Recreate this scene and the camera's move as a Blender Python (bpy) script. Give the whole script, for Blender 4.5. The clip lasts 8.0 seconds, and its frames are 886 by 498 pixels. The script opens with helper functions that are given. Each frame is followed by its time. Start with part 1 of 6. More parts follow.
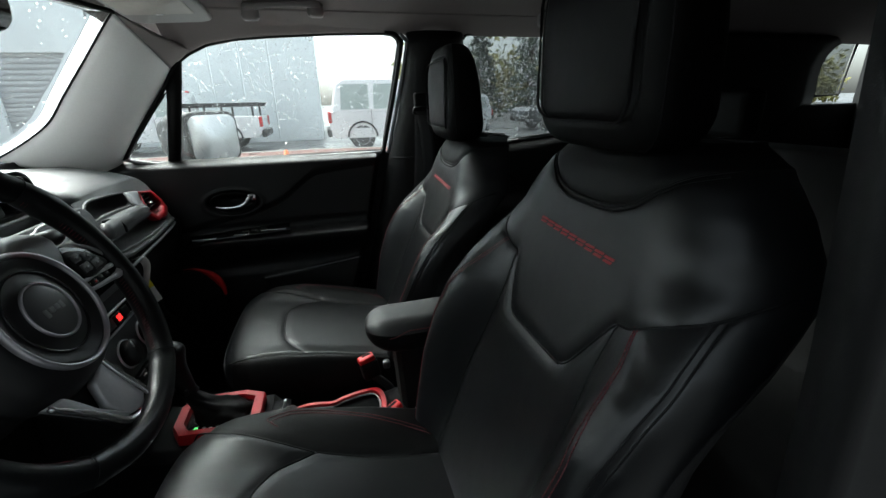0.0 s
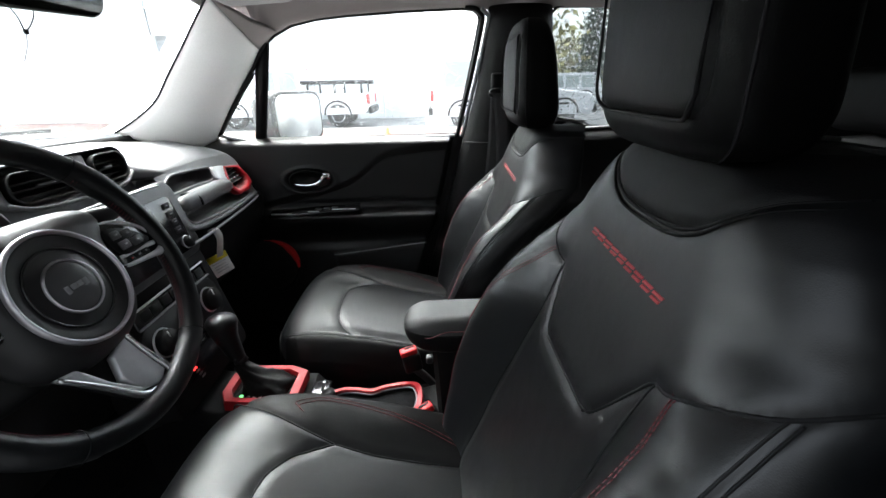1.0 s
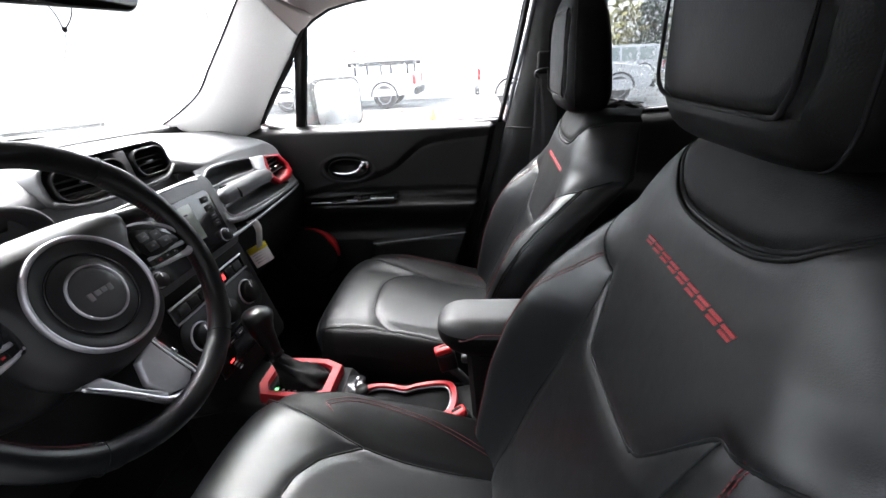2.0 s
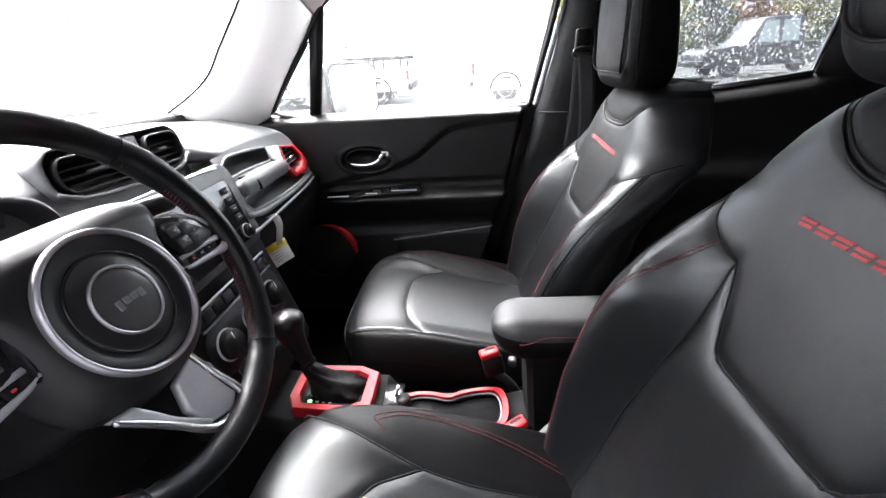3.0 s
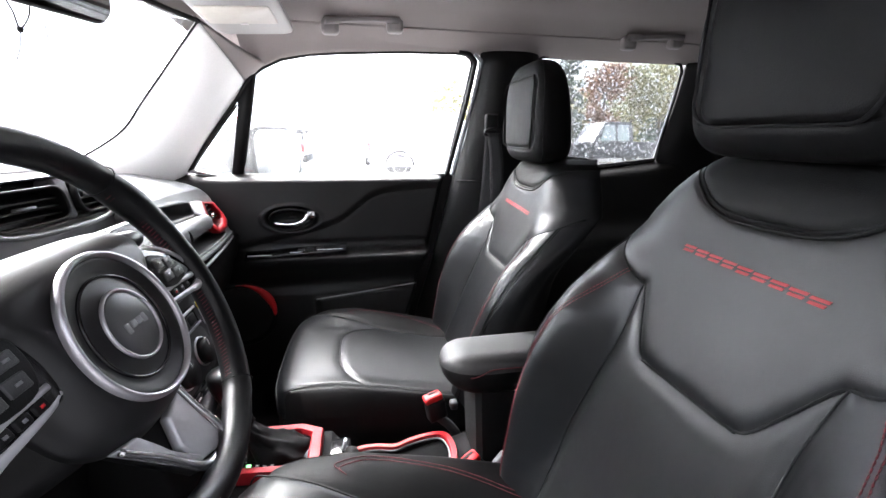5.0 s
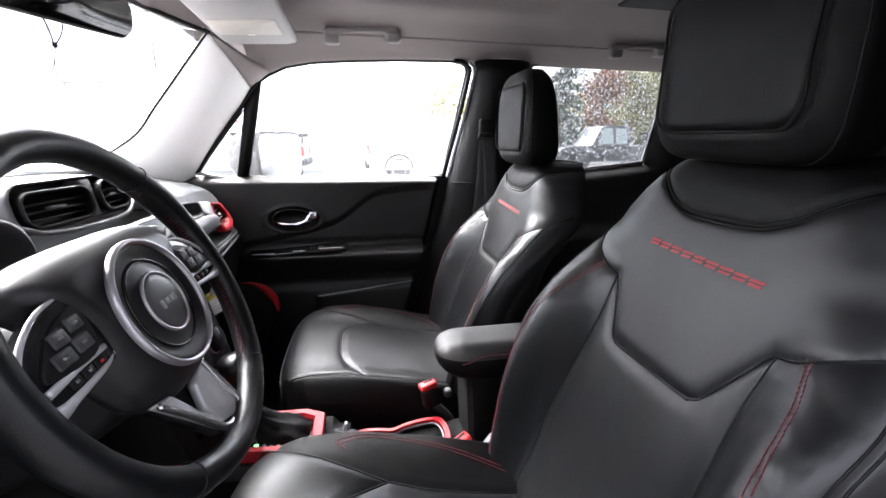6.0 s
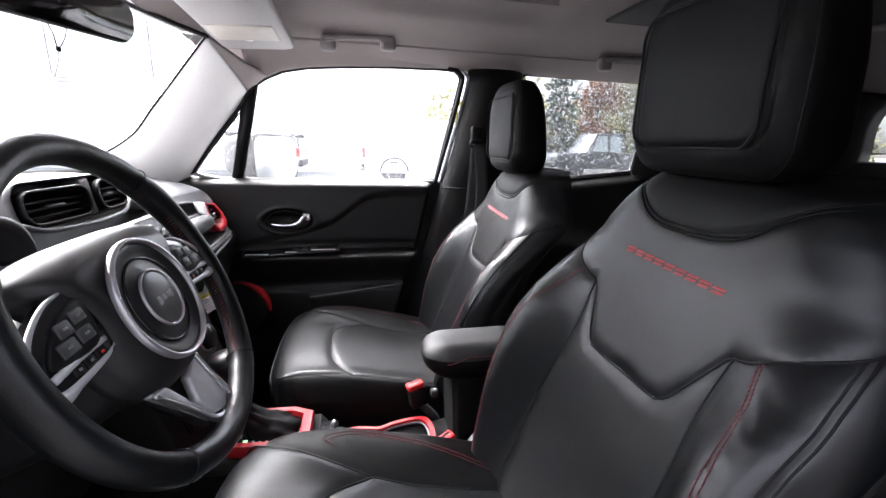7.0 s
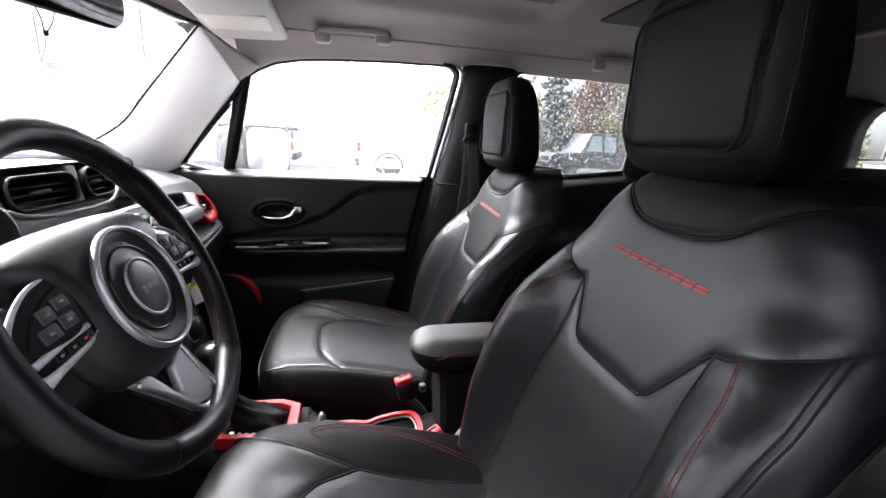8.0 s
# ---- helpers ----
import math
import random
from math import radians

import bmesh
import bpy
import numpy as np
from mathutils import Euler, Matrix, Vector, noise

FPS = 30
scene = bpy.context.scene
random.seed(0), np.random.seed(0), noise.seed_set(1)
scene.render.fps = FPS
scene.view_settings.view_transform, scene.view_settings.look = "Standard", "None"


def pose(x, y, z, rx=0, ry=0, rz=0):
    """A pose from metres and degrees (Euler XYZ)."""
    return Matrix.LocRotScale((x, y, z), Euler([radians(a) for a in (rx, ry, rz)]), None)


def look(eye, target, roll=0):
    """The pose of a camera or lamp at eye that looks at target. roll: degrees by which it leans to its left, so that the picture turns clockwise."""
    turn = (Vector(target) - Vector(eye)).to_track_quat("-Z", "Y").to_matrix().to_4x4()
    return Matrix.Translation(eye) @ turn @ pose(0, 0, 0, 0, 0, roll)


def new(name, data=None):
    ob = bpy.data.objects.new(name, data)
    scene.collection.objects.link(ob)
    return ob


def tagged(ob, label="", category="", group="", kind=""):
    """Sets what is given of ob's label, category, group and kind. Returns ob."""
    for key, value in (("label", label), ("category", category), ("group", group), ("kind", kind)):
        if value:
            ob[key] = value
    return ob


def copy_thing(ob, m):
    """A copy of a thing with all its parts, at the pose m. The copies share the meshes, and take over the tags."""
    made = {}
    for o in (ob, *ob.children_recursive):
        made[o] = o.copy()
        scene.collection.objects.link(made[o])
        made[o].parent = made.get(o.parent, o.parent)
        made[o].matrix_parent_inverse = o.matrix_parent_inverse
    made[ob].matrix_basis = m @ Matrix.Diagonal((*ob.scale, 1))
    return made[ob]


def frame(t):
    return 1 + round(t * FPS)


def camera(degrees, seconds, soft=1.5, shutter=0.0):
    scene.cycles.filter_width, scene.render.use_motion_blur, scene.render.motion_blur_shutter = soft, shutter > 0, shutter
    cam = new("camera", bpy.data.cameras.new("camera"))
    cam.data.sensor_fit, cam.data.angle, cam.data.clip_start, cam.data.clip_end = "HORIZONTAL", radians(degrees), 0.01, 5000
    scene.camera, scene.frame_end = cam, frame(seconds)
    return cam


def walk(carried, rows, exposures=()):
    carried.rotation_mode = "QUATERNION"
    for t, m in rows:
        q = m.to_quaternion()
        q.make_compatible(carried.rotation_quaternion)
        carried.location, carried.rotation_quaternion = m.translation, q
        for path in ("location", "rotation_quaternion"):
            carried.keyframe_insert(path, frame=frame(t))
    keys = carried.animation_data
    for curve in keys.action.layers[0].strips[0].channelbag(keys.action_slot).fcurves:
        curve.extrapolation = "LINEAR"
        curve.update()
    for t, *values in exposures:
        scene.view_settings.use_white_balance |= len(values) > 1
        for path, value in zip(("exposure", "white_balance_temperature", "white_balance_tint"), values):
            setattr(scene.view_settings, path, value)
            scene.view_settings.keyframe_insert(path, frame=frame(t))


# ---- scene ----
cam = camera(94.0, 8.0)
PATH = [
    (0, (-0.2710, -0.4027, 1.2905), (0.2100, 1.4189, 0.6193), -1.40),
    (0.5, (-0.2080, -0.3648, 1.2873), (0.0790, 1.4873, 0.5891), -0.66),
    (1, (-0.1640, -0.3411, 1.2979), (-0.1260, 1.5128, 0.5486), -1.13),
    (1.5, (-0.1350, -0.3186, 1.3066), (-0.2720, 1.4986, 0.4824), -2.47),
    (1.7, (-0.1310, -0.3062, 1.3128), (-0.3221, 1.5056, 0.4877), -2.98),
    (2.8, (-0.2450, -0.2161, 1.2774), (-0.3780, 1.6000, 0.4503), -3.47),
    (3, (-0.2650, -0.2095, 1.2710), (-0.4130, 1.5997, 0.4313), -3.60),
    (3.5, (-0.3060, -0.2023, 1.2576), (-0.3440, 1.6354, 0.4691), -2.17),
    (4, (-0.3420, -0.2250, 1.2459), (-0.2190, 1.6584, 0.5842), -0.37),
    (4.5, (-0.3630, -0.2531, 1.2446), (-0.0560, 1.6385, 0.6723), 0.56),
    (4.7, (-0.3740, -0.2659, 1.2493), (-0.0050, 1.6230, 0.7054), 0.57),
    (6, (-0.3760, -0.3518, 1.2524), (-0.0009, 1.5447, 0.7400), 0.57),
    (6.5, (-0.3710, -0.3757, 1.2549), (0.0450, 1.5158, 0.7558), 1.34),
    (7, (-0.3690, -0.3814, 1.2602), (0.0339, 1.5142, 0.7660), 1.82),
    (7.5, (-0.3650, -0.3845, 1.2594), (0.0551, 1.5043, 0.7534), 2.55),
    (8, (-0.3640, -0.3855, 1.2584), (0.0709, 1.4992, 0.7499), 3.18),
]
STOPS = [(0, 2.75, 6200, -3), (0.4, 3.35, 6250, 0), (1, 4.0, 6300, 4), (1.5, 4.2, 6350, 7), (3, 4.95, 6350, 12), (4.5, 5.1, 6350, 12), (6, 4.75, 6350, 14), (7, 4.6, 6350, 15), (8, 4.6, 6350, 15)]
walk(cam, [(t, look(eye, target, roll)) for t, eye, target, roll in PATH], STOPS)

# ---- world and light ----
world = bpy.data.worlds.new("overcast_sky")
scene.world = world
world.use_nodes = True
wn, wl = world.node_tree.nodes, world.node_tree.links
wn.clear()
sky = wn.new("ShaderNodeTexSky")
sky.sky_type, sky.sun_disc = "NISHITA", False
sky.sun_elevation, sky.sun_rotation = radians(58), radians(315)
sky.dust_density, sky.air_density = 4.0, 1.0
pale = wn.new("ShaderNodeHueSaturation")
pale.inputs["Saturation"].default_value = 0.32
wback, wout = wn.new("ShaderNodeBackground"), wn.new("ShaderNodeOutputWorld")
wback.inputs["Strength"].default_value = 0.065
wl.new(sky.outputs[0], pale.inputs["Color"])
wl.new(pale.outputs[0], wback.inputs["Color"])
wl.new(wback.outputs[0], wout.inputs["Surface"])
sun_data = bpy.data.lights.new("sun", "SUN")
sun_data.energy, sun_data.angle, sun_data.color = 1.5, radians(55), (1.0, 0.98, 0.96)
sun = new("sun", sun_data)
sun.matrix_basis = look((-4, 6, 10), (0, 0, 0))


# ---- small tools ----
def thing(name, loc, label, category, group="", kind=""):
    ob = new(name)
    ob.location = loc
    ob.empty_display_size = 0.05
    return tagged(ob, label, category, group, kind)


def root_of(ob):
    while ob.parent:
        ob = ob.parent
    return ob


def part(name, geo, material, parent=None, label="", smooth=True, local=False):
    """Links geometry (verts, faces), given in world places unless local, as one mesh under its parent."""
    verts, faces = geo
    verts = np.asarray(verts, float).reshape(-1, 3)
    if parent is not None and not local:
        verts = verts - np.array(root_of(parent).location)
    me = bpy.data.meshes.new(name)
    me.from_pydata(verts.tolist(), [], [list(map(int, f)) for f in faces])
    if material.name in ("window_glass", "privacy_glass", "rain_water"):
        bm = bmesh.new()
        bm.from_mesh(me)
        bmesh.ops.recalc_face_normals(bm, faces=bm.faces)
        bm.to_mesh(me)
        bm.free()
    me.update()
    if smooth:
        me.polygons.foreach_set("use_smooth", [True] * len(me.polygons))
    if smooth == "angle":
        me.set_sharp_from_angle(angle=radians(35))
    me.materials.append(material)
    ob = new(name, me)
    if parent is not None:
        ob.parent = parent
    if label:
        ob["label"] = label
    return ob


def bm_geo(bm):
    bm.normal_update()
    bm.verts.index_update()
    g = [v.co[:] for v in bm.verts], [[v.index for v in f.verts] for f in bm.faces]
    bm.free()
    return g


def join(*geos):
    vs, fs, n = [], [], 0
    for v, f in geos:
        v = np.asarray(v, float).reshape(-1, 3)
        vs.append(v)
        fs += [[i + n for i in q] for q in f]
        n += len(v)
    return np.concatenate(vs), fs


def moved(geo, m):
    v = np.asarray(geo[0], float).reshape(-1, 3)
    a = np.array(m)
    return v @ a[:3, :3].T + a[:3, 3], geo[1]


def sheet(V, wrap=False):
    """Quads over an m x n net of points; wrap closes it in n."""
    V = np.asarray(V, float)
    m, n = V.shape[:2]
    k = n if wrap else n - 1
    f = [(i * n + j, i * n + (j + 1) % n, (i + 1) * n + (j + 1) % n, (i + 1) * n + j) for i in range(m - 1) for j in range(k)]
    return V.reshape(-1, 3), f


def loft(loops, caps=True):
    """Closed loops of equal count, joined, with end caps."""
    v, f = sheet(np.array(loops), True)
    n, m = len(loops[0]), len(loops)
    if caps:
        f = f + [list(range(n))[::-1], [(m - 1) * n + i for i in range(n)]]
    return v, f


def slab(front, offset):
    """A sheet (m x n points) given a thickness along offset."""
    A = np.asarray(front, float)
    B = A + np.array(offset)
    m, n = A.shape[:2]
    v = np.concatenate([A.reshape(-1, 3), B.reshape(-1, 3)])
    q = m * n
    f = [(i * n + j, i * n + j + 1, (i + 1) * n + j + 1, (i + 1) * n + j) for i in range(m - 1) for j in range(n - 1)]
    f += [tuple(q + k for k in reversed(x)) for x in f]
    rim = [j for j in range(n)] + [i * n + n - 1 for i in range(1, m)] + [(m - 1) * n + j for j in range(n - 2, -1, -1)] + [i * n for i in range(m - 2, 0, -1)]
    f += [(rim[k], q + rim[k], q + rim[(k + 1) % len(rim)], rim[(k + 1) % len(rim)]) for k in range(len(rim))]
    return v, f


def smooth_line(pts, n=40, closed=False):
    """A Catmull-Rom curve through points."""
    p = np.array(pts, float)
    p = np.concatenate([p[-1:], p, p[:2]]) if closed else np.concatenate([2 * p[:1] - p[1:2], p, 2 * p[-1:] - p[-2:-1]])
    k = len(p) - 3
    out = []
    for s in np.linspace(0, k, n, endpoint=not closed):
        i = min(int(s), k - 1)
        t = s - i
        a, b, c, d = p[i:i + 4]
        out.append(0.5 * (2 * b + (c - a) * t + (2 * a - 5 * b + 4 * c - d) * t * t + (3 * b - a - 3 * c + d) * t ** 3))
    return np.array(out)


def tube(pts, r, n=8, closed=False, flat=1.0, up=(0, 0, 1)):
    """A round or flattened tube along points; r may vary."""
    p = np.array(pts, float)
    t = np.roll(p, -1, 0) - np.roll(p, 1, 0) if closed else np.gradient(p, axis=0)
    t /= np.linalg.norm(t, axis=1)[:, None] + 1e-12
    a = np.cross(t, np.array(up, float))
    bad = np.linalg.norm(a, axis=1) < 1e-3
    a[bad] = np.cross(t[bad], np.array((1.0, 0.3, 0)))
    a /= np.linalg.norm(a, axis=1)[:, None]
    b = np.cross(a, t)
    rr = np.broadcast_to(np.asarray(r, float), (len(p),))
    ang = np.linspace(0, 2 * np.pi, n, endpoint=False)
    V = p[:, None] + rr[:, None, None] * (np.cos(ang)[None, :, None] * a[:, None] + flat * np.sin(ang)[None, :, None] * b[:, None])
    if closed:
        return sheet(np.concatenate([V, V[:1]]), True)
    return loft(V)


def box(size, at=(0, 0, 0), bevel=0.004, seg=2, turn=None):
    bm = bmesh.new()
    bmesh.ops.create_cube(bm, size=1)
    bmesh.ops.scale(bm, vec=size, verts=bm.verts)
    if bevel:
        bmesh.ops.bevel(bm, geom=bm.edges[:], offset=bevel, segments=seg, profile=0.5, affect="EDGES", clamp_overlap=True)
    m = Matrix.Translation(at) @ (turn.to_4x4() if turn is not None else Matrix())
    bm.transform(m)
    return bm_geo(bm)


def rrect(w, h, r, k=5):
    """A rounded rectangle as a loop in the plane."""
    out = []
    for cx, cy, a0 in ((w / 2 - r, h / 2 - r, 0), (-w / 2 + r, h / 2 - r, 90), (-w / 2 + r, -h / 2 + r, 180), (w / 2 - r, -h / 2 + r, 270)):
        for i in range(k + 1):
            a = radians(a0 + 90 * i / k)
            out.append((cx + r * math.cos(a), cy + r * math.sin(a)))
    return np.array(out)


def prism(poly, thick, m, bevel=0.0015):
    """A plate with the outline poly in its own plane, its front at +thick, put in place by m."""
    p = np.array(poly, float)
    c = p.mean(0)
    ins = lambda d: c + (p - c) * (1 - d / np.maximum(np.linalg.norm(p - c, axis=1), 1e-6))[:, None]
    at = lambda q, z: np.column_stack([q, np.full(len(q), z)])
    return moved(loft([at(p, 0), at(p, thick - bevel), at(ins(bevel * 0.5), thick - bevel * 0.3), at(ins(bevel * 1.3), thick)]), m)


def ring(outer, inner, thick, m, bevel=0.002):
    """A frame between two outlines of equal count."""
    o, i = np.array(outer, float), np.array(inner, float)
    at = lambda q, z: np.column_stack([q, np.full(len(q), z)])
    mid = o * 0.88 + i * 0.12
    mid2 = o * 0.12 + i * 0.88
    V = [at(o, 0), at(o, thick - bevel), at(mid, thick), at(mid2, thick), at(i, thick - bevel), at(i, 0)]
    return moved(sheet(np.array(V), True), m)


def basis(at, xdir, ydir):
    """A pose whose own x and y lie along the given directions."""
    x = Vector(xdir).normalized()
    z = x.cross(Vector(ydir)).normalized()
    y = z.cross(x)
    return Matrix(((x[0], y[0], z[0], at[0]), (x[1], y[1], z[1], at[1]), (x[2], y[2], z[2], at[2]), (0, 0, 0, 1)))


def sstep(x):
    x = np.clip(x, 0, 1)
    return x * x * (3 - 2 * x)


def seg_dist(px, py, line):
    """The distance of many points from a polyline in the plane."""
    best = np.full(np.shape(px), 1e9)
    for (ax, ay), (bx, by) in zip(line[:-1], line[1:]):
        dx, dy = bx - ax, by - ay
        t = np.clip(((px - ax) * dx + (py - ay) * dy) / (dx * dx + dy * dy + 1e-12), 0, 1)
        best = np.minimum(best, np.hypot(px - ax - t * dx, py - ay - t * dy))
    return best


# ---- materials ----
def mat(name, base, rough=0.5, metal=0.0, var=0.15, grain=60.0, bump=0.05, bscale=300.0, coat=0.0, spec=0.5, rvar=0.08, stain=3.0, voronoi=False, hide=0.0):
    """A surface with colour and gloss varied at two sizes and a fine relief."""
    m = bpy.data.materials.new(name)
    m.use_nodes = True
    nt = m.node_tree
    p = nt.nodes["Principled BSDF"]
    tc = nt.nodes.new("ShaderNodeTexCoord")
    big, fine = nt.nodes.new("ShaderNodeTexNoise"), nt.nodes.new("ShaderNodeTexNoise")
    big.inputs["Scale"].default_value, big.inputs["Detail"].default_value = stain, 4
    fine.inputs["Scale"].default_value, fine.inputs["Detail"].default_value = grain, 3
    for x in (big, fine):
        nt.links.new(tc.outputs["Object"], x.inputs["Vector"])
    add = nt.nodes.new("ShaderNodeMath")
    add.operation = "ADD"
    nt.links.new(big.outputs["Fac"], add.inputs[0])
    nt.links.new(fine.outputs["Fac"], add.inputs[1])
    ramp = nt.nodes.new("ShaderNodeMapRange")
    ramp.inputs["From Min"].default_value, ramp.inputs["From Max"].default_value = 0.6, 1.4
    ramp.inputs["To Min"].default_value, ramp.inputs["To Max"].default_value = 1 - var, 1 + var
    nt.links.new(add.outputs[0], ramp.inputs["Value"])
    mul = nt.nodes.new("ShaderNodeVectorMath")
    mul.operation = "SCALE"
    mul.inputs[0].default_value = base[:3]
    nt.links.new(ramp.outputs[0], mul.inputs["Scale"])
    nt.links.new(mul.outputs[0], p.inputs["Base Color"])
    rr = nt.nodes.new("ShaderNodeMapRange")
    rr.inputs["From Min"].default_value, rr.inputs["From Max"].default_value = 0.3, 0.7
    rr.inputs["To Min"].default_value, rr.inputs["To Max"].default_value = max(rough - rvar, 0.02), rough + rvar
    nt.links.new(big.outputs["Fac"], rr.inputs["Value"])
    nt.links.new(rr.outputs[0], p.inputs["Roughness"])
    p.inputs["Metallic"].default_value = metal
    p.inputs["Specular IOR Level"].default_value = spec
    p.inputs["Coat Weight"].default_value = coat
    if bump:
        if voronoi:
            tex = nt.nodes.new("ShaderNodeTexVoronoi")
            tex.feature = "DISTANCE_TO_EDGE"
            out = tex.outputs["Distance"]
        else:
            tex = nt.nodes.new("ShaderNodeTexNoise")
            tex.inputs["Detail"].default_value = 2
            out = tex.outputs["Fac"]
        tex.inputs["Scale"].default_value = bscale
        nt.links.new(tc.outputs["Object"], tex.inputs["Vector"])
        b = nt.nodes.new("ShaderNodeBump")
        b.inputs["Strength"].default_value, b.inputs["Distance"].default_value = bump, 0.002
        nt.links.new(out, b.inputs["Height"])
        nt.links.new(b.outputs[0], p.inputs["Normal"])
        if hide:
            soft, b2 = nt.nodes.new("ShaderNodeTexNoise"), nt.nodes.new("ShaderNodeBump")
            soft.inputs["Scale"].default_value, soft.inputs["Detail"].default_value = 16, 3
            b2.inputs["Strength"].default_value, b2.inputs["Distance"].default_value = hide, 0.006
            nt.links.new(tc.outputs["Object"], soft.inputs["Vector"])
            nt.links.new(soft.outputs["Fac"], b2.inputs["Height"])
            nt.links.new(b2.outputs[0], b.inputs["Normal"])
    return m


def glow(name, colour, strength):
    m = mat(name, colour, 0.4, bump=0)
    p = m.node_tree.nodes["Principled BSDF"]
    p.inputs["Emission Color"].default_value = (*colour[:3], 1)
    p.inputs["Emission Strength"].default_value = strength
    return m


def clear(name, tint=(1, 1, 1), rough=0.0, ior=1.45, veil=0.0):
    m = bpy.data.materials.new(name)
    m.use_nodes = True
    p = m.node_tree.nodes["Principled BSDF"]
    p.inputs["Base Color"].default_value = (*tint, 1)
    p.inputs["Roughness"].default_value = rough
    p.inputs["IOR"].default_value = ior
    p.inputs["Transmission Weight"].default_value = 1
    if veil:
        # a thin uneven film of mist and water, doubling as painted veiling glare
        nt = m.node_tree
        tc, nz, mr = nt.nodes.new("ShaderNodeTexCoord"), nt.nodes.new("ShaderNodeTexNoise"), nt.nodes.new("ShaderNodeMapRange")
        tr, mx = nt.nodes.new("ShaderNodeBsdfTranslucent"), nt.nodes.new("ShaderNodeMixShader")
        nz.inputs["Scale"].default_value, nz.inputs["Detail"].default_value = 9, 6
        mr.inputs["From Min"].default_value, mr.inputs["From Max"].default_value = 0.3, 0.7
        mr.inputs["To Min"].default_value, mr.inputs["To Max"].default_value = veil * 0.5, veil * 1.5
        tr.inputs["Color"].default_value = (0.95, 0.97, 1, 1)
        out = nt.nodes["Material Output"]
        nt.links.new(tc.outputs["Object"], nz.inputs["Vector"])
        nt.links.new(nz.outputs["Fac"], mr.inputs["Value"])
        nt.links.new(mr.outputs[0], mx.inputs[0])
        nt.links.new(p.outputs[0], mx.inputs[1])
        nt.links.new(tr.outputs[0], mx.inputs[2])
        nt.links.new(mx.outputs[0], out.inputs["Surface"])
    return m


LEATHER = mat("black_leather", (0.0034, 0.0038, 0.0046), 0.37, var=0.12, grain=40, bump=0.08, bscale=520, voronoi=True, stain=5, rvar=0.05, spec=0.40, hide=0.22)
LEATHER2 = mat("smooth_black_leather", (0.0028, 0.0028, 0.0031), 0.56, var=0.12, grain=40, bump=0.12, bscale=420, voronoi=True, stain=6, spec=0.14, hide=0.22)
ARMHIDE = mat("matt_black_leather", (0.006, 0.006, 0.007), 0.56, var=0.12, grain=60, bump=0.12, bscale=520, voronoi=True, spec=0.62, hide=0.1)
SEAM = mat("dark_seam_thread", (0.006, 0.006, 0.007), 0.7, bump=0, spec=0.2)
RED_THREAD = mat("red_thread", (0.105, 0.004, 0.010), 0.55, var=0.3, grain=400, bump=0.3, bscale=900)
EMBROIDERY = mat("red_embroidery", (0.30, 0.008, 0.014), 0.5, var=0.25, grain=500, bump=0.5, bscale=900)
CLOTH = mat("black_seat_cloth", (0.004, 0.004, 0.0043), 0.8, var=0.2, grain=300, bump=0.3, bscale=700)
RUBBER = mat("black_plastic_trim", (0.0038, 0.0038, 0.0042), 0.5, var=0.2, grain=80, bump=0.15, bscale=800, spec=0.26)
DOORSKIN = mat("black_door_panel", (0.0085, 0.0085, 0.009), 0.5, var=0.18, grain=90, bump=0.3, bscale=650, voronoi=True, spec=0.36)
KNOB = mat("satin_black_knob", (0.006, 0.006, 0.0065), 0.3, var=0.1, bump=0.02, spec=0.4)
GLOSS = mat("gloss_black", (0.01, 0.01, 0.011), 0.14, var=0.1, bump=0)
DASH = mat("dark_grey_dash_skin", (0.115, 0.115, 0.120), 0.36, var=0.15, grain=120, bump=0.35, bscale=600, voronoi=True)
BEZEL = mat("dark_grey_bezel", (0.04, 0.04, 0.042), 0.38, var=0.15, grain=120, bump=0.2, bscale=600, voronoi=True)
DASH_LOW = mat("black_dash_plastic", (0.005, 0.005, 0.0054), 0.7, var=0.2, grain=120, bump=0.25, bscale=600, spec=0.18)
COVER = mat("soft_black_cover", (0.010, 0.010, 0.011), 0.44, var=0.1, grain=90, bump=0.05, bscale=900, spec=0.55)
SATIN = mat("satin_silver", (0.55, 0.55, 0.57), 0.40, metal=0.45, var=0.06, grain=200, bump=0.03)
CHROME = mat("chrome", (0.82, 0.82, 0.84), 0.09, metal=1.0, var=0.04, bump=0)
CHROME_SATIN = mat("bright_satin_chrome", (0.70, 0.70, 0.72), 0.22, metal=0.95, var=0.05, bump=0.02)
CHROME_DARK = mat("dark_satin_chrome", (0.56, 0.55, 0.58), 0.36, metal=0.9, var=0.08, bump=0.02)
BADGE = mat("dark_grey_badge", (0.05, 0.05, 0.053), 0.35, var=0.1, bump=0.02)
MATTE = mat("matte_black_plastic", (0.004, 0.004, 0.0043), 0.75, var=0.2, grain=90, bump=0.2, bscale=700, spec=0.14)
GREYTRIM = mat("grey_trim", (0.20, 0.20, 0.21), 0.38, metal=0.35, var=0.1, grain=200, bump=0.04)
REDTRIM = mat("metallic_red_trim", (0.31, 0.004, 0.010), 0.5, metal=0.0, var=0.12, grain=300, bump=0.02, spec=0.3)
REDPLASTIC = mat("red_plastic", (0.56, 0.02, 0.024), 0.45, var=0.1, bump=0.05, spec=0.3)
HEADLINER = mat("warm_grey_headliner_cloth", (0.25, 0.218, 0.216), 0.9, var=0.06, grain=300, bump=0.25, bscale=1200)
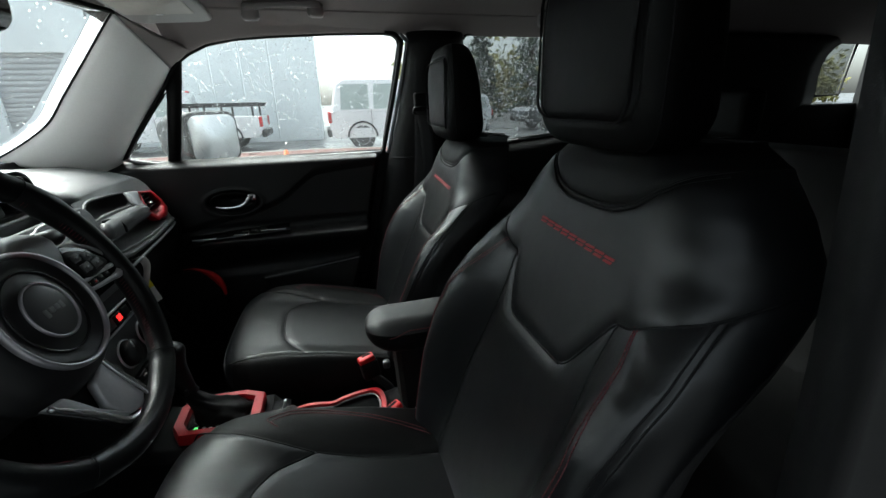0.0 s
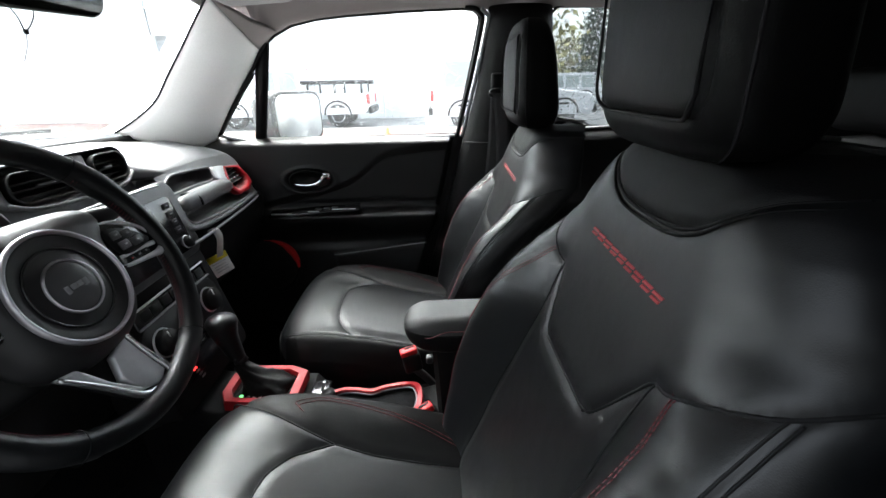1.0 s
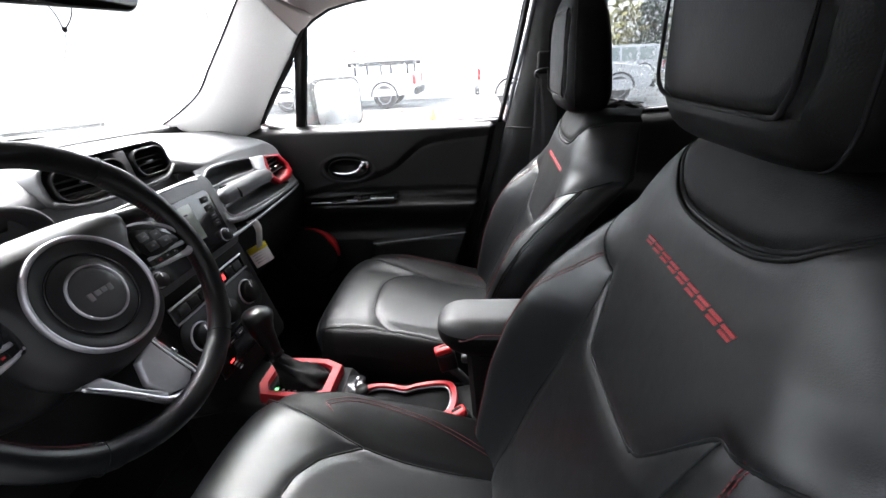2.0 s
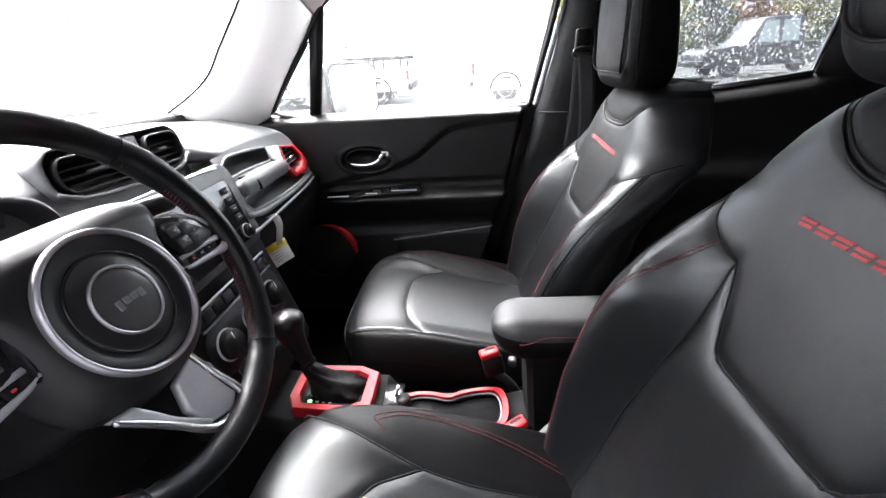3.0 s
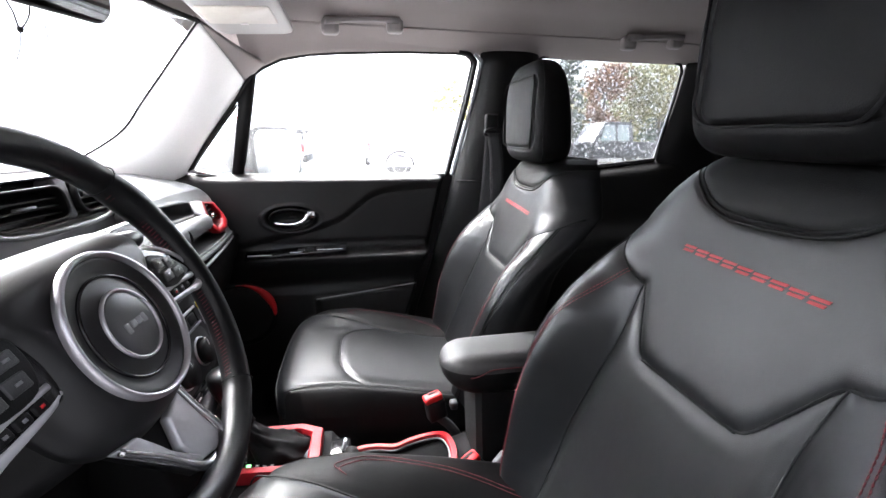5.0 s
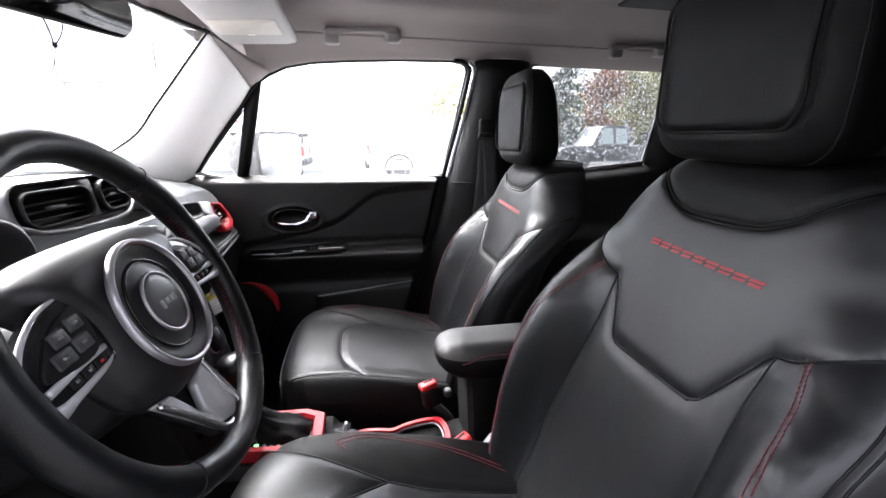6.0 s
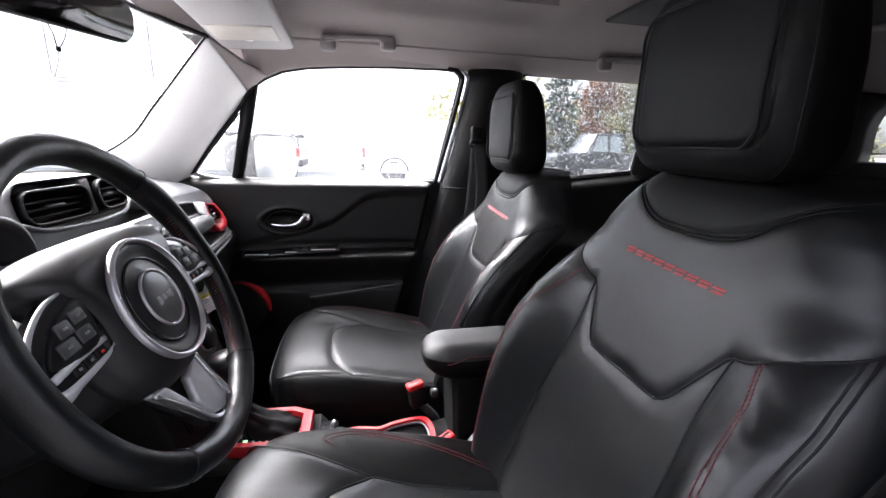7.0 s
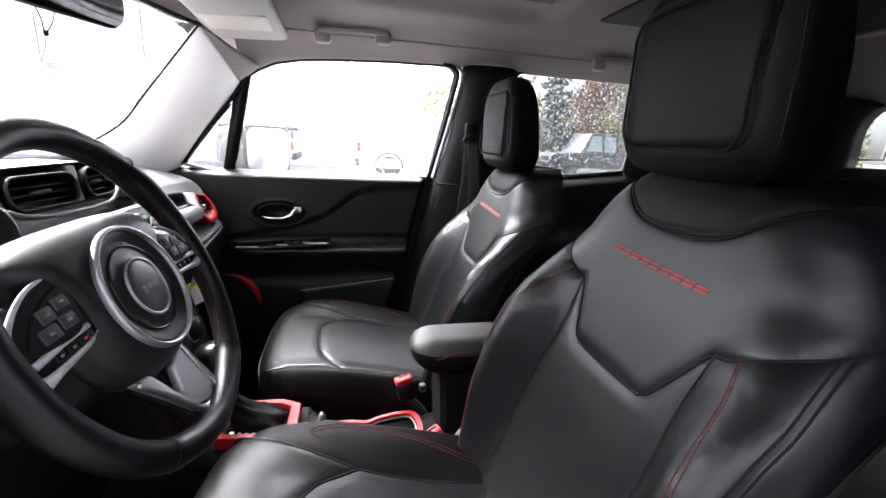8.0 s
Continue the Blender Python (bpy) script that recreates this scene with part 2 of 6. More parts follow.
PILLAR = mat("light_grey_pillar_trim", (0.84, 0.835, 0.83), 0.5, var=0.05, grain=250, bump=0.12, bscale=900)
CARPET = mat("black_carpet", (0.006, 0.006, 0.0065), 0.95, var=0.35, grain=250, bump=0.8, bscale=900, spec=0.08)
WEBBING = mat("black_seat_belt_webbing", (0.03, 0.03, 0.032), 0.6, var=0.2, grain=600, bump=0.4, bscale=1500)
GLASS = clear("window_glass", (0.97, 0.985, 0.98), 0.012, veil=0.013)
TINTED = clear("privacy_glass", (0.31, 0.325, 0.33), 0.01, veil=0.005)
WATER = clear("rain_water", (1, 1, 1), 0.0, 1.33)
WET_MIRROR = mat("rain_misted_mirror", (0.80, 0.82, 0.83), 0.45, metal=1.0, var=0.1, grain=200, bump=0.2, bscale=260)
DIM_MIRROR = mat("dimmed_mirror_glass", (0.13, 0.13, 0.125), 0.10, metal=1.0, var=0.05, bump=0)
SCREEN = mat("grey_green_display", (0.20, 0.22, 0.20), 0.25, var=0.2, bump=0)
WHITEMARK = mat("white_print", (0.75, 0.75, 0.75), 0.5, bump=0)
PALEPRINT = mat("pale_grey_print", (0.55, 0.55, 0.55), 0.6, bump=0)
PAPER = mat("white_card", (0.8, 0.8, 0.78), 0.6, bump=0.05)
YELLOW = mat("yellow_print", (0.75, 0.62, 0.02), 0.5, bump=0)
GREENLED = glow("green_lamp", (0.25, 1.0, 0.3), 0.10)
REDLED = glow("red_lamp", (1.0, 0.02, 0.02), 0.35)
EDGE = mat("pale_seal_and_highlight", (0.26, 0.26, 0.27), 0.45, var=0.1, bump=0.05)

CY = 0.44      # the car's centre line
FLOOR_Z = 0.33
YD = 0.09      # the driver's seat centre line


# ---- front seats ----
# backrest: centre profile (x, z) and half width by height, in the driver's seat's own place (y from its centre line)
BACK = smooth_line([(-0.128, 0.585), (-0.128, 0.66), (-0.085, 0.76), (-0.042, 0.86), (-0.004, 0.955), (0.026, 1.03), (0.054, 1.105), (0.079, 1.18), (0.092, 1.21), (0.108, 1.232), (0.135, 1.238), (0.165, 1.22)], 150)
BZ = BACK[:130]
ztab = np.maximum.accumulate(BZ[:, 1])


def back_x(z):
    return np.interp(z, ztab, BZ[:, 0])


def back_w(z):
    return np.interp(z, [0.58, 0.66, 0.75, 0.85, 0.93, 1.0, 1.05, 1.10, 1.14, 1.175, 1.20, 1.215, 1.228, 1.24], [0.235, 0.246, 0.257, 0.268, 0.272, 0.272, 0.270, 0.260, 0.244, 0.219, 0.194, 0.175, 0.151, 0.115])


def far_w(z):
    """Half the width towards the car's middle, drawn in at its foot."""
    return back_w(z) - np.interp(z, [0.60, 0.68, 0.76, 0.86, 0.93], [0.042, 0.038, 0.030, 0.012, 0.0])


def bolster(u, z):
    a = np.abs(u)
    amp = np.interp(z, [0.58, 0.66, 0.74, 0.82, 0.90, 0.96, 1.01, 1.05, 1.08, 1.12], [0.036, 0.048, 0.061, 0.071, 0.074, 0.067, 0.050, 0.032, 0.016, 0.0])
    return amp * sstep((a - 0.128) / np.interp(z, [0.98, 1.04], [0.084, 0.120]))


HALF_YOKE = [(0.060, 0.9535), (0.076, 0.956), (0.088, 0.9645), (0.105, 0.992), (0.122, 1.022), (0.134, 1.040), (0.156, 1.047), (0.182, 1.062), (0.21, 1.077), (0.230, 1.089), (0.250, 1.112), (0.30, 1.150)]
YOKE_LOW = [(-a, b) for a, b in HALF_YOKE[::-1]] + HALF_YOKE
HALF_NOTCH = [(0.022, 1.159), (0.050, 1.161), (0.070, 1.1655), (0.092, 1.175), (0.112, 1.191), (0.135, 1.207), (0.16, 1.216), (0.24, 1.222)]
NOTCH = [(-a, b) for a, b in HALF_NOTCH[::-1]] + HALF_NOTCH
CREASE = [(0.136, 1.041), (0.131, 0.97), (0.136, 0.884), (0.138, 0.81), (0.132, 0.755), (0.124, 0.70), (0.118, 0.58)]
CREST = [(0.233, 1.089), (0.243, 1.05), (0.248, 1.02), (0.250, 0.97), (0.248, 0.91), (0.243, 0.85), (0.236, 0.75), (0.226, 0.66), (0.218, 0.58)]


WRINKLES = [[(0.196, 1.042), (0.215, 1.034), (0.236, 1.034)], [(0.188, 1.026), (0.212, 1.016), (0.232, 1.018)], [(0.200, 1.006), (0.216, 1.000), (0.228, 1.000)], [(0.205, 0.985), (0.222, 0.978)]]


def mirror(line):
    return [(-a, b) for a, b in line]


def back_front(u, z):
    """The place x of the backrest's front at a side step u and height z, with its pads and sunk seams."""
    c = np.abs(u) / np.where(np.asarray(u) > 0, far_w(z), back_w(z))
    c0 = np.interp(z, [0.9, 1.0, 1.05, 1.11], [0.80, 0.76, 0.64, 0.50])
    q = np.clip((c - c0) / (1 - c0), 0, 1)
    x = back_x(z) - bolster(u, z) + np.interp(z, [0.9, 1.0, 1.05, 1.11, 1.2], [0.07, 0.075, 0.085, 0.095, 0.095]) * (1 - np.sqrt(1 - q * q))
    pad = np.full(np.shape(u), 1.0)
    for line, wid in ((YOKE_LOW, 0.020), (NOTCH, 0.014), (CREASE, 0.022), (mirror(CREASE), 0.022)):
        pad = np.minimum(pad, 0.25 + 0.75 * sstep(seg_dist(u, z, line) / wid))
    x = x - 0.0035 * pad
    for line in WRINKLES:
        for side in (line, mirror(line)):
            x = x + 0.0011 * np.exp(-(seg_dist(u, z, side) / 0.0038) ** 2)
    for line in (YOKE_LOW, NOTCH, CREST, mirror(CREST), CREASE, mirror(CREASE)):
        x = x + (0.0030 if line is YOKE_LOW else 0.0018) * np.exp(-(seg_dist(u, z, line) / 0.0030) ** 2)
    return x


def pick(V, mask):
    """The quads of a net whose middle is in the mask, as a mesh with no loose points."""
    m, n = V.shape[:2]
    ids = -np.ones((m, n), int)
    vs, fs = [], []
    for i, j in zip(*np.nonzero(mask)):
        q = []
        for a, b in ((i, j), (i, j + 1), (i + 1, j + 1), (i + 1, j)):
            if ids[a, b] < 0:
                ids[a, b] = len(vs)
                vs.append(V[a, b])
            q.append(ids[a, b])
        fs.append(q)
    return np.array(vs), fs


def stitches(line, surf, gap=0.0042, long=0.0034, r=0.00085):
    """Short threads laid along a line (u, v) on the surface surf(u, v)."""
    p = np.array(line, float)
    d = np.concatenate([[0], np.cumsum(np.hypot(*np.diff(p, axis=0).T))])
    out = []
    for s in np.arange(0, d[-1] - long, gap):
        q = [np.array([np.interp(s + k * long, d, p[:, 0]), np.interp(s + k * long, d, p[:, 1])]) for k in (0, 0.5, 1)]
        out.append(tube([surf(*x) for x in q], [r * 0.7, r, r * 0.7], 5))
    return join(*out)


def piping(line, surf, r, n=90):
    p = smooth_line(line, n)
    return tube([surf(*x) for x in p], r, 6)


def cush_mid(x):
    return np.interp(x, CX, CZ)


CUSH = smooth_line([(-0.570, 0.575), (-0.592, 0.62), (-0.605, 0.668), (-0.605, 0.698), (-0.588, 0.719), (-0.54, 0.730), (-0.44, 0.722), (-0.34, 0.702), (-0.22, 0.678), (-0.12, 0.662), (-0.06, 0.66)], 150)
first = int(np.argmin(CUSH[:, 0]))
CX, CZ = np.maximum.accumulate(CUSH[first:, 0]), CUSH[first:, 1]
SIDE_SEAM = [(-0.578, 0.226), (-0.536, 0.203), (-0.476, 0.177), (-0.42, 0.151), (-0.355, 0.128), (-0.28, 0.114), (-0.18, 0.108), (-0.08, 0.106)]
NEAR_SEAM = [(-0.572, -0.206), (-0.507, -0.206), (-0.40, -0.206), (-0.315, -0.208), (-0.24, -0.214), (-0.08, -0.218)]
INSERT = [(-0.389, -0.205), (-0.421, -0.165), (-0.441, -0.130), (-0.450, -0.095), (-0.453, -0.050), (-0.453, 0.000), (-0.451, 0.030), (-0.445, 0.055), (-0.432, 0.075), (-0.410, 0.098), (-0.352, 0.127)]


def cush_w(x):
    return np.interp(x, [-0.61, -0.597, -0.58, -0.555, -0.51, -0.4, -0.2, -0.06], [0.195, 0.215, 0.234, 0.248, 0.254, 0.256, 0.25, 0.24])


def cush_top(x, u):
    c = np.abs(u) / cush_w(x)
    rise = np.interp(x, [-0.56, -0.5, -0.4, -0.25, -0.12, -0.06], [0.0, 0.010, 0.022, 0.022, 0.012, 0.008])
    z = cush_mid(x) + rise * (sstep((u - 0.10) / 0.10) + 0.45 * sstep((-u - 0.15) / 0.07))
    z = z - 0.055 * np.clip((c - 0.86) / 0.14, 0, 1) ** 2.2 - 0.006 * (u / 0.25) ** 2
    pad = np.full(np.shape(z), 1.0)
    for line, wid in ((SIDE_SEAM, 0.014), (NEAR_SEAM, 0.010), (INSERT, 0.022)):
        pad = np.minimum(pad, 0.2 + 0.8 * sstep(seg_dist(x, u, line) / wid))
    z = z + 0.0030 * pad - 0.0030
    for line in (SIDE_SEAM, NEAR_SEAM, INSERT):
        z = z - 0.0020 * np.exp(-(seg_dist(x, u, line) / 0.003) ** 2)
    return z


def headrest(seat):
    """A padded headrest with a sunk seam round its front panel, on two posts."""
    rows, cols = 64, 128
    zz = np.linspace(0, 1, rows)
    zz = 0.5 - 0.5 * np.cos(zz * np.pi)
    ang = np.linspace(0, 2 * np.pi, cols, endpoint=False)
    z0, z1 = 1.228, 1.478
    V = np.zeros((rows, cols, 3))
    for i, k in enumerate(zz):
        z = z0 + (z1 - z0) * k
        end = max(abs(2 * k - 1), 1e-6)
        bulge = (1 - end ** (7 if k < 0.5 else 3.6)) ** (1 / (3.5 if k < 0.5 else 2.6)) if end < 1 else 0.0
        hw = np.interp(k, [0, 0.15, 0.5, 0.8, 1], [0.124, 0.13, 0.132, 0.127, 0.118]) * (0.35 + 0.65 * bulge)
        hd = np.interp(k, [0, 0.2, 0.6, 1], [0.052, 0.056, 0.05, 0.04]) * (0.25 + 0.75 * bulge)
        cx = 0.099 - 0.019 * k
        c, s = np.cos(ang), np.sin(ang)
        e = 2 / 4.2
        V[i, :, 0] = cx - hd * np.sign(c) * np.abs(c) ** e
        V[i, :, 1] = hw * np.sign(s) * np.abs(s) ** e
        V[i, :, 2] = z
    front = np.cos(ang)[None, :] > 0
    panel = [tuple(p) for p in rrect(0.202, 0.176, 0.03, 6) + np.array((0.0, 1.352))]
    panel.append(panel[0])
    d = seg_dist(V[:, :, 1], V[:, :, 2], panel)
    inside = (np.abs(V[:, :, 1]) < 0.101) & (np.abs(V[:, :, 2] - 1.352) < 0.088)
    V[:, :, 0] += np.where(front, 0.0035 * np.exp(-(d / 0.003) ** 2) - 0.0015 * inside * sstep(d / 0.010), 0)
    Vc = np.concatenate([V, V[:, :1]], 1)
    mid = (Vc[:-1, :-1] + Vc[1:, 1:]) / 2
    facing = np.cos(ang + np.pi / cols)[None, :] > 0.02
    inm = facing & (np.abs(mid[:, :, 1]) < 0.101) & (np.abs(mid[:, :, 2] - 1.352) < 0.088)
    shell_v, shell_f = pick(Vc, ~inm)
    n = len(shell_v)
    shell = part("headrest", join((shell_v, shell_f)), LEATHER2, seat, "padded black leather headrest", local=True)
    part("front_panel", pick(Vc, inm), LEATHER2, shell, "smooth leather face panel", local=True)
    for sd in (68, 292):
        j = int(np.argmin(np.abs(np.degrees(ang) - sd)))
        part("side_welt", tube(V[4:-4, j], 0.0016, 6), SEAM, shell, local=True)
    fr = [(float(np.interp(z, V[:, 0, 2], V[:, 0, 0])) - 0.0005, y, z) for y, z in panel[:-1]]
    part("panel_welt", tube(fr, 0.0022, 6, True), SEAM, shell, local=True)
    for s in (-1, 1):
        part("post", tube([(0.118, s * 0.062, 1.16), (0.115, s * 0.062, 1.26)], 0.0065, 12), CHROME, seat, "chrome headrest post", local=True)
        part("collar", tube([(0.119, s * 0.062, 1.215), (0.1185, s * 0.062, 1.240)], [0.014, 0.012], 14), RUBBER, seat, local=True)


def front_seat():
    """The driver's seat about its own centre line (y = 0), at its true height."""
    seat = thing("front_seat", (0, 0, 0), "black leather driver's bucket seat with red stitching and embroidery", "car seat", "front seats")
    rows, cols = 190, 230
    s = np.linspace(0, len(BACK) - 1, rows)
    px, pz = np.interp(s, range(len(BACK)), BACK[:, 0]), np.interp(s, range(len(BACK)), BACK[:, 1])
    c = np.linspace(-1, 1, cols)
    c = np.sign(c) * (1 - (1 - np.abs(c)) ** 1.6)
    Z = np.repeat(pz[:, None], cols, 1)
    over = np.arange(rows) >= np.argmax(pz)
    U = c[None, :] * np.where(c[None, :] > 0, np.where(over, 0.115, far_w(pz))[:, None], np.where(over, 0.115, back_w(pz))[:, None])
    X = back_front(U, Z)
    X = X + (px - back_x(pz))[:, None]
    V = np.stack([X, U, Z], 2)
    # the sides run back from the front's edge
    depth = np.interp(pz, [0.58, 1.0, 1.2, 1.24], [0.11, 0.06, 0.02, 0.01])
    sides = {}
    for sg, j in ((-1, 0), (1, cols - 1)):
        k = np.linspace(0, 1, 9)[None, :]
        e = V[:, j]
        S = np.stack([e[:, 0:1] + depth[:, None] * k, e[:, 1:2] - sg * np.interp(pz, [0.9, 1.06], [0.02, 0.085])[:, None] * k ** 2 + sg * 0.004 * np.sin(k * np.pi), np.repeat(e[:, 2:3], 9, 1)], 2)
        sides[sg] = S
    mid = (V[:-1, :-1] + V[1:, 1:]) / 2
    mu, mz = mid[:, :, 1], mid[:, :, 2]
    zl = np.interp(mu, [p[0] for p in YOKE_LOW], [p[1] for p in YOKE_LOW])
    zn = np.interp(mu, [p[0] for p in NOTCH], [p[1] for p in NOTCH])
    top = (mz > zn) | over[:-1, None]
    yoke = ~top & (mz > zl)
    ub = np.interp(mz, [p[1] for p in CREASE[::-1]], [p[0] for p in CREASE[::-1]])
    centre = ~top & ~yoke & (np.abs(mu) < ub)
    back = part("backrest", pick(V, centre), LEATHER, seat, "smooth black leather centre panel", local=True)
    part("yoke", pick(V, yoke), LEATHER, back, "padded upper leather panel", local=True)
    part("neck_panel", pick(V, top), LEATHER2, back, local=True)
    for sg in (-1, 1):
        part("side_bolster", pick(V, ~top & ~yoke & ~centre & (np.sign(mu) == sg)), LEATHER, back, "padded leather side bolster", local=True)
        part("side_skin", sheet(sides[sg]), CLOTH, back, local=True)
    # the shell behind
    L, R = sides[-1][:, -1], sides[1][:, -1]
    k = np.linspace(0, 1, 14)[None, :, None]
    shell = L[:, None] * (1 - k) + R[:, None] * k
    shell[:, :, 0] += 0.025 * np.sin(k[:, :, 0] * np.pi)
    part("back_shell", sheet(shell), CLOTH, back, local=True)
    surf = lambda u, z: (float(back_front(np.array(u), np.array(z))) - 0.0006, u, z)
    for sg in (-1, 1):
        for off in (0.0, 0.006):
            red = [(sg * (a + off), b) for a, b in [(0.165, 1.056), (0.187, 1.02), (0.207, 0.978), (0.216, 0.93), (0.212, 0.85), (0.199, 0.76), (0.187, 0.68), (0.18, 0.62)]]
            part("stitching", stitches(smooth_line(red, 60), surf), RED_THREAD, back, "red decorative stitching", local=True)
            crest = [(sg * (a - 0.004 + off), b) for a, b in (CREST[:-1] if sg < 0 else CREST[:5])]
            part("welt", piping(crest, surf, 0.0013), SEAM, back, local=True)
    for side in (CREASE, mirror(CREASE)):
        part("welt", piping(side[:-1], surf, 0.0013, 80), SEAM, back, local=True)
    part("welt", piping(YOKE_LOW[1:-1], surf, 0.0019, 140), SEAM, back, local=True)
    taper = lambda p, r: np.interp(np.abs(p[:, 0]), [0.09, 0.135], [r, 0.0009])
    for dz, wr, wm in ((0.0, 0.0026, SEAM), (-0.0055, 0.0026, LEATHER2)):
        p = smooth_line([(a, b + dz) for a, b in NOTCH[1:-1]], 140)
        part("welt", tube([surf(*x) for x in p], taper(p, wr), 6), wm, back, local=True)
    # nine embroidered marks in a row, each a pair of fine bars
    w, step = 0.0182, 0.0210
    for i in range(9):
        u0 = (i - 4) * -step
        z0 = 1.1050 + 0.05 * u0
        rows_ = []
        for b, h, cut_ in ((0.0026, 0.0030, 1.0), (-0.0024, 0.0030, 0.86)):
            Q = np.array([[surf(u0 + a * cut_ * w / 2 - 0.25 * (b + q * h), z0 + b + q * h / 2) for a in (-1, -0.33, 0.33, 1)] for q in (-1, 1)])
            Q[:, :, 0] -= 0.0006
            rows_.append(slab(Q, (0.002, 0, 0)))
        part("embroidered_mark", join(*rows_), EMBROIDERY, back, "red embroidered bar mark", smooth=False, local=True)
    headrest(seat)
    # cushion
    rows, cols = 190, 170
    s = np.linspace(0, len(CUSH) - 1, rows)
    px, pz = np.interp(s, range(len(CUSH)), CUSH[:, 0]), np.interp(s, range(len(CUSH)), CUSH[:, 1])
    c = np.linspace(-1, 1, cols)
    Xc = np.repeat(px[:, None], cols, 1)
    U = c[None, :] * cush_w(px)[:, None]
    low = np.arange(rows) < int(first / (len(CUSH) - 1) * (rows - 1)) + 1
    Zt = cush_top(Xc, U)
    Zt = np.where(low[:, None], pz[:, None] - 0.006 * (U / 0.25) ** 2, Zt)
    Xc = Xc + 0.042 * (np.abs(U) / 0.25) ** 4 * np.clip((-0.48 - Xc) / 0.1, 0, 1)
    V = np.stack([Xc, U, Zt], 2)
    mid = (V[:-1, :-1] + V[1:, 1:]) / 2
    mx, mu = mid[:, :, 0], mid[:, :, 1]
    far_bol = (mu > np.interp(mx, [p[0] for p in SIDE_SEAM], [p[1] for p in SIDE_SEAM])) & (mx > -0.578) & ~low[:-1, None]
    near_bol = (mu < np.interp(mx, [p[0] for p in NEAR_SEAM], [p[1] for p in NEAR_SEAM])) & (mx > -0.572) & ~low[:-1, None]
    bol = far_bol | near_bol
    ins = ~bol & ~low[:-1, None] & (mx > np.interp(mu, [p[1] for p in INSERT], [p[0] for p in INSERT]))
    cush = part("seat_cushion", pick(V, ~bol & ~ins), LEATHER, seat, "smooth black leather seat cushion", local=True)
    part("insert", pick(V, ins), LEATHER, cush, "leather centre insert", local=True)
    for sg in (-1, 1):
        part("thigh_bolster", pick(V, bol & (np.sign(mid[:, :, 1]) == sg)), LEATHER2, cush, "raised leather thigh bolster", local=True)
        e = V[:, 0 if sg < 0 else -1]
        k = np.linspace(0, 1, 6)[None, :]
        S = np.stack([np.repeat(e[:, 0:1], 6, 1), e[:, 1:2] + sg * 0.006 * np.sin(k * np.pi), e[:, 2:3] + (0.575 - e[:, 2:3]) * k], 2)
        part("cushion_side", sheet(S), LEATHER2, cush, local=True)
    top = lambda x, u: (x, u, float(cush_top(np.array(x), np.array(u))) + 0.0006)
    for sg in (-1, 1):
        for off in ((0, 0.008) if sg > 0 else ()):
            arc = [(-0.426, 0.186), (-0.438, 0.198), (-0.424, 0.207), (-0.379, 0.216), (-0.323, 0.212), (-0.25, 0.197), (-0.192, 0.179), (-0.13, 0.152)]
            arc = [(x + off * (1 if x < -0.42 else 0), sg * (u - off)) for x, u in arc]
            part("stitching", stitches(smooth_line(arc, 60), top), RED_THREAD, cush, "red decorative stitching", local=True)
    for line in (SIDE_SEAM[:-1], NEAR_SEAM[:-1], INSERT):
        part("welt", piping(line, top, 0.0017), SEAM, cush, local=True)
    row = int(np.argmin(np.abs(pz[:int(rows * first / (len(CUSH) - 1)) + 6] - 0.697)))
    rim = V[row, 2:-2] + np.array((-0.0012, 0, 0))
    part("front_welt", tube(rim, 0.0024, 6), SEAM, cush, local=True)
    # base and runners
    part("seat_base", box((0.40, 0.46, 0.13), (-0.30, 0, 0.53), 0.02), CLOTH, seat, local=True)
    for sg in (-1, 1):
        part("side_cover", box((0.42, 0.022, 0.11), (-0.24, sg * 0.246, 0.535), 0.01), RUBBER, seat, local=True)
        part("runner", box((0.46, 0.04, 0.13), (-0.30, sg * 0.17, 0.40), 0.006), RUBBER, seat, local=True)
    return seat


driver_seat = front_seat()
driver_seat.location = (0, YD, 0)
passenger_seat = copy_thing(driver_seat, pose(0, YD + 0.719, -0.0425))
tagged(passenger_seat, "black leather passenger bucket seat beside the door", "car seat")

# ---- rear bench ----
rear_bench = thing("rear_bench", (0.95, CY, FLOOR_Z), "dark rear bench seat behind the front seats", "car seat")
prof = smooth_line([(0.42, 0.36), (0.40, 0.60), (0.44, 0.655), (0.60, 0.65), (0.78, 0.62), (0.86, 0.66), (0.95, 0.90), (1.01, 1.10), (1.05, 1.14), (1.12, 1.12), (1.16, 0.9), (1.16, 0.36)], 60)
part("bench_body", loft([[(x, y, z - 0.05 * (abs(y - CY) > 0.6)) for x, z in prof] for y in (-0.2, -0.17, 0.1, 0.44, 0.8, 1.05, 1.08)]), CLOTH, rear_bench)
for yy in (0.08, 0.80):
    part("head_cushion", box((0.09, 0.26, 0.17), (1.06, yy, 1.23), 0.035, 4), LEATHER2, rear_bench)

# ---- steering wheel ----


def dense_loop(poly, n=4):
    p = np.array(poly)
    return np.concatenate([[p[i] * (1 - k / n) + p[(i + 1) % len(p)] * k / n for k in range(n)] for i in range(len(p))])


WC, WA = Vector((-0.5945, 0.0955, 1.0818)), radians(24.0)
WN, WB = Vector((math.cos(WA), 0, math.sin(WA))), Vector((-math.sin(WA), 0, math.cos(WA)))
WM = basis(WC, (0, 1, 0), WB)
wheel = thing("steering_wheel", WC, "black leather steering wheel with chrome ring and satin spokes", "steering wheel")


def wput(geo):
    return moved(geo, WM)


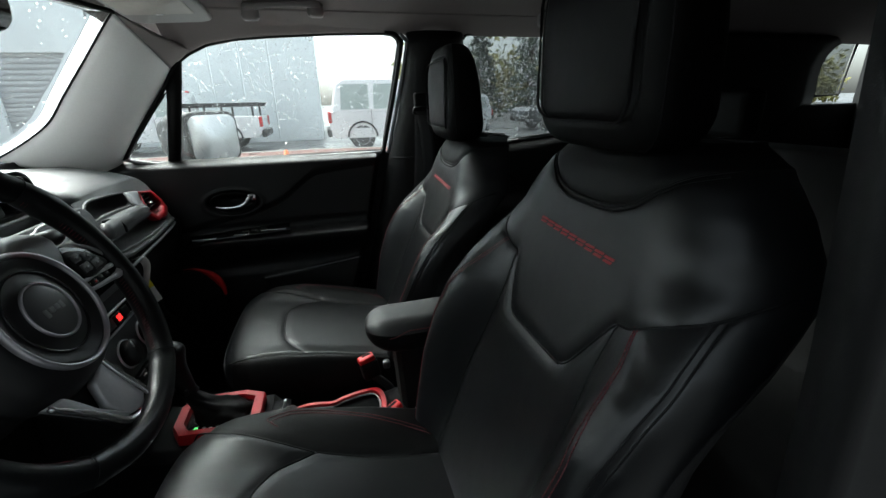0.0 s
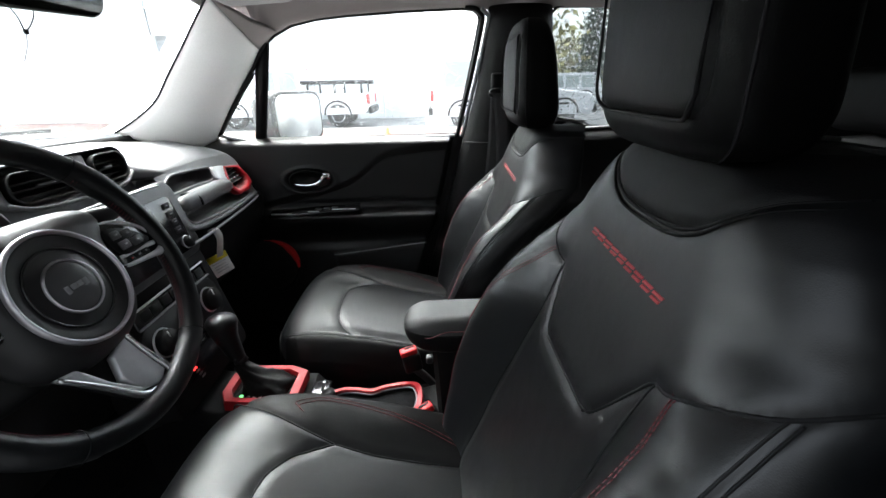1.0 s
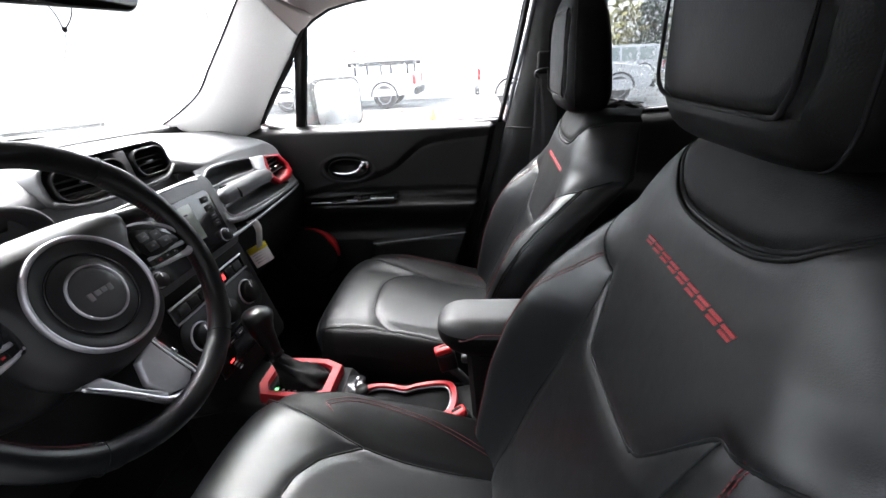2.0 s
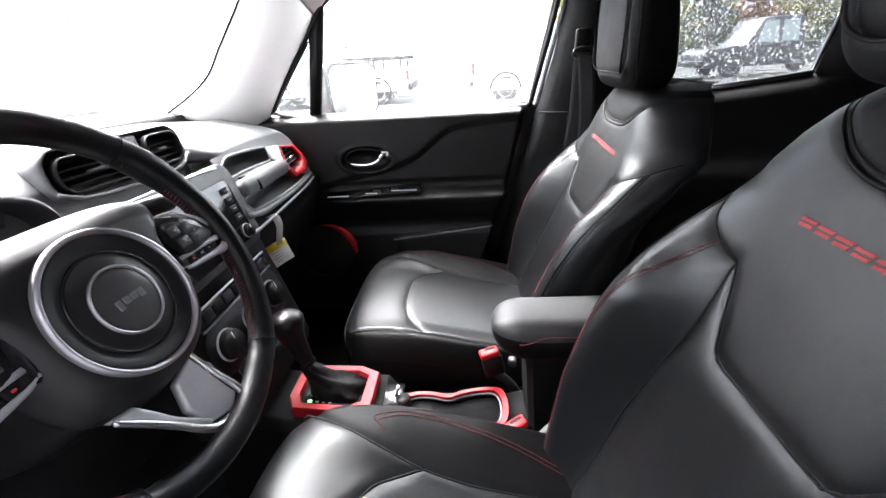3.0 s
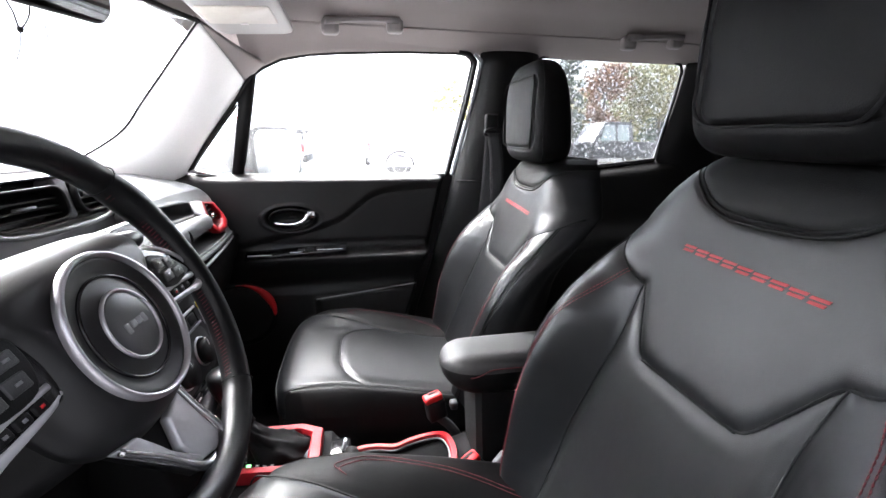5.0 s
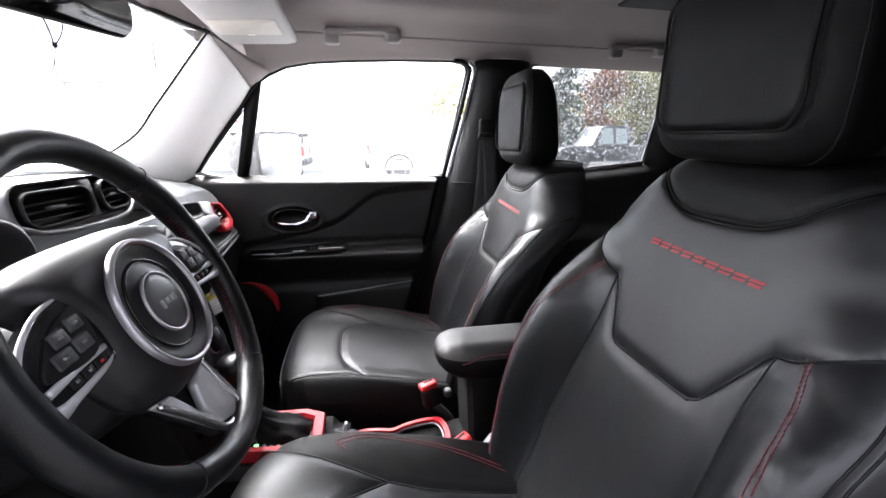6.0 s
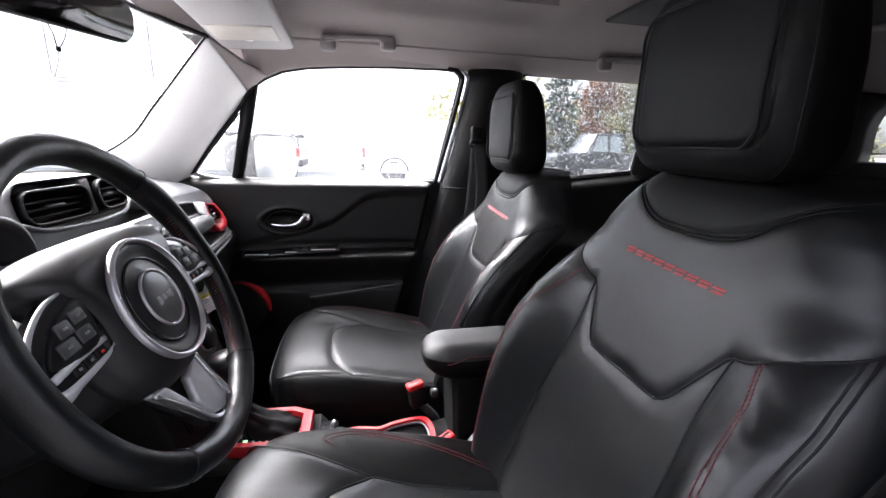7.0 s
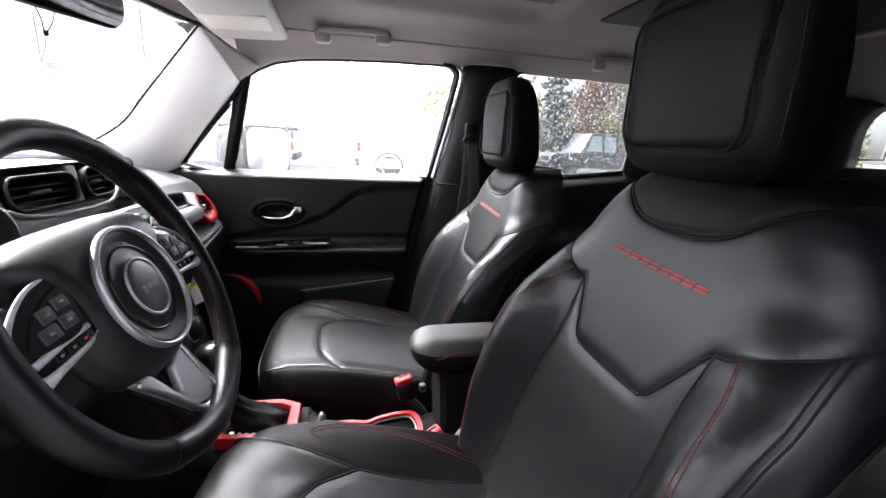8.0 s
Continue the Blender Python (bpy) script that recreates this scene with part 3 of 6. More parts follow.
ang = np.linspace(0, 2 * np.pi, 120, endpoint=False)
rimr = 0.0155 + 0.0022 * np.exp(-((np.abs((ang - np.pi / 2 + np.pi) % (2 * np.pi) - np.pi) - 0.95) / 0.16) ** 2)
flatb = np.where(np.sin(ang) < -0.86, 0.985, 1.0)
rimp = np.stack([0.1766 * np.cos(ang), 0.1766 * np.sin(ang) * flatb, 0 * ang], 1)
rim_part = part("rim", wput(tube(rimp, rimr, 18, True, 1.05)), LEATHER, wheel, "leather-wrapped rim")
for a in (48, 132, -52, -128):
    d = np.array((math.cos(radians(a)), math.sin(radians(a)), 0)) * 0.1766
    rr = 0.0172 if abs(a) < 90 else 0.0172
    ph = np.linspace(0, 2 * np.pi, 24, endpoint=False)
    e = d / np.linalg.norm(d)
    part("rim_seam", wput(tube([d + rr * (math.cos(p) * e + math.sin(p) * np.array((0, 0, 1.05))) for p in ph], 0.0008, 5, True)), SEAM, rim_part)
for a0, a1 in ((-50, 46), (134, 230)):
    geos = []
    for a in np.arange(a0, a1, 1.6):
        q = []
        for k in (-1, 0, 1):
            c_ = radians(a + 0.35 * k)
            w_ = radians(180 - 26 * k * 0.5)
            e = np.array((math.cos(c_), math.sin(c_), 0))
            q.append(e * 0.1766 + 0.0163 * (math.cos(w_) * e + math.sin(w_) * np.array((0, 0, 1))))
        geos.append(tube(q, 0.0006, 4))
    part("stitching", wput(join(*geos)), RED_THREAD, rim_part, "red stitching inside the rim")
# airbag cover: a wide rounded boss
half = [(0.07, 0.088), (0.112, 0.078), (0.118, 0.062), (0.104, 0.040), (0.098, 0.010), (0.095, -0.025), (0.080, -0.062), (0.045, -0.086)]
cov = smooth_line([(0.0, 0.09)] + half + [(0.0, -0.092)] + [(-a, b) for a, b in half[::-1]], 110, True)
loops = []
for k, z in ((1.0, -0.03), (1.0, -0.022), (0.985, -0.015), (0.94, -0.006), (0.86, 0.003), (0.77, 0.009), (0.70, 0.0125), (0.5, 0.010)):
    loops.append(np.column_stack([cov * k, np.full(len(cov), z)]))
part("airbag_cover", wput(loft(loops)), COVER, wheel, "moulded black airbag cover")


def disc_ring(r0, r1, z, h, n=72):
    loops = []
    for r, zz in ((r0, z - h), (r0, z), (r0 + (r1 - r0) * 0.3, z + h), (r0 + (r1 - r0) * 0.7, z + h), (r1, z), (r1, z - h)):
        loops.append([(r * math.cos(t), r * math.sin(t), zz) for t in np.linspace(0, 2 * np.pi, n, endpoint=False)])
    return sheet(np.array(loops), True)


def dome(r, z, h, n=60, k=7):
    loops = [[(r * math.cos(i / k * np.pi / 2) * math.cos(t), r * math.cos(i / k * np.pi / 2) * math.sin(t), z + h * math.sin(i / k * np.pi / 2)) for t in np.linspace(0, 2 * np.pi, n, endpoint=False)] for i in range(k)]
    return loft([[(x, y, z - 0.008) for x, y, _ in loops[0]]] + loops)


dish = [[(r * math.cos(t), r * math.sin(t), z) for t in np.linspace(0, 2 * np.pi, 72, endpoint=False)] for r, z in ((0.0690, 0.004), (0.0665, 0.0150), (0.0620, 0.0155), (0.0560, 0.0125), (0.0500, 0.0118), (0.0400, 0.0125), (0.0340, 0.0150), (0.0200, 0.0160))]
boss = part("boss", wput(loft(dish)), COVER, wheel, "round matt black dished hub face")
part("chrome_ring", wput(disc_ring(0.0650, 0.0708, 0.0165, 0.0034)), CHROME_DARK, boss, "satin chrome ring")
part("inner_ring", wput(disc_ring(0.0470, 0.0500, 0.0128, 0.0012)), GLOSS, boss)
part("badge", wput(dome(0.0312, 0.0160, 0.0035)), BADGE, boss, "dark round badge with plain pale blocks")
part("badge_ring", wput(disc_ring(0.0308, 0.0338, 0.0172, 0.0014)), CHROME_DARK, boss)
for bx, bw, bh, by in ((-0.0125, 0.0060, 0.0095, -0.001), (-0.0042, 0.0070, 0.0064, 0.0), (0.0042, 0.0070, 0.0064, 0.0), (0.0125, 0.0066, 0.0086, -0.001)):
    part("badge_block", wput(box((bw, bh, 0.0018), (bx, by, 0.0200 - 6.0 * bx * bx), 0.0028, 3)), GREYTRIM, boss)
# side pods with buttons and their bright trims
POD = [(0.080, 0.050), (0.118, 0.046), (0.148, 0.030), (0.164, 0.010), (0.167, -0.010), (0.152, -0.017), (0.100, -0.013), (0.082, -0.008)]
for sg in (-1, 1):
    pod = smooth_line([(sg * a, b) for a, b in POD], 48, True)
    P_ = part("spoke_pod", wput(prism(pod, 0.018, Matrix.Translation((0, 0, -0.013)), 0.003)), GLOSS, wheel, "gloss black switch pod")
    arc = smooth_line([(sg * a, b) for a, b in ((0.084, 0.0525), (0.119, 0.0485), (0.150, 0.032), (0.1665, 0.011), (0.1685, -0.009), (0.160, -0.0165), (0.140, -0.016), (0.100, -0.0125), (0.084, -0.008))], 64)
    part("pod_trim", wput(tube(np.column_stack([arc, np.full(64, 0.003)]), np.interp(np.linspace(0, 1, 64), [0, 0.3, 0.5, 0.62, 0.75, 1], [0.0014, 0.0028, 0.0058, 0.0066, 0.0042, 0.0024]), 10, flat=0.8)), SATIN, P_, "satin silver trim")
    part("switch_pad", wput(prism(smooth_line([(sg * 0.090, 0.040), (sg * 0.116, 0.038), (sg * 0.142, 0.022), (sg * 0.152, 0.004), (sg * 0.098, 0.002)], 30, True), 0.003, Matrix.Translation((0, 0, 0.0045)), 0.0015)), RUBBER, P_, "matt black cross switch")
    part("pod_divider", wput(tube(np.column_stack([smooth_line([(sg * 0.158, -0.002), (sg * 0.130, 0.000), (sg * 0.090, 0.001)], 16), np.full(16, 0.0055)]), [0.0034] * 8 + [0.0026] * 8, 8, flat=0.6)), SATIN, P_, "satin silver bar between the switches")
    for bx, by, bw, bh in ((0.104, 0.030, 0.016, 0.011), (0.124, 0.026, 0.016, 0.012), (0.108, 0.014, 0.018, 0.012), (0.131, 0.012, 0.020, 0.012)):
        part("switch_key", wput(box((bw, bh, 0.003), (sg * bx, by, 0.0078), 0.0012)), BEZEL, P_)
        part("button_mark", wput(box((0.005, 0.0022, 0.0008), (sg * bx, by, 0.0096), 0)), GREYTRIM, P_)
    for j in range(3):
        part("small_button", wput(box((0.012, 0.008, 0.004), (sg * (0.104 + 0.015 * j), -0.0065, 0.0050), 0.0015)), RUBBER, P_)
        part("button_mark", wput(box((0.003, 0.0022, 0.001), (sg * (0.104 + 0.015 * j), -0.0065, 0.0073), 0)), (REDPLASTIC, GREYTRIM, GREYTRIM)[j], P_)
# the split lower spoke: a satin face, a slim arm and a bright edge round both
lower = part("lower_spoke", wput(prism(np.array([(0.030, -0.070), (0.042, -0.164), (0.0, -0.164), (-0.062, -0.074)]), 0.012, Matrix.Translation((0, 0, -0.032)))), RUBBER, wheel)
face = dense_loop([(0.024, -0.084), (0.039, -0.152), (0.024, -0.162), (-0.006, -0.150), (-0.016, -0.122), (-0.006, -0.094)], 8)
part("spoke_face", wput(prism(face, 0.010, Matrix.Translation((0, 0, -0.016)), 0.003)), SATIN, lower, "satin silver spoke face")
arm_ = dense_loop([(-0.070, -0.074), (-0.050, -0.078), (-0.024, -0.122), (-0.004, -0.148), (-0.010, -0.154), (-0.040, -0.113)], 8)
part("spoke_arm", wput(prism(arm_, 0.011, Matrix.Translation((0, 0, -0.016)), 0.003)), SATIN, lower, "satin silver spoke arm")
u_line = smooth_line([(0.027, -0.082), (0.034, -0.115), (0.0425, -0.146), (0.041, -0.160), (0.029, -0.1665), (0.012, -0.164), (-0.012, -0.153), (-0.040, -0.114), (-0.070, -0.076)], 90)
part("spoke_trim", wput(tube(np.column_stack([u_line, np.full(90, -0.006)]), np.interp(np.linspace(0, 1, 90), [0, 0.3, 0.45, 0.7, 1], [0.0030, 0.0042, 0.0055, 0.0052, 0.003]), 10, flat=0.9)), CHROME_SATIN, lower, "bright satin edge")
# column and stalk
column = thing("steering_column", (-0.70, 0.092, 1.02), "black plastic steering column shroud with black stalks", "steering column")
cm_ = basis(WC, (0, 1, 0), WB)
part("shroud", moved(loft([np.column_stack([rrect(w, h, 0.03, 5) + np.array((0, -0.02)), np.full(24, z)]) for w, h, z in ((0.10, 0.10, -0.028), (0.13, 0.13, -0.06), (0.15, 0.15, -0.12), (0.15, 0.15, -0.32))]), cm_), RUBBER, column)
for sg in (1, -1):
    st = part("stalk", moved(tube([(sg * 0.05, 0.055, -0.055), (sg * 0.10, 0.066, -0.055), (sg * 0.130, 0.069, -0.055)], [0.007, 0.009, 0.012], 12), cm_), RUBBER, column, "black switch stalk")
    part("stalk_end", moved(tube([(sg * 0.130, 0.069, -0.055), (sg * 0.196, 0.064, -0.052), (sg * 0.208, 0.063, -0.051)], [0.0125, 0.0125, 0.009], 14), cm_), KNOB, st)
part("ignition", moved(tube([(0.075, -0.075, -0.10), (0.085, -0.08, -0.06)], 0.018, 16), cm_), RUBBER, column)
key = thing("keys", tuple(cm_ @ Vector((0.06, -0.13, -0.08))), "small bright keys hanging below the column", "keys")
for i in range(4):
    a = random.uniform(-0.6, 0.6)
    q = cm_ @ Vector((0.045 + 0.012 * i, -0.125 - 0.008 * (i % 2), -0.075))
    part("key", box((0.010, 0.003, 0.030), q, 0.001, turn=Euler((a, 0.3 * i, 0.4)).to_matrix()), CHROME, key)

# ---- cabin shell ----
floor = thing("floor", (0, CY, FLOOR_Z), "black carpeted cabin floor", "floor", kind="structure")
part("carpet", box((3.3, 1.52, 0.06), (0.45, CY, FLOOR_Z - 0.03), 0.01), CARPET, floor)
part("firewall", slab(np.array([[(-1.22, y, 0.30), (-1.20, y, 0.55), (-1.16, y, 0.9), (-1.16, y, 1.06)] for y in np.linspace(-0.32, 1.2, 8)]), (-0.02, 0, 0)), CARPET, floor)
part("toe_board", slab(np.array([[(-1.18, y, 0.62), (-0.98, y, 0.345)] for y in np.linspace(-0.3, 1.18, 5)]), (-0.01, 0, -0.015)), CARPET, floor)
for yk in (1.185, -0.305):
    part("kick_panel", box((0.32, 0.03, 0.86), (-1.15, yk, 0.70), 0.008), RUBBER, floor)
part("door_jamb", box((0.42, 0.02, 0.80), (-0.16, 1.205, 0.72), 0.004), RUBBER, floor)
part("door_jamb", box((0.60, 0.02, 0.80), (0.35, 1.205, 0.72), 0.004), RUBBER, floor)
part("side_foot", box((2.2, 0.03, 0.20), (0.0, 1.19, 0.36), 0.008), RUBBER, floor)
part("sill", box((1.35, 0.10, 0.14), (-0.45, -0.27, 0.36), 0.02), RUBBER, floor)


def roof_z(y):
    """The headliner's height across the car."""
    d = np.abs(y - CY) / 0.70
    return 1.605 - 0.035 * d ** 2 - 0.062 * np.clip((d - 0.72) / 0.28, 0, 1) ** 1.6


ceiling = thing("ceiling", (0.5, CY, 1.6), "warm grey cloth headliner", "ceiling", kind="structure")
RX0, RX1, RY0, RY1 = -0.38, 0.14, 0.18, 0.70      # the clear roof panel


def roof_net(ys, xs, height):
    """A net of the roof with the clear panel's opening left out."""
    V = np.array([[(x, y, height(x, y)) for y in ys] for x in xs])
    mid = (V[:-1, :-1] + V[1:, 1:]) / 2
    hole = (mid[:, :, 0] > RX0) & (mid[:, :, 0] < RX1) & (mid[:, :, 1] > RY0) & (mid[:, :, 1] < RY1)
    m, n = V.shape[:2]
    f = [(i * n + j, i * n + j + 1, (i + 1) * n + j + 1, (i + 1) * n + j) for i in range(m - 1) for j in range(n - 1) if not hole[i, j]]
    return V.reshape(-1, 3), f


def liner_z(x, y):
    recess = sstep((x + 0.40) / 0.09) * sstep((0.20 - x) / 0.09) * sstep((0.42 - abs(y - CY)) / 0.07)
    return roof_z(y) - 0.06 * max(0, (-0.66 - x) / 0.14) ** 2 - 0.01 * max(0, x - 1.2) + 0.022 * recess


xs = np.concatenate([np.linspace(-0.80, -0.66, 8), np.linspace(-0.62, -0.42, 5), np.linspace(-0.40, 0.24, 33), np.linspace(0.3, 2.3, 21)])
ys = np.concatenate([np.linspace(CY - 0.705, CY - 0.45, 14), np.linspace(CY - 0.44, CY + 0.44, 45), np.linspace(CY + 0.45, CY + 0.705, 14)])
v_, f_ = roof_net(ys, xs, liner_z)
v_[:, 0] -= 0.05 * (1 - (np.abs(v_[:, 1] - CY) / 0.7) ** 2) * (v_[:, 0] < -0.7)
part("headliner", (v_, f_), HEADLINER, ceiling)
ROOFPAINT = mat("grey_car_paint", (0.18, 0.19, 0.2), 0.3, metal=0.5, var=0.05, bump=0, coat=0.6)
roof_x = np.array([-0.86, -0.6, RX0, -0.1, RX1, 0.5, 1.2, 1.8, 2.3])
part("roof_skin", roof_net(np.array([-0.33, -0.2, -0.05, 0.1, RY0, 0.35, 0.5, RY1, 0.85, 1.0, 1.1, 1.21]), roof_x, lambda x, y: 1.675 - 0.06 * (abs(y - CY) / 0.75) ** 2.5), ROOFPAINT, ceiling)
rim_ = np.array([(RX0, RY0), (RX1, RY0), (RX1, RY1), (RX0, RY1)])
part("panel_frame", sheet(np.array([[(x, y, z) for x, y in rim_] for z in (1.605, 1.69)]), True), HEADLINER, ceiling, smooth=False)
sunroof = thing("window_6", ((RX0 + RX1) / 2, CY, 1.64), "closed cloth-lined roof panel over the front seats", "sunroof", kind="structure")
g = part("pane", box((RX1 - RX0 - 0.006, RY1 - RY0 - 0.006, 0.005), ((RX0 + RX1) / 2, (RY0 + RY1) / 2, 1.632), 0), HEADLINER, sunroof, smooth=False)
# the sunroof's dark edge behind the front seats
part("sunroof_shade", box((0.66, 0.62, 0.012), (0.63, CY, 1.598), 0.006), CLOTH, ceiling, "dark roof opening shade")
part("cross_trim", box((0.06, 1.0, 0.016), (1.02, CY, 1.597), 0.008), HEADLINER, ceiling)

# ---- openings of the passenger side: outlines in (x, height), on the leaning side plane ----


def side_y(z):
    return 1.199 - 0.14 * (z - 1.12)


def on_side(p, inset=0.0):
    return np.array([(x, side_y(z) - inset, z) for x, z in p])


WIN_F = smooth_line([(-0.762, 1.117), (-0.72, 1.28), (-0.683, 1.428)], 8)
win_front = [tuple(p) for p in WIN_F] + [(-0.655, 1.447), (-0.60, 1.472), (-0.52, 1.488), (-0.42, 1.497), (-0.23, 1.507), (-0.06, 1.511), (-0.025, 1.507), (-0.008, 1.495), (-0.003, 1.475), (-0.031, 1.33), (-0.055, 1.22), (-0.077, 1.124), (-0.3, 1.122), (-0.55, 1.119)]
win_tri = [(-0.911, 1.139), (-0.86, 1.126), (-0.792, 1.117), (-0.775, 1.18), (-0.752, 1.28), (-0.735, 1.345), (-0.76, 1.325), (-0.80, 1.28), (-0.86, 1.207)]
win_rear = [(0.245, 1.135), (0.235, 1.30), (0.222, 1.49), (0.24, 1.512), (0.28, 1.519), (0.5, 1.521), (0.735, 1.519), (0.775, 1.508), (0.787, 1.484), (0.782, 1.40), (0.768, 1.26), (0.755, 1.172), (0.60, 1.154), (0.44, 1.139)]
win_quarter = [(2.005, 1.275), (1.980, 1.36), (1.975, 1.41), (1.987, 1.455), (2.02, 1.492), (2.07, 1.513), (2.15, 1.518), (2.165, 1.28)]



def pane(name, outline, label, material=None):
    w = thing(name, (np.mean([p[0] for p in outline]), 1.19, min(p[1] for p in outline)), label, "window", kind="structure")
    A = on_side(outline, -0.006)
    n = len(A)
    v = np.concatenate([A, A + np.array((0, 0.004, 0.0006))])
    f = [list(range(n)), [n + i for i in range(n)][::-1]] + [(i, n + i, n + (i + 1) % n, (i + 1) % n) for i in range(n)]
    g = part("pane", (v, f), material or GLASS, w, smooth=False)
    g.visible_shadow = False
    return w


def seal(owner, outline, r=0.006, material=None, inset=0.004, name="seal"):
    p = on_side(outline, inset)
    return part(name, tube(p, r, 6, True), material or RUBBER, owner)


def grow(outline, d):
    p = np.array(outline)
    t = np.roll(p, -1, 0) - np.roll(p, 1, 0)
    t /= np.linalg.norm(t, axis=1)[:, None]
    nrm = np.stack([t[:, 1], -t[:, 0]], 1)
    area = 0.5 * np.sum(p[:, 0] * np.roll(p[:, 1], -1) - np.roll(p[:, 0], -1) * p[:, 1])
    return p + (nrm if area > 0 else -nrm) * d


windows = [pane("window_1", win_front, "rain-spotted front passenger door window"), pane("window_2", win_tri, "small fixed triangular door window"), pane("window_3", win_rear, "rain-spotted tinted rear door window", TINTED), pane("window_4", win_quarter, "tinted rear quarter window", TINTED)]
for w, o in zip(windows, (win_front, win_tri, win_rear, win_quarter)):
    seal(w, o)

# passenger front door
door = thing("door_1", (-0.5, 1.19, 0.40), "black front passenger door with chrome handle and armrest", "car door", kind="structure")
xs = np.linspace(-1.04, -0.075, 210)
zs = np.linspace(0.40, 1.124, 170)
Xg, Zg = np.meshgrid(xs, zs)
rear = np.interp(Zg, [0.40, 0.60, 0.888, 1.115, 1.13], [-0.29, -0.222, -0.134, -0.086, -0.083])
Xg = -1.04 + (Xg + 1.04) * (rear + 1.04) / (-0.075 + 1.04)
CURVE = smooth_line([(-0.08, 1.074), (-0.20, 1.066), (-0.291, 1.056), (-0.344, 1.041), (-0.399, 1.000), (-0.464, 0.954), (-0.562, 0.922), (-0.660, 0.902), (-0.726, 0.887), (-0.78, 0.872)], 60)
POCKET = [(-0.547, 0.694), (-0.40, 0.711), (-0.29, 0.725), (-0.195, 0.736)]
zc = np.interp(Xg, CURVE[::-1, 0], CURVE[::-1, 1])
Y = np.full(Xg.shape, 1.162)
Y += 0.036 * sstep((Zg - 1.094) / 0.030) ** 2
Y -= 0.010 * sstep((Zg - zc) / 0.03)
arm = np.interp(Xg, [-0.86, -0.77, -0.70, -0.2, -0.12, -0.08], [0, 0.7, 1, 1, 0.85, 0.75])
Y -= 0.062 * arm * sstep((0.872 - Zg) / 0.022) * sstep((Zg - 0.735) / 0.12)
Y += 0.006 * arm * np.exp(-((Zg - 0.885) / 0.012) ** 2)
Y -= 0.018 * sstep((0.735 - Zg) / 0.03)
zp = np.interp(Xg, [p[0] for p in POCKET], [p[1] for p in POCKET])
Y -= 0.016 * sstep((zp - Zg) / 0.008) * sstep((Xg + 0.56) / 0.03) * sstep((-0.185 - Xg) / 0.02)
hr = ((Xg + 0.612) / 0.083) ** 2 + ((Zg - 0.976) / 0.042) ** 2
Y += 0.030 * sstep((1.1 - hr) / 0.5) - 0.005 * np.exp(-((hr - 1.3) / 0.25) ** 2)
Y += 0.002 * np.exp(-(seg_dist(Xg, Zg, [tuple(p) for p in CURVE]) / 0.004) ** 2)
Y += 0.03 * sstep((Xg - rear + 0.02) / 0.02)
panel = part("door_panel", slab(np.stack([Xg, Y, Zg], 2)[::-1], (0, 0.03, 0)), DOORSKIN, door, "moulded black door panel")
skin = np.array([[(x, 1.235 + 0.02 * math.sin((z - 0.35) / 0.78 * np.pi), z) for z in np.linspace(0.35, 1.112, 12)] for x in (-1.08, -0.6, -0.1)])
part("outer_skin", slab(skin, (0, 0.004, 0)), mat("grey_door_paint", (0.18, 0.19, 0.2), 0.3, metal=0.5, var=0.05, bump=0, coat=0.6), door)
belt = smooth_line([(-0.925, 1.186, 1.139), (-0.86, 1.187, 1.124), (-0.78, 1.188, 1.114), (-0.5, 1.188, 1.114), (-0.082, 1.186, 1.118)], 40)
# Pale strip puts the window light on the rounded door top into colour.
part("belt_highlight", tube(belt, 0.0065, 8), EDGE, door, "window belt strip, sill highlight put into its pale colour")
rimline = [(-0.612 + 0.072 * math.cos(a), 1.150 + 0.002, 0.976 + 0.035 * math.sin(a) * (1 - 0.12 * math.cos(a))) for a in np.linspace(0, 2 * np.pi, 50, endpoint=False)]
part("handle_bezel", tube(rimline, 0.0030, 8, True), RUBBER, door, "gloss black handle surround")
cup = [[(-0.612 + 0.070 * r * math.cos(a), 1.153 + 0.03 * math.sqrt(1 - min(r, 1) ** 2) , 0.976 + 0.034 * r * math.sin(a) * (1 - 0.12 * math.cos(a))) for a in np.linspace(0, 2 * np.pi, 40, endpoint=False)] for r in (1.0, 0.95, 0.8, 0.5, 0.1)]
part("handle_cup", sheet(np.array(cup), True), RUBBER, door)
lever = smooth_line([(-0.672, 1.150, 0.965), (-0.64, 1.143, 0.960), (-0.60, 1.141, 0.961), (-0.572, 1.144, 0.972), (-0.560, 1.148, 0.988), (-0.548, 1.152, 0.992)], 24)
part("inner_handle", tube(lever, np.interp(np.linspace(0, 1, 24), [0, 0.1, 0.6, 0.8, 1], [0.002, 0.0055, 0.007, 0.009, 0.008]), 10, flat=1.0), CHROME, door, "chrome pull handle")
part("lock_knob", box((0.028, 0.012, 0.026), (-0.548, 1.150, 0.990), 0.004), CHROME, door)
sw = part("switch_panel", box((0.33, 0.05, 0.010), (-0.60, 1.128, 0.8695), 0.004, turn=Euler((0.25, radians(-3.5), 0)).to_matrix()), GLOSS, door, "gloss black switch strip")
for i, (x0, ln) in enumerate(((-0.715, 0.075), (-0.60, 0.04), (-0.49, 0.085))):
    part("strip_line", box((ln, 0.003, 0.003), (x0, 1.106, 0.8725 + 0.06 * (x0 + 0.6)), 0.001), SATIN, sw)
for i in range(3):
    part("switch", box((0.022, 0.018, 0.008), (-0.585 + 0.03 * i, 1.118, 0.876 + 0.002 * i), 0.002), RUBBER, sw)
part("pocket_edge", tube(smooth_line([(x, 1.121, z + 0.001) for x, z in POCKET], 24), 0.0022, 6), GREYTRIM, door)
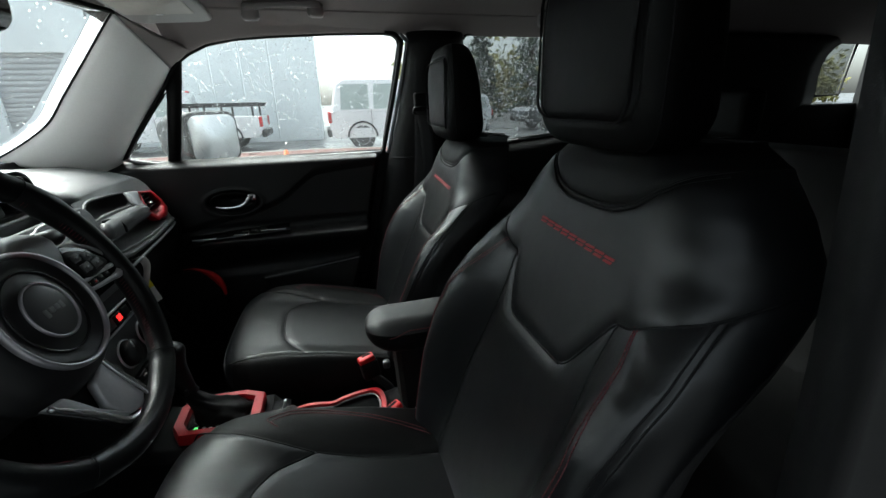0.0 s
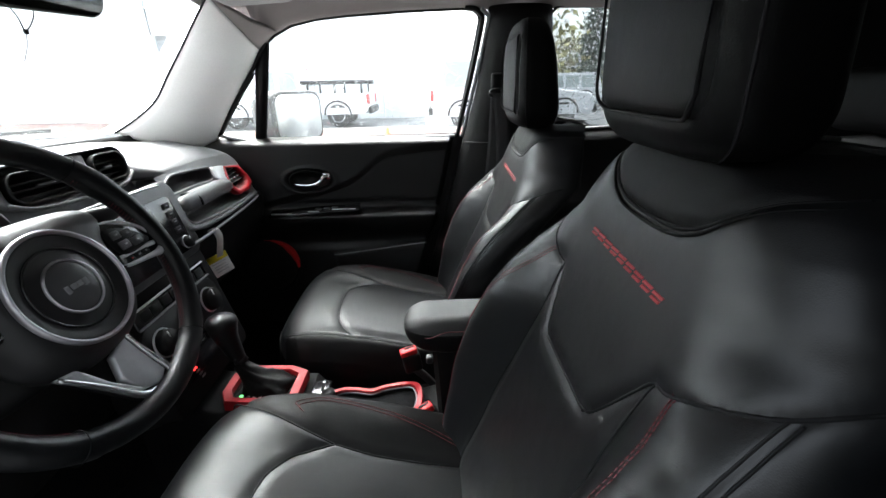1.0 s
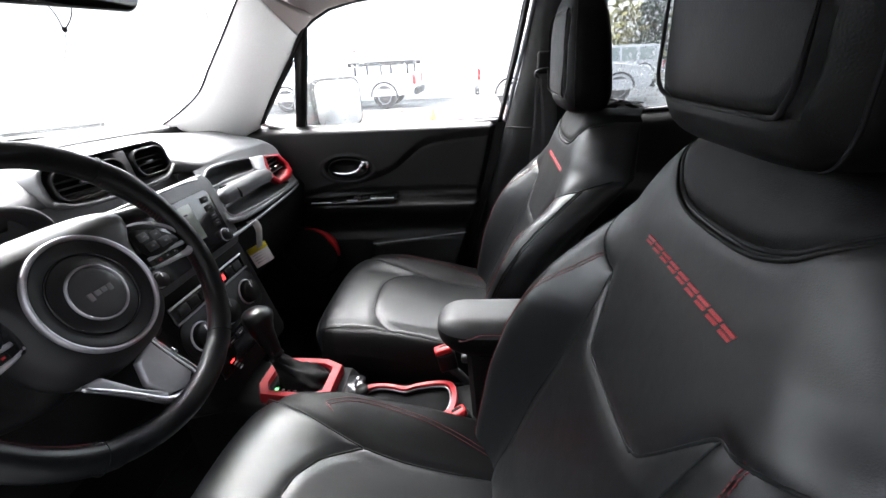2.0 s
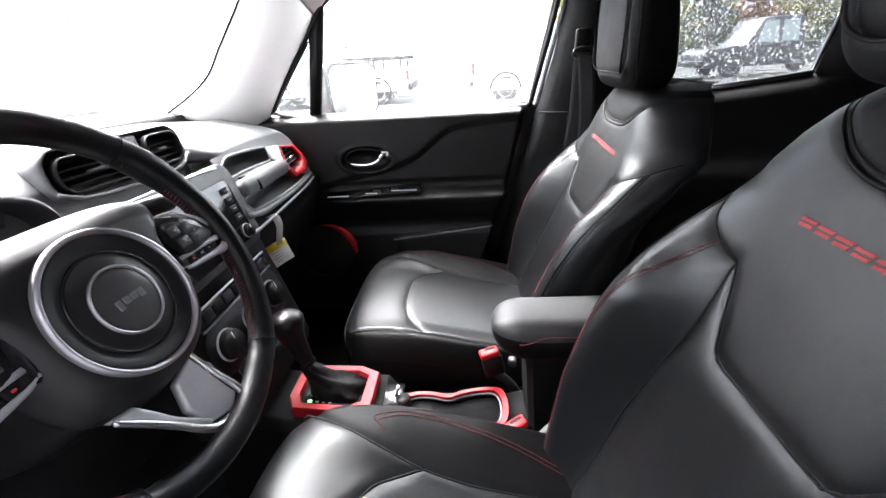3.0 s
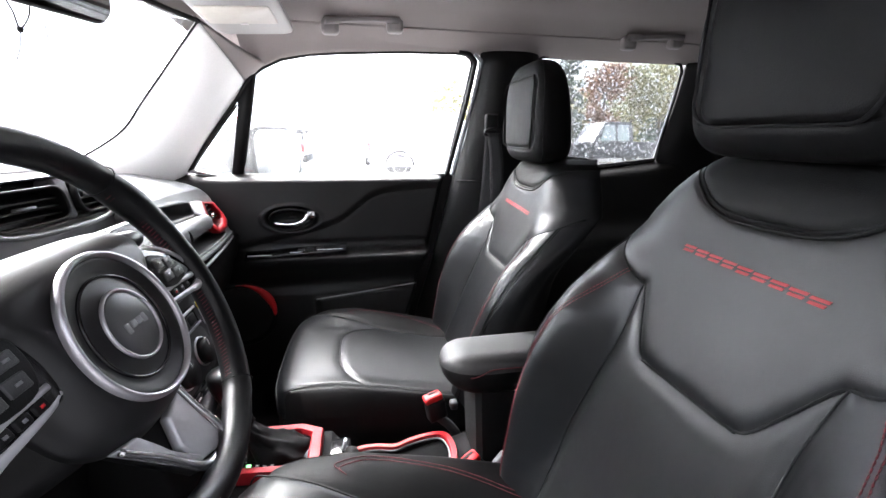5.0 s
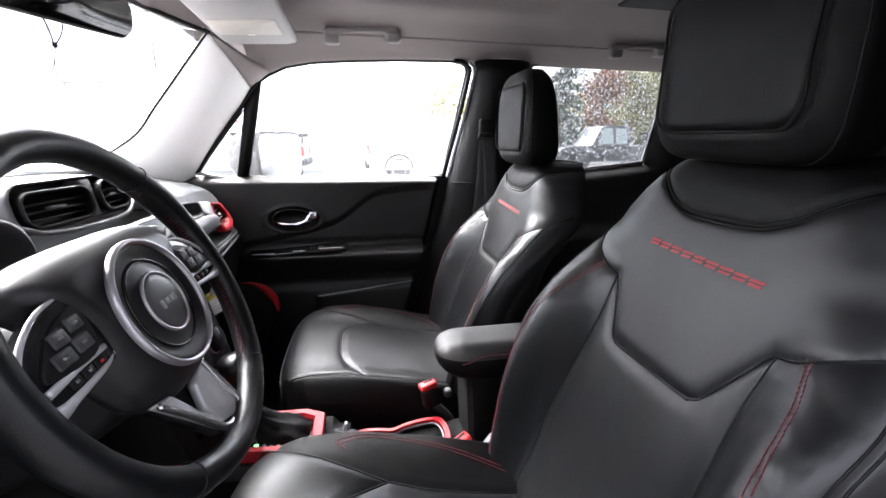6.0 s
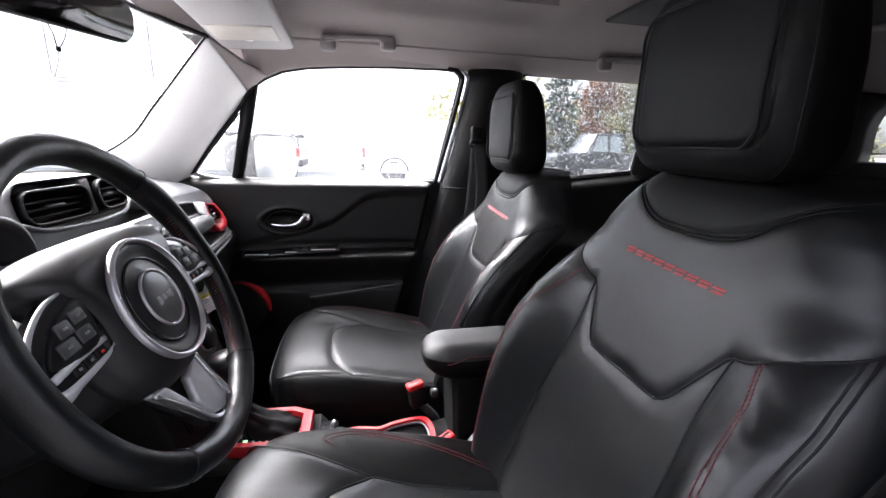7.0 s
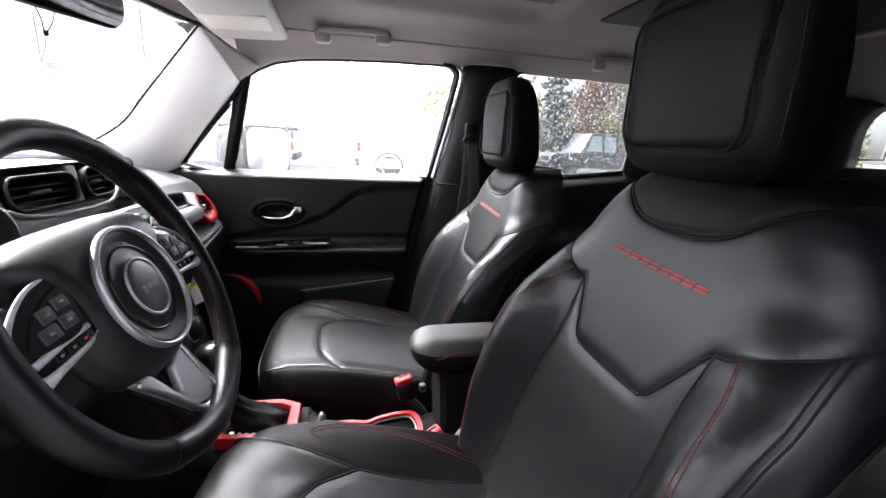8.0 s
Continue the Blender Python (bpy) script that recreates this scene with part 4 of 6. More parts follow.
# the red-ringed door loudspeaker
sp = thing("door_speaker", (-0.80, 1.14, 0.62), "round door loudspeaker with a red ring", "loudspeaker")
sm = basis((-0.797, 1.128, 0.652), (1, 0, 0), (0, 0, 1))
arc_ = np.linspace(0, 2 * np.pi, 96, endpoint=False)
thick_ = 0.0028 + 0.0115 * np.exp(-((np.degrees(arc_) - 34) / 30) ** 2)
part("red_ring", moved(tube([(0.108 * math.cos(a), 0.108 * math.sin(a), 0.004) for a in arc_], thick_, 10, True, 0.7, up=(0, 0, 1)), sm), REDPLASTIC, sp, "red painted ring, broad on one side")
part("rim", moved(disc_ring(0.098, 0.116, 0.000, 0.006), sm), RUBBER, sp)
part("grille", moved(dome(0.098, 0.0, 0.008), sm), CLOTH, sp)

# division bar, frame and pillar on the window side
frame_ = thing("window_frame", (-0.7, 1.18, 1.12), "black door window frame and pillar trim", "window frame", kind="structure")
part("division_bar", slab(np.array([[(-0.793, side_y(1.10) - 0.012, 1.105), (-0.762, side_y(1.10) - 0.012, 1.105)], [(-0.753, side_y(1.28) - 0.012, 1.28), (-0.721, side_y(1.28) - 0.012, 1.28)], [(-0.722, side_y(1.44) - 0.012, 1.44), (-0.681, side_y(1.44) - 0.012, 1.44)]]), (0, 0.02, 0)), RUBBER, frame_)


def band(owner, name, a, b, material, inset_a, inset_b, thick=0.014, n=50, bulge=0.0):
    """A strip on the side plane between two open lines (x, z)."""
    A, B = smooth_line(a, n), smooth_line(b, n)
    pa, pb = on_side(A, inset_a), on_side(B, inset_b)
    k = np.linspace(0, 1, 7)[None, :, None]
    V = pa[:, None] * (1 - k) + pb[:, None] * k
    V[:, :, 1] -= bulge * np.sin(k[:, :, 0] * np.pi)
    return part(name, slab(V, (0, thick, 0)), material, owner)


top_edge = [(-0.915, 1.135), (-0.86, 1.212), (-0.80, 1.287), (-0.745, 1.352), (-0.69, 1.427), (-0.60, 1.474), (-0.42, 1.499), (-0.23, 1.509), (-0.05, 1.513)]
part("dark_edge", tube(on_side(smooth_line(top_edge[:5], 30), 0.010), 0.0075, 6), RUBBER, frame_)
part("top_edge", tube(on_side(smooth_line(top_edge[4:], 30), 0.004), 0.004, 6), RUBBER, frame_)
rear_edge = [(-0.05, 1.513), (-0.018, 1.508), (0.0, 1.492), (0.004, 1.47), (-0.024, 1.33), (-0.05, 1.22), (-0.074, 1.115)]
part("rear_edge", tube(on_side(smooth_line(rear_edge, 40), 0.012), 0.0085, 8), RUBBER, frame_)
part("rear_edge_seal", tube(on_side(smooth_line([(a + 0.018, b) for a, b in rear_edge[1:]], 40), 0.020), 0.0065, 8), EDGE, frame_, "pale door opening seal")

# A pillar
EDGE_IN = [(-0.770, 0.985, 1.530), (-0.82, 0.99, 1.472), (-0.882, 1.0, 1.400), (-0.94, 1.0, 1.328), (-0.992, 1.0, 1.262), (-1.06, 0.995, 1.212), (-1.13, 0.985, 1.172)]
EDGE_OUT = [(x, side_y(z) - 0.004, z) for x, z in ((-0.712, 1.402), (-0.745, 1.354), (-0.80, 1.288), (-0.86, 1.213), (-0.915, 1.137), (-0.955, 1.085))]


def pillar(name, flip):
    ob = thing(name, (-0.85, CY + (0.72 if not flip else -0.72), 1.12), "light grey windscreen pillar trim", "pillar", kind="structure")
    A, B = smooth_line(EDGE_IN, 40), smooth_line(EDGE_OUT, 40)
    k = np.linspace(0, 1, 12)[None, :, None]
    V = A[:, None] * (1 - k) + B[:, None] * k
    n_ = np.array((0.55, -0.45, -0.55))
    V = V + 0.030 * np.sin(k * np.pi) ** 0.8 * n_
    corner = np.array((-0.645, side_y(1.456) - 0.004, 1.456))
    ks = k[0]
    rail = A[0] * (1 - ks) + corner * ks + 0.034 * np.sin(ks * np.pi) ** 0.8 * n_
    tip = np.array([V[0] * (1 - a) + rail * a for a in np.linspace(0, 1, 8)])
    line = V[0] + 0.0006 * n_
    if flip:
        for P in (V, tip):
            P[:, :, 1] = 2 * CY - P[:, :, 1]
        line[:, 1] = 2 * CY - line[:, 1]
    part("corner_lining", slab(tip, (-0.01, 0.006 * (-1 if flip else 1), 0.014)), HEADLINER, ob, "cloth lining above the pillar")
    part("joint", tube(line, 0.0012, 5), EDGE, ob, "fine joint between pillar and lining")
    part("pillar_trim", slab(V, (-0.02, 0.012 * (-1 if flip else 1), 0.02)), PILLAR, ob)
    E = A.copy()
    if flip:
        E[:, 1] = 2 * CY - E[:, 1]
    part("glass_edge", tube(E, 0.0032, 6), RUBBER, ob, "thin black windscreen edge")
    return ob


pillar("pillar_1", False)
pillar("pillar_2", True)

# windscreen
screen = thing("window_5", (-1.1, CY, 1.17), "raked windscreen with rain on it", "windscreen", kind="structure")
rows_ = []
E = smooth_line(EDGE_IN, 24)
for q in E:
    half = q[1] - CY
    rows_.append([(q[0] - 0.13 * (1 - (y / half) ** 2), CY + y, q[2] + 0.015 * (1 - (y / half) ** 2)) for y in np.linspace(-half, half, 25)])
g = part("pane", slab(np.array(rows_), (-0.004, 0, 0.003)), GLASS, screen)
g.visible_shadow = False
part("header_seal", tube(np.array(rows_[0]) + np.array((0.002, 0, -0.002)), 0.006, 6), RUBBER, screen)
part("cowl", slab(np.array([[(x - 0.13 * (1 - ((y - CY) / 0.56) ** 2) * 0.9, y, z) for x, z in ((-1.10, 1.163), (-1.19, 1.150), (-1.30, 1.135))] for y in np.linspace(-0.2, 1.08, 20)]), (0, 0, -0.03)), RUBBER, screen, "black cowl at the foot of the windscreen")
for y0, y1, dz in ((0.52, 0.98, 0.0), (-0.12, 0.50, 0.01)):
    wp = np.array([(-1.165 - 0.115 * (1 - ((y - CY) / 0.56) ** 2) + 0.03 * k, y, 1.180 + dz + 0.016 * k) for k, y in zip(np.linspace(0, 1, 14), np.linspace(y1, y0, 14))])
    wiper = thing("wiper", tuple(wp[0]), "black windscreen wiper resting at the glass foot", "wiper", "wipers")
    part("blade", tube(wp, 0.008, 6), RUBBER, wiper)
    part("arm", tube(wp[3:] + np.array((-0.02, 0, 0.012)), 0.006, 6), RUBBER, wiper)
part("bonnet", slab(np.array([[(x, y, 1.10 - 0.05 * ((-1.3 - x) / 0.9) ** 2 - 0.05 * ((y - CY) / 0.7) ** 4) for x in np.linspace(-1.28, -2.2, 10)] for y in np.linspace(-0.3, 1.18, 14)]), (0, 0, -0.02)), mat("grey_bonnet_paint", (0.18, 0.19, 0.2), 0.3, metal=0.5, var=0.05, bump=0, coat=0.6), thing("bonnet", (-1.7, CY, 1.05), "grey painted bonnet beyond the windscreen", "bonnet"))

# side rail trims, B and C pillars
for nm, sgn in (("trim_1", 1), ("trim_2", -1)):
    tr = thing(nm, (0.3, CY + sgn * 0.7, 1.52), "warm grey roof rail trim over the doors", "trim", kind="structure")
    x_ = np.linspace(-0.70, 2.2, 60)
    zl = np.interp(x_, [-0.70, -0.655, -0.60, -0.52, -0.42, -0.23, -0.05, 0.2, 0.5, 0.78, 1.4, 2.2], [1.424, 1.449, 1.474, 1.489, 1.498, 1.508, 1.512, 1.516, 1.520, 1.520, 1.515, 1.505])
    V = []
    for x, z0 in zip(x_, zl):
        top_z = 1.556 - 0.03 * np.clip((-0.60 - x) / 0.1, 0, 1)
        sec = smooth_line([(side_y(z0) - 0.002, z0 - 0.003), (side_y(z0) - 0.018, z0 + 0.004), (1.105, z0 + 0.45 * (top_z - z0)), (1.075, z0 + 0.78 * (top_z - z0)), (1.045, top_z)], 14)
        V.append([(x, CY + sgn * (a - CY), b) for a, b in sec])
    V = np.array(V)
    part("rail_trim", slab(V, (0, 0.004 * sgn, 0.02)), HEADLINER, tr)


def b_pillar(name, sgn):
    ob = thing(name, (0.08, CY + sgn * 0.66, 0.40), "black centre door pillar trim", "pillar", kind="structure")
    rows_ = []
    fwd = 0.0 if sgn > 0 else 1.0
    for z, xa, xb, yy in ((0.38, -0.20, 0.36, 1.135), (0.60, -0.19, 0.34, 1.13), (0.80, -0.13, 0.31, 1.125), (0.98, -0.085, 0.28, 1.12), (1.12, -0.050, 0.26, 1.112), (1.25, -0.015, 0.245, 1.10), (1.38, 0.01, 0.235, 1.088), (1.47, 0.022, 0.228, 1.080), (1.515, 0.024, 0.225, 1.085)):
        xa = xa if not fwd else 0.035
        k = np.linspace(0, 1, 12)
        rows_.append([(xa + (xb - xa) * t, CY + sgn * (yy - CY + (0.05 * abs(2 * t - 1) ** 3 if t > 0.5 or sgn > 0 else 0.0)), z) for t in k])
    part("pillar_trim", slab(np.array(rows_), (0, 0.03 * sgn, 0)), RUBBER, ob)
    part("pillar_joint", tube([(-0.055 + 0.3 * t, CY + sgn * (1.112 - CY + 0.05 * abs(2 * t - 1) ** 3 - 0.001), 1.10) for t in np.linspace(0.02 if sgn > 0 else 0.32, 1, 14)], 0.003, 5), SEAM, ob)
    return ob


b_pillar("pillar_3", 1)
b_pillar("pillar_4", -1)


def seat_belt(sgn, label):
    yb = CY + sgn * (1.082 - CY)
    ob = thing("seat_belt", (0.05, yb, 0.45), label, "seat belt", "front seat belts")
    f = lambda x, y, z: (x, CY + sgn * (y - CY), z)
    part("anchor_cover", box((0.045, 0.02, 0.075), f(0.052, 1.082, 1.285), 0.008), RUBBER, ob)
    part("guide_loop", tube([f(0.05 + 0.028 * math.cos(a), 1.062, 1.262 + 0.012 * math.sin(a)) for a in np.linspace(0, 2 * np.pi, 20, endpoint=False)], 0.0045, 8, True), RUBBER, ob)
    for dx in (0.0,):
        line = smooth_line([f(0.05, 1.060, 1.262), f(0.045, 1.068, 1.1), f(0.03, 1.085, 0.85), f(0.02, 1.10, 0.50)], 20)
        V = np.array([[(p[0] + k * 0.046 - 0.023, p[1], p[2]) for k in np.linspace(0, 1, 5)] for p in line])
        part("webbing", slab(V, (0, 0.0015, 0)), WEBBING, ob, "black belt webbing")
    line = smooth_line([f(0.055, 1.058, 1.262), f(0.070, 1.055, 1.12), f(0.080, 1.07, 0.85), f(0.09, 1.09, 0.50)], 20)
    V = np.array([[(p[0] + k * 0.046 - 0.023, p[1], p[2]) for k in np.linspace(0, 1, 5)] for p in line])
    part("webbing", slab(V, (0, 0.0015, 0)), WEBBING, ob)
    return ob


seat_belt(1, "black seat belt hanging on the passenger's pillar")

# rear door, C pillar and tail
rdoor = thing("door_2", (0.5, 1.19, 0.40), "black rear passenger door panel", "car door", kind="structure")
V = np.array([[(x, 1.165 + 0.03 * sstep((z - (zt - 0.03)) / 0.03) - 0.05 * math.exp(-((z - 0.86) / 0.07) ** 2), z) for z in np.linspace(0.4, zt, 40)] for x, zt in zip(np.linspace(0.22, 0.92, 20), np.interp(np.linspace(0.22, 0.92, 20), [0.2, 0.44, 0.6, 0.755, 0.95], [1.13, 1.133, 1.148, 1.166, 1.2]))])
part("door_panel", slab(V, (0, 0.03, 0)), DOORSKIN, rdoor)
part("belt_strip", tube([(x, 1.190, z) for x, z in ((0.24, 1.131), (0.44, 1.136), (0.6, 1.150), (0.76, 1.168))], 0.006, 6), EDGE, rdoor, "window belt strip, sill highlight put into its pale colour")


def c_pillar(name, sgn):
    ob = thing(name, (1.1, CY + sgn * 0.7, 0.40), "black rear pillar trim", "pillar", kind="structure")
    rows_ = []
    for z, xa, xb in ((0.38, 0.90, 2.01), (1.0, 0.86, 2.01), (1.17, 0.765, 2.008), (1.27, 0.775, 2.003), (1.36, 0.79, 1.978), (1.41, 0.795, 1.973), (1.455, 0.80, 1.985), (1.492, 0.80, 2.02), (1.525, 0.80, 2.09)):
        rows_.append([(xa + (xb - xa) * t, CY + sgn * (side_y(z) - CY - 0.06 + 0.05 * abs(2 * t - 1) ** 4), z) for t in np.linspace(0, 1, 12)])
    part("pillar_trim", slab(np.array(rows_), (0, 0.03 * sgn, 0)), RUBBER, ob)
    return ob


c_pillar("pillar_5", 1)
c_pillar("pillar_6", -1)
tail = thing("wall_tail", (2.0, CY, 0.4), "black tail trim, with unseen closed panels keeping the rear dark", "trim", kind="structure")
part("lower_side", box((0.90, 0.03, 0.88), (1.86, 1.16, 0.80), 0.01), RUBBER, tail)
# Driver's side and tailgate closed without windows, unseen, to keep daylight out.
part("lower_side", box((2.1, 0.03, 1.25), (1.23, CY - 0.735, 0.93), 0.01), RUBBER, tail)
part("tailgate", box((0.03, 1.46, 1.25), (2.28, CY, 0.95), 0.01), RUBBER, tail)

# ---- roof fittings ----
BRACKET = mat("pale_silver_paint", (0.50, 0.50, 0.51), 0.35, metal=0.5, var=0.06, bump=0.02)
HANDLE = mat("mauve_grey_handle_plastic", (0.27, 0.245, 0.245), 0.55, var=0.06, grain=200, bump=0.1, bscale=700)
VISOR = mat("grey_visor_skin", (0.37, 0.36, 0.355), 0.6, var=0.06, grain=200, bump=0.15, bscale=700)


def grab(name, x0, x1, y0, z0, label):
    ob = thing("grab_handle", ((x0 + x1) / 2, y0, z0 + 0.03), label, "grab handle", "roof grab handles")
    rise = 0.012
    xs_ = np.linspace(x0 + 0.012, x1 - 0.012, 30)
    bar_line = [(x, y0 - 0.012 - 0.008 * math.sin(k * math.pi), z0 + 0.010 + rise * k) for k, x in zip(np.linspace(0, 1, 30), xs_)]
    part("grip", tube(bar_line, np.interp(np.linspace(0, 1, 30), [0, 0.2, 0.3, 0.7, 0.8, 1], [0.011, 0.0095, 0.0075, 0.0075, 0.0095, 0.011]), 12), HANDLE, ob)
    for x, dz in ((x0 + 0.025, 0.0), (x1 - 0.025, rise)):
        part("hinge_foot", box((0.048, 0.034, 0.042), (x, y0 + 0.002, z0 - 0.003 + dz), 0.012, 4), HANDLE, ob, "rounded hinge foot")
    return ob


grab("grab_handle", -0.470, -0.239, 1.030, 1.546, "warm grey folding grab handle over the door")
grab("grab_handle", 0.46, 0.68, 1.030, 1.546, "warm grey folding rear grab handle with coat hook")
visor = thing("sun_visor", (-0.66, 0.80, 1.56), "folded light grey sun visor with a pale vanity flap", "sun visor")
vm = basis((-0.638, 0.812, 1.532), (1, 0, 0.05), (0, 1, -0.07))
part("visor_body", moved(loft([np.column_stack([rrect(0.195 - d, 0.41 - d, 0.028, 6), np.full(28, z)]) for d, z in ((0.01, 0.011), (0.0, 0.007), (0.0, -0.003), (0.004, -0.006), (0.012, -0.008))]), vm), VISOR, visor)
part("vanity_flap", moved(loft([np.column_stack([rrect(0.158 - d, 0.114 - d, 0.006, 4) + np.array((-0.006, 0.052)), np.full(20, z)]) for d, z in ((0.0, -0.006), (0.0, -0.0095), (0.004, -0.0108))]), vm), mat("cream_flap", (0.52, 0.49, 0.44), 0.4, var=0.08, bump=0.02), visor, "cream vanity mirror flap")
part("flap_catch", moved(box((0.018, 0.006, 0.003), (-0.006, 0.105, -0.0115), 0.0012), vm), PILLAR, visor)
part("hinge", tube([(-0.60, 0.99, 1.545), (-0.735, 0.985, 1.528)], 0.006, 8), PILLAR, visor)
rvm = thing("rear_view_mirror", (-0.80, CY, 1.46), "black rear-view mirror on the windscreen", "mirror")
rm = basis((-0.824, 0.450, 1.457), (0.35, 0.93, 0.0), (0.10, -0.04, 0.98))
part("housing", moved(loft([np.column_stack([rrect(0.25 - d, 0.074 - d, 0.028, 7), np.full(32, z)]) for d, z in ((0.006, 0.016), (0.0, 0.010), (0.01, -0.01), (0.06, -0.028))]), rm), RUBBER, rvm)
part("mirror_glass", moved(loft([np.column_stack([rrect(0.242, 0.066, 0.026, 7), np.full(32, z)]) for z in (0.014, 0.0175)]), rm), DIM_MIRROR, rvm)
part("stem", tube([(-0.835, 0.45, 1.445), (-0.875, 0.45, 1.50), (-0.895, 0.45, 1.530)], [0.012, 0.010, 0.016], 10), RUBBER, rvm)
cord = thing("hanging_cord", (-0.832, 0.448, 1.44), "thin dark cord looped under the rear-view mirror", "cord")
part("loop", tube(smooth_line([(-0.832, 0.415, 1.445), (-0.832, 0.440, 1.412), (-0.832, 0.448, 1.390), (-0.832, 0.472, 1.412), (-0.832, 0.480, 1.438)], 24), 0.0011, 5), SEAM, cord)
part("knot", box((0.006, 0.007, 0.008), (-0.832, 0.448, 1.388), 0.002), SEAM, cord)
part("tail", tube(smooth_line([(-0.832, 0.448, 1.388), (-0.832, 0.440, 1.365), (-0.832, 0.425, 1.342)], 10), 0.0008, 4), SEAM, cord)

# outside mirror on the passenger door
om = thing("side_mirror", (-0.74, 1.30, 1.13), "black outside mirror wet with rain", "mirror")
mm = basis((-0.705, 1.352, 1.186), (0.62, 0.78, 0), (0, 0, 1))
part("housing", moved(loft([np.column_stack([rrect(0.212 - d, 0.184 - d, 0.018 + 0.1 * 0.18, 6), np.full(28, z)]) for d, z in ((0.006, 0.05), (0.0, 0.03), (0.004, -0.03), (0.02, -0.09), (0.05, -0.14), (0.10, -0.17))]), mm), RUBBER, om)
part("mirror_glass", moved(loft([np.column_stack([rrect(0.192, 0.160, 0.034, 6), np.full(28, z)]) for z in (0.049, 0.0535)]), mm), WET_MIRROR, om)
part("foot", box((0.10, 0.14, 0.05), (-0.79, 1.265, 1.082), 0.012), RUBBER, om)

# ---- dashboard ----
dash = thing("dashboard", (-0.95, CY, 0.95), "dark grey soft dashboard with air vents and red trims", "dashboard")


def fascia_at(y, z):
    """The passenger fascia's place x: a plane leaning back, rounded off towards the door."""
    return -0.780 - 0.14 * (y - 0.75) - 0.45 * (z - 1.03) - 0.06 * sstep((y - 1.105) / 0.06) ** 2


def fascia_top(y):
    return np.interp(y, [0.58, 0.66, 0.83, 1.045, 1.09, 1.13, 1.16], [1.114, 1.112, 1.106, 1.092, 1.080, 1.056, 1.02])


def fascia_low(y):
    return np.interp(y, [0.58, 0.63, 0.675, 0.78, 0.88, 1.08, 1.16], [0.990, 0.978, 0.969, 0.960, 0.952, 0.944, 0.946])


# the upper pad: rows along the car's width, its edge lower towards the passenger's end
rows_ = []
for y in np.linspace(-0.26, 1.16, 110):
    crown = 0.020 * math.exp(-((y - CY) / 0.15) ** 2)
    xf = -1.10 - 0.115 * (1 - min(1, abs((y - CY) / 0.56)) ** 2)
    mid = np.array([(xf, 1.158), (xf + 0.08, 1.163 + crown * 0.6), (-0.95, 1.162 + crown * 0.8), (-0.902, 1.156 + crown * 0.5), (-0.878, 1.142), (-0.868, 1.124), (-0.872, 1.110)])
    zt = float(fascia_top(y))
    xe = float(fascia_at(y, zt))
    side = np.array([(xf, 1.158 - 0.030 * float(sstep((y - 0.85) / 0.3))), (xf + 0.08, zt + 0.048), (xe - 0.10, zt + 0.034), (xe - 0.05, zt + 0.024), (xe - 0.020, zt + 0.014), (xe - 0.004, zt + 0.004), (xe + 0.001, zt - 0.006)])
    k = float(sstep((y - 0.585) / 0.07))
    sec = smooth_line(mid * (1 - k) + side * k, 28)
    rows_.append([(a, y, b) for a, b in sec])
part("upper_pad", slab(np.array(rows_), (-0.004, 0, -0.008)), DASH, dash, "soft dark grey upper pad")
# body behind the openings, and the black lower dash
part("lower_dash", loft([[(-0.955, y, 0.955), (-0.800, y, 0.945), (-0.785, y, 0.93), (-0.79, y, 0.88), (-0.84, y, 0.74), (-0.95, y, 0.64), (-1.1, y, 0.64), (-1.1, y, 0.95)] for y in (0.60, 0.62, 0.9, 1.13, 1.15)]), DASH_LOW, dash, "black glovebox side")
part("driver_lower", loft([[(-0.95, y, 1.08), (-0.80, y, 1.05), (-0.76, y, 0.98), (-0.79, y, 0.72), (-0.9, y, 0.64), (-1.1, y, 0.64), (-1.1, y, 1.08)] for y in (-0.26, -0.24, 0.0, 0.28, 0.30)]), DASH_LOW, dash)
UP_HOLE = [(0.630, 1.090), (0.667, 1.099), (0.727, 1.096), (0.826, 1.087), (0.890, 1.076), (0.872, 1.048), (0.769, 1.055), (0.697, 1.060), (0.632, 1.063), (0.619, 1.076)]
LOW_HOLE = [(0.618, 1.014), (0.673, 1.014), (0.793, 1.009), (0.936, 1.000), (1.030, 0.972), (1.045, 0.964), (1.022, 0.958), (0.855, 0.965), (0.672, 0.983), (0.624, 0.993)]
VENT_OUT = [(0.962, 1.068), (1.088, 1.049), (1.122, 1.010), (1.116, 0.984), (1.064, 0.972), (0.960, 0.978), (0.931, 1.000), (0.923, 1.026)]
VENT_IN = [(0.975, 1.060), (1.062, 1.046), (1.088, 1.012), (1.080, 0.999), (1.045, 0.990), (0.980, 0.991), (0.954, 1.006), (0.948, 1.026)]


def in_poly(x, z, poly):
    c = np.zeros(np.shape(x), bool)
    for (p, q), (r, t) in zip(poly, list(poly[1:]) + list(poly[:1])):
        c ^= ((q > z) != (t > z)) & (x < (r - p) * (z - q) / (t - q + 1e-12) + p)
    return c


def on_fascia(line, off=0.0):
    return np.array([(float(fascia_at(y, z)) + off, y, z) for y, z in line])


def shrunk(line, k):
    p = np.array(line)
    c = p.mean(0)
    return c + (p - c) * k


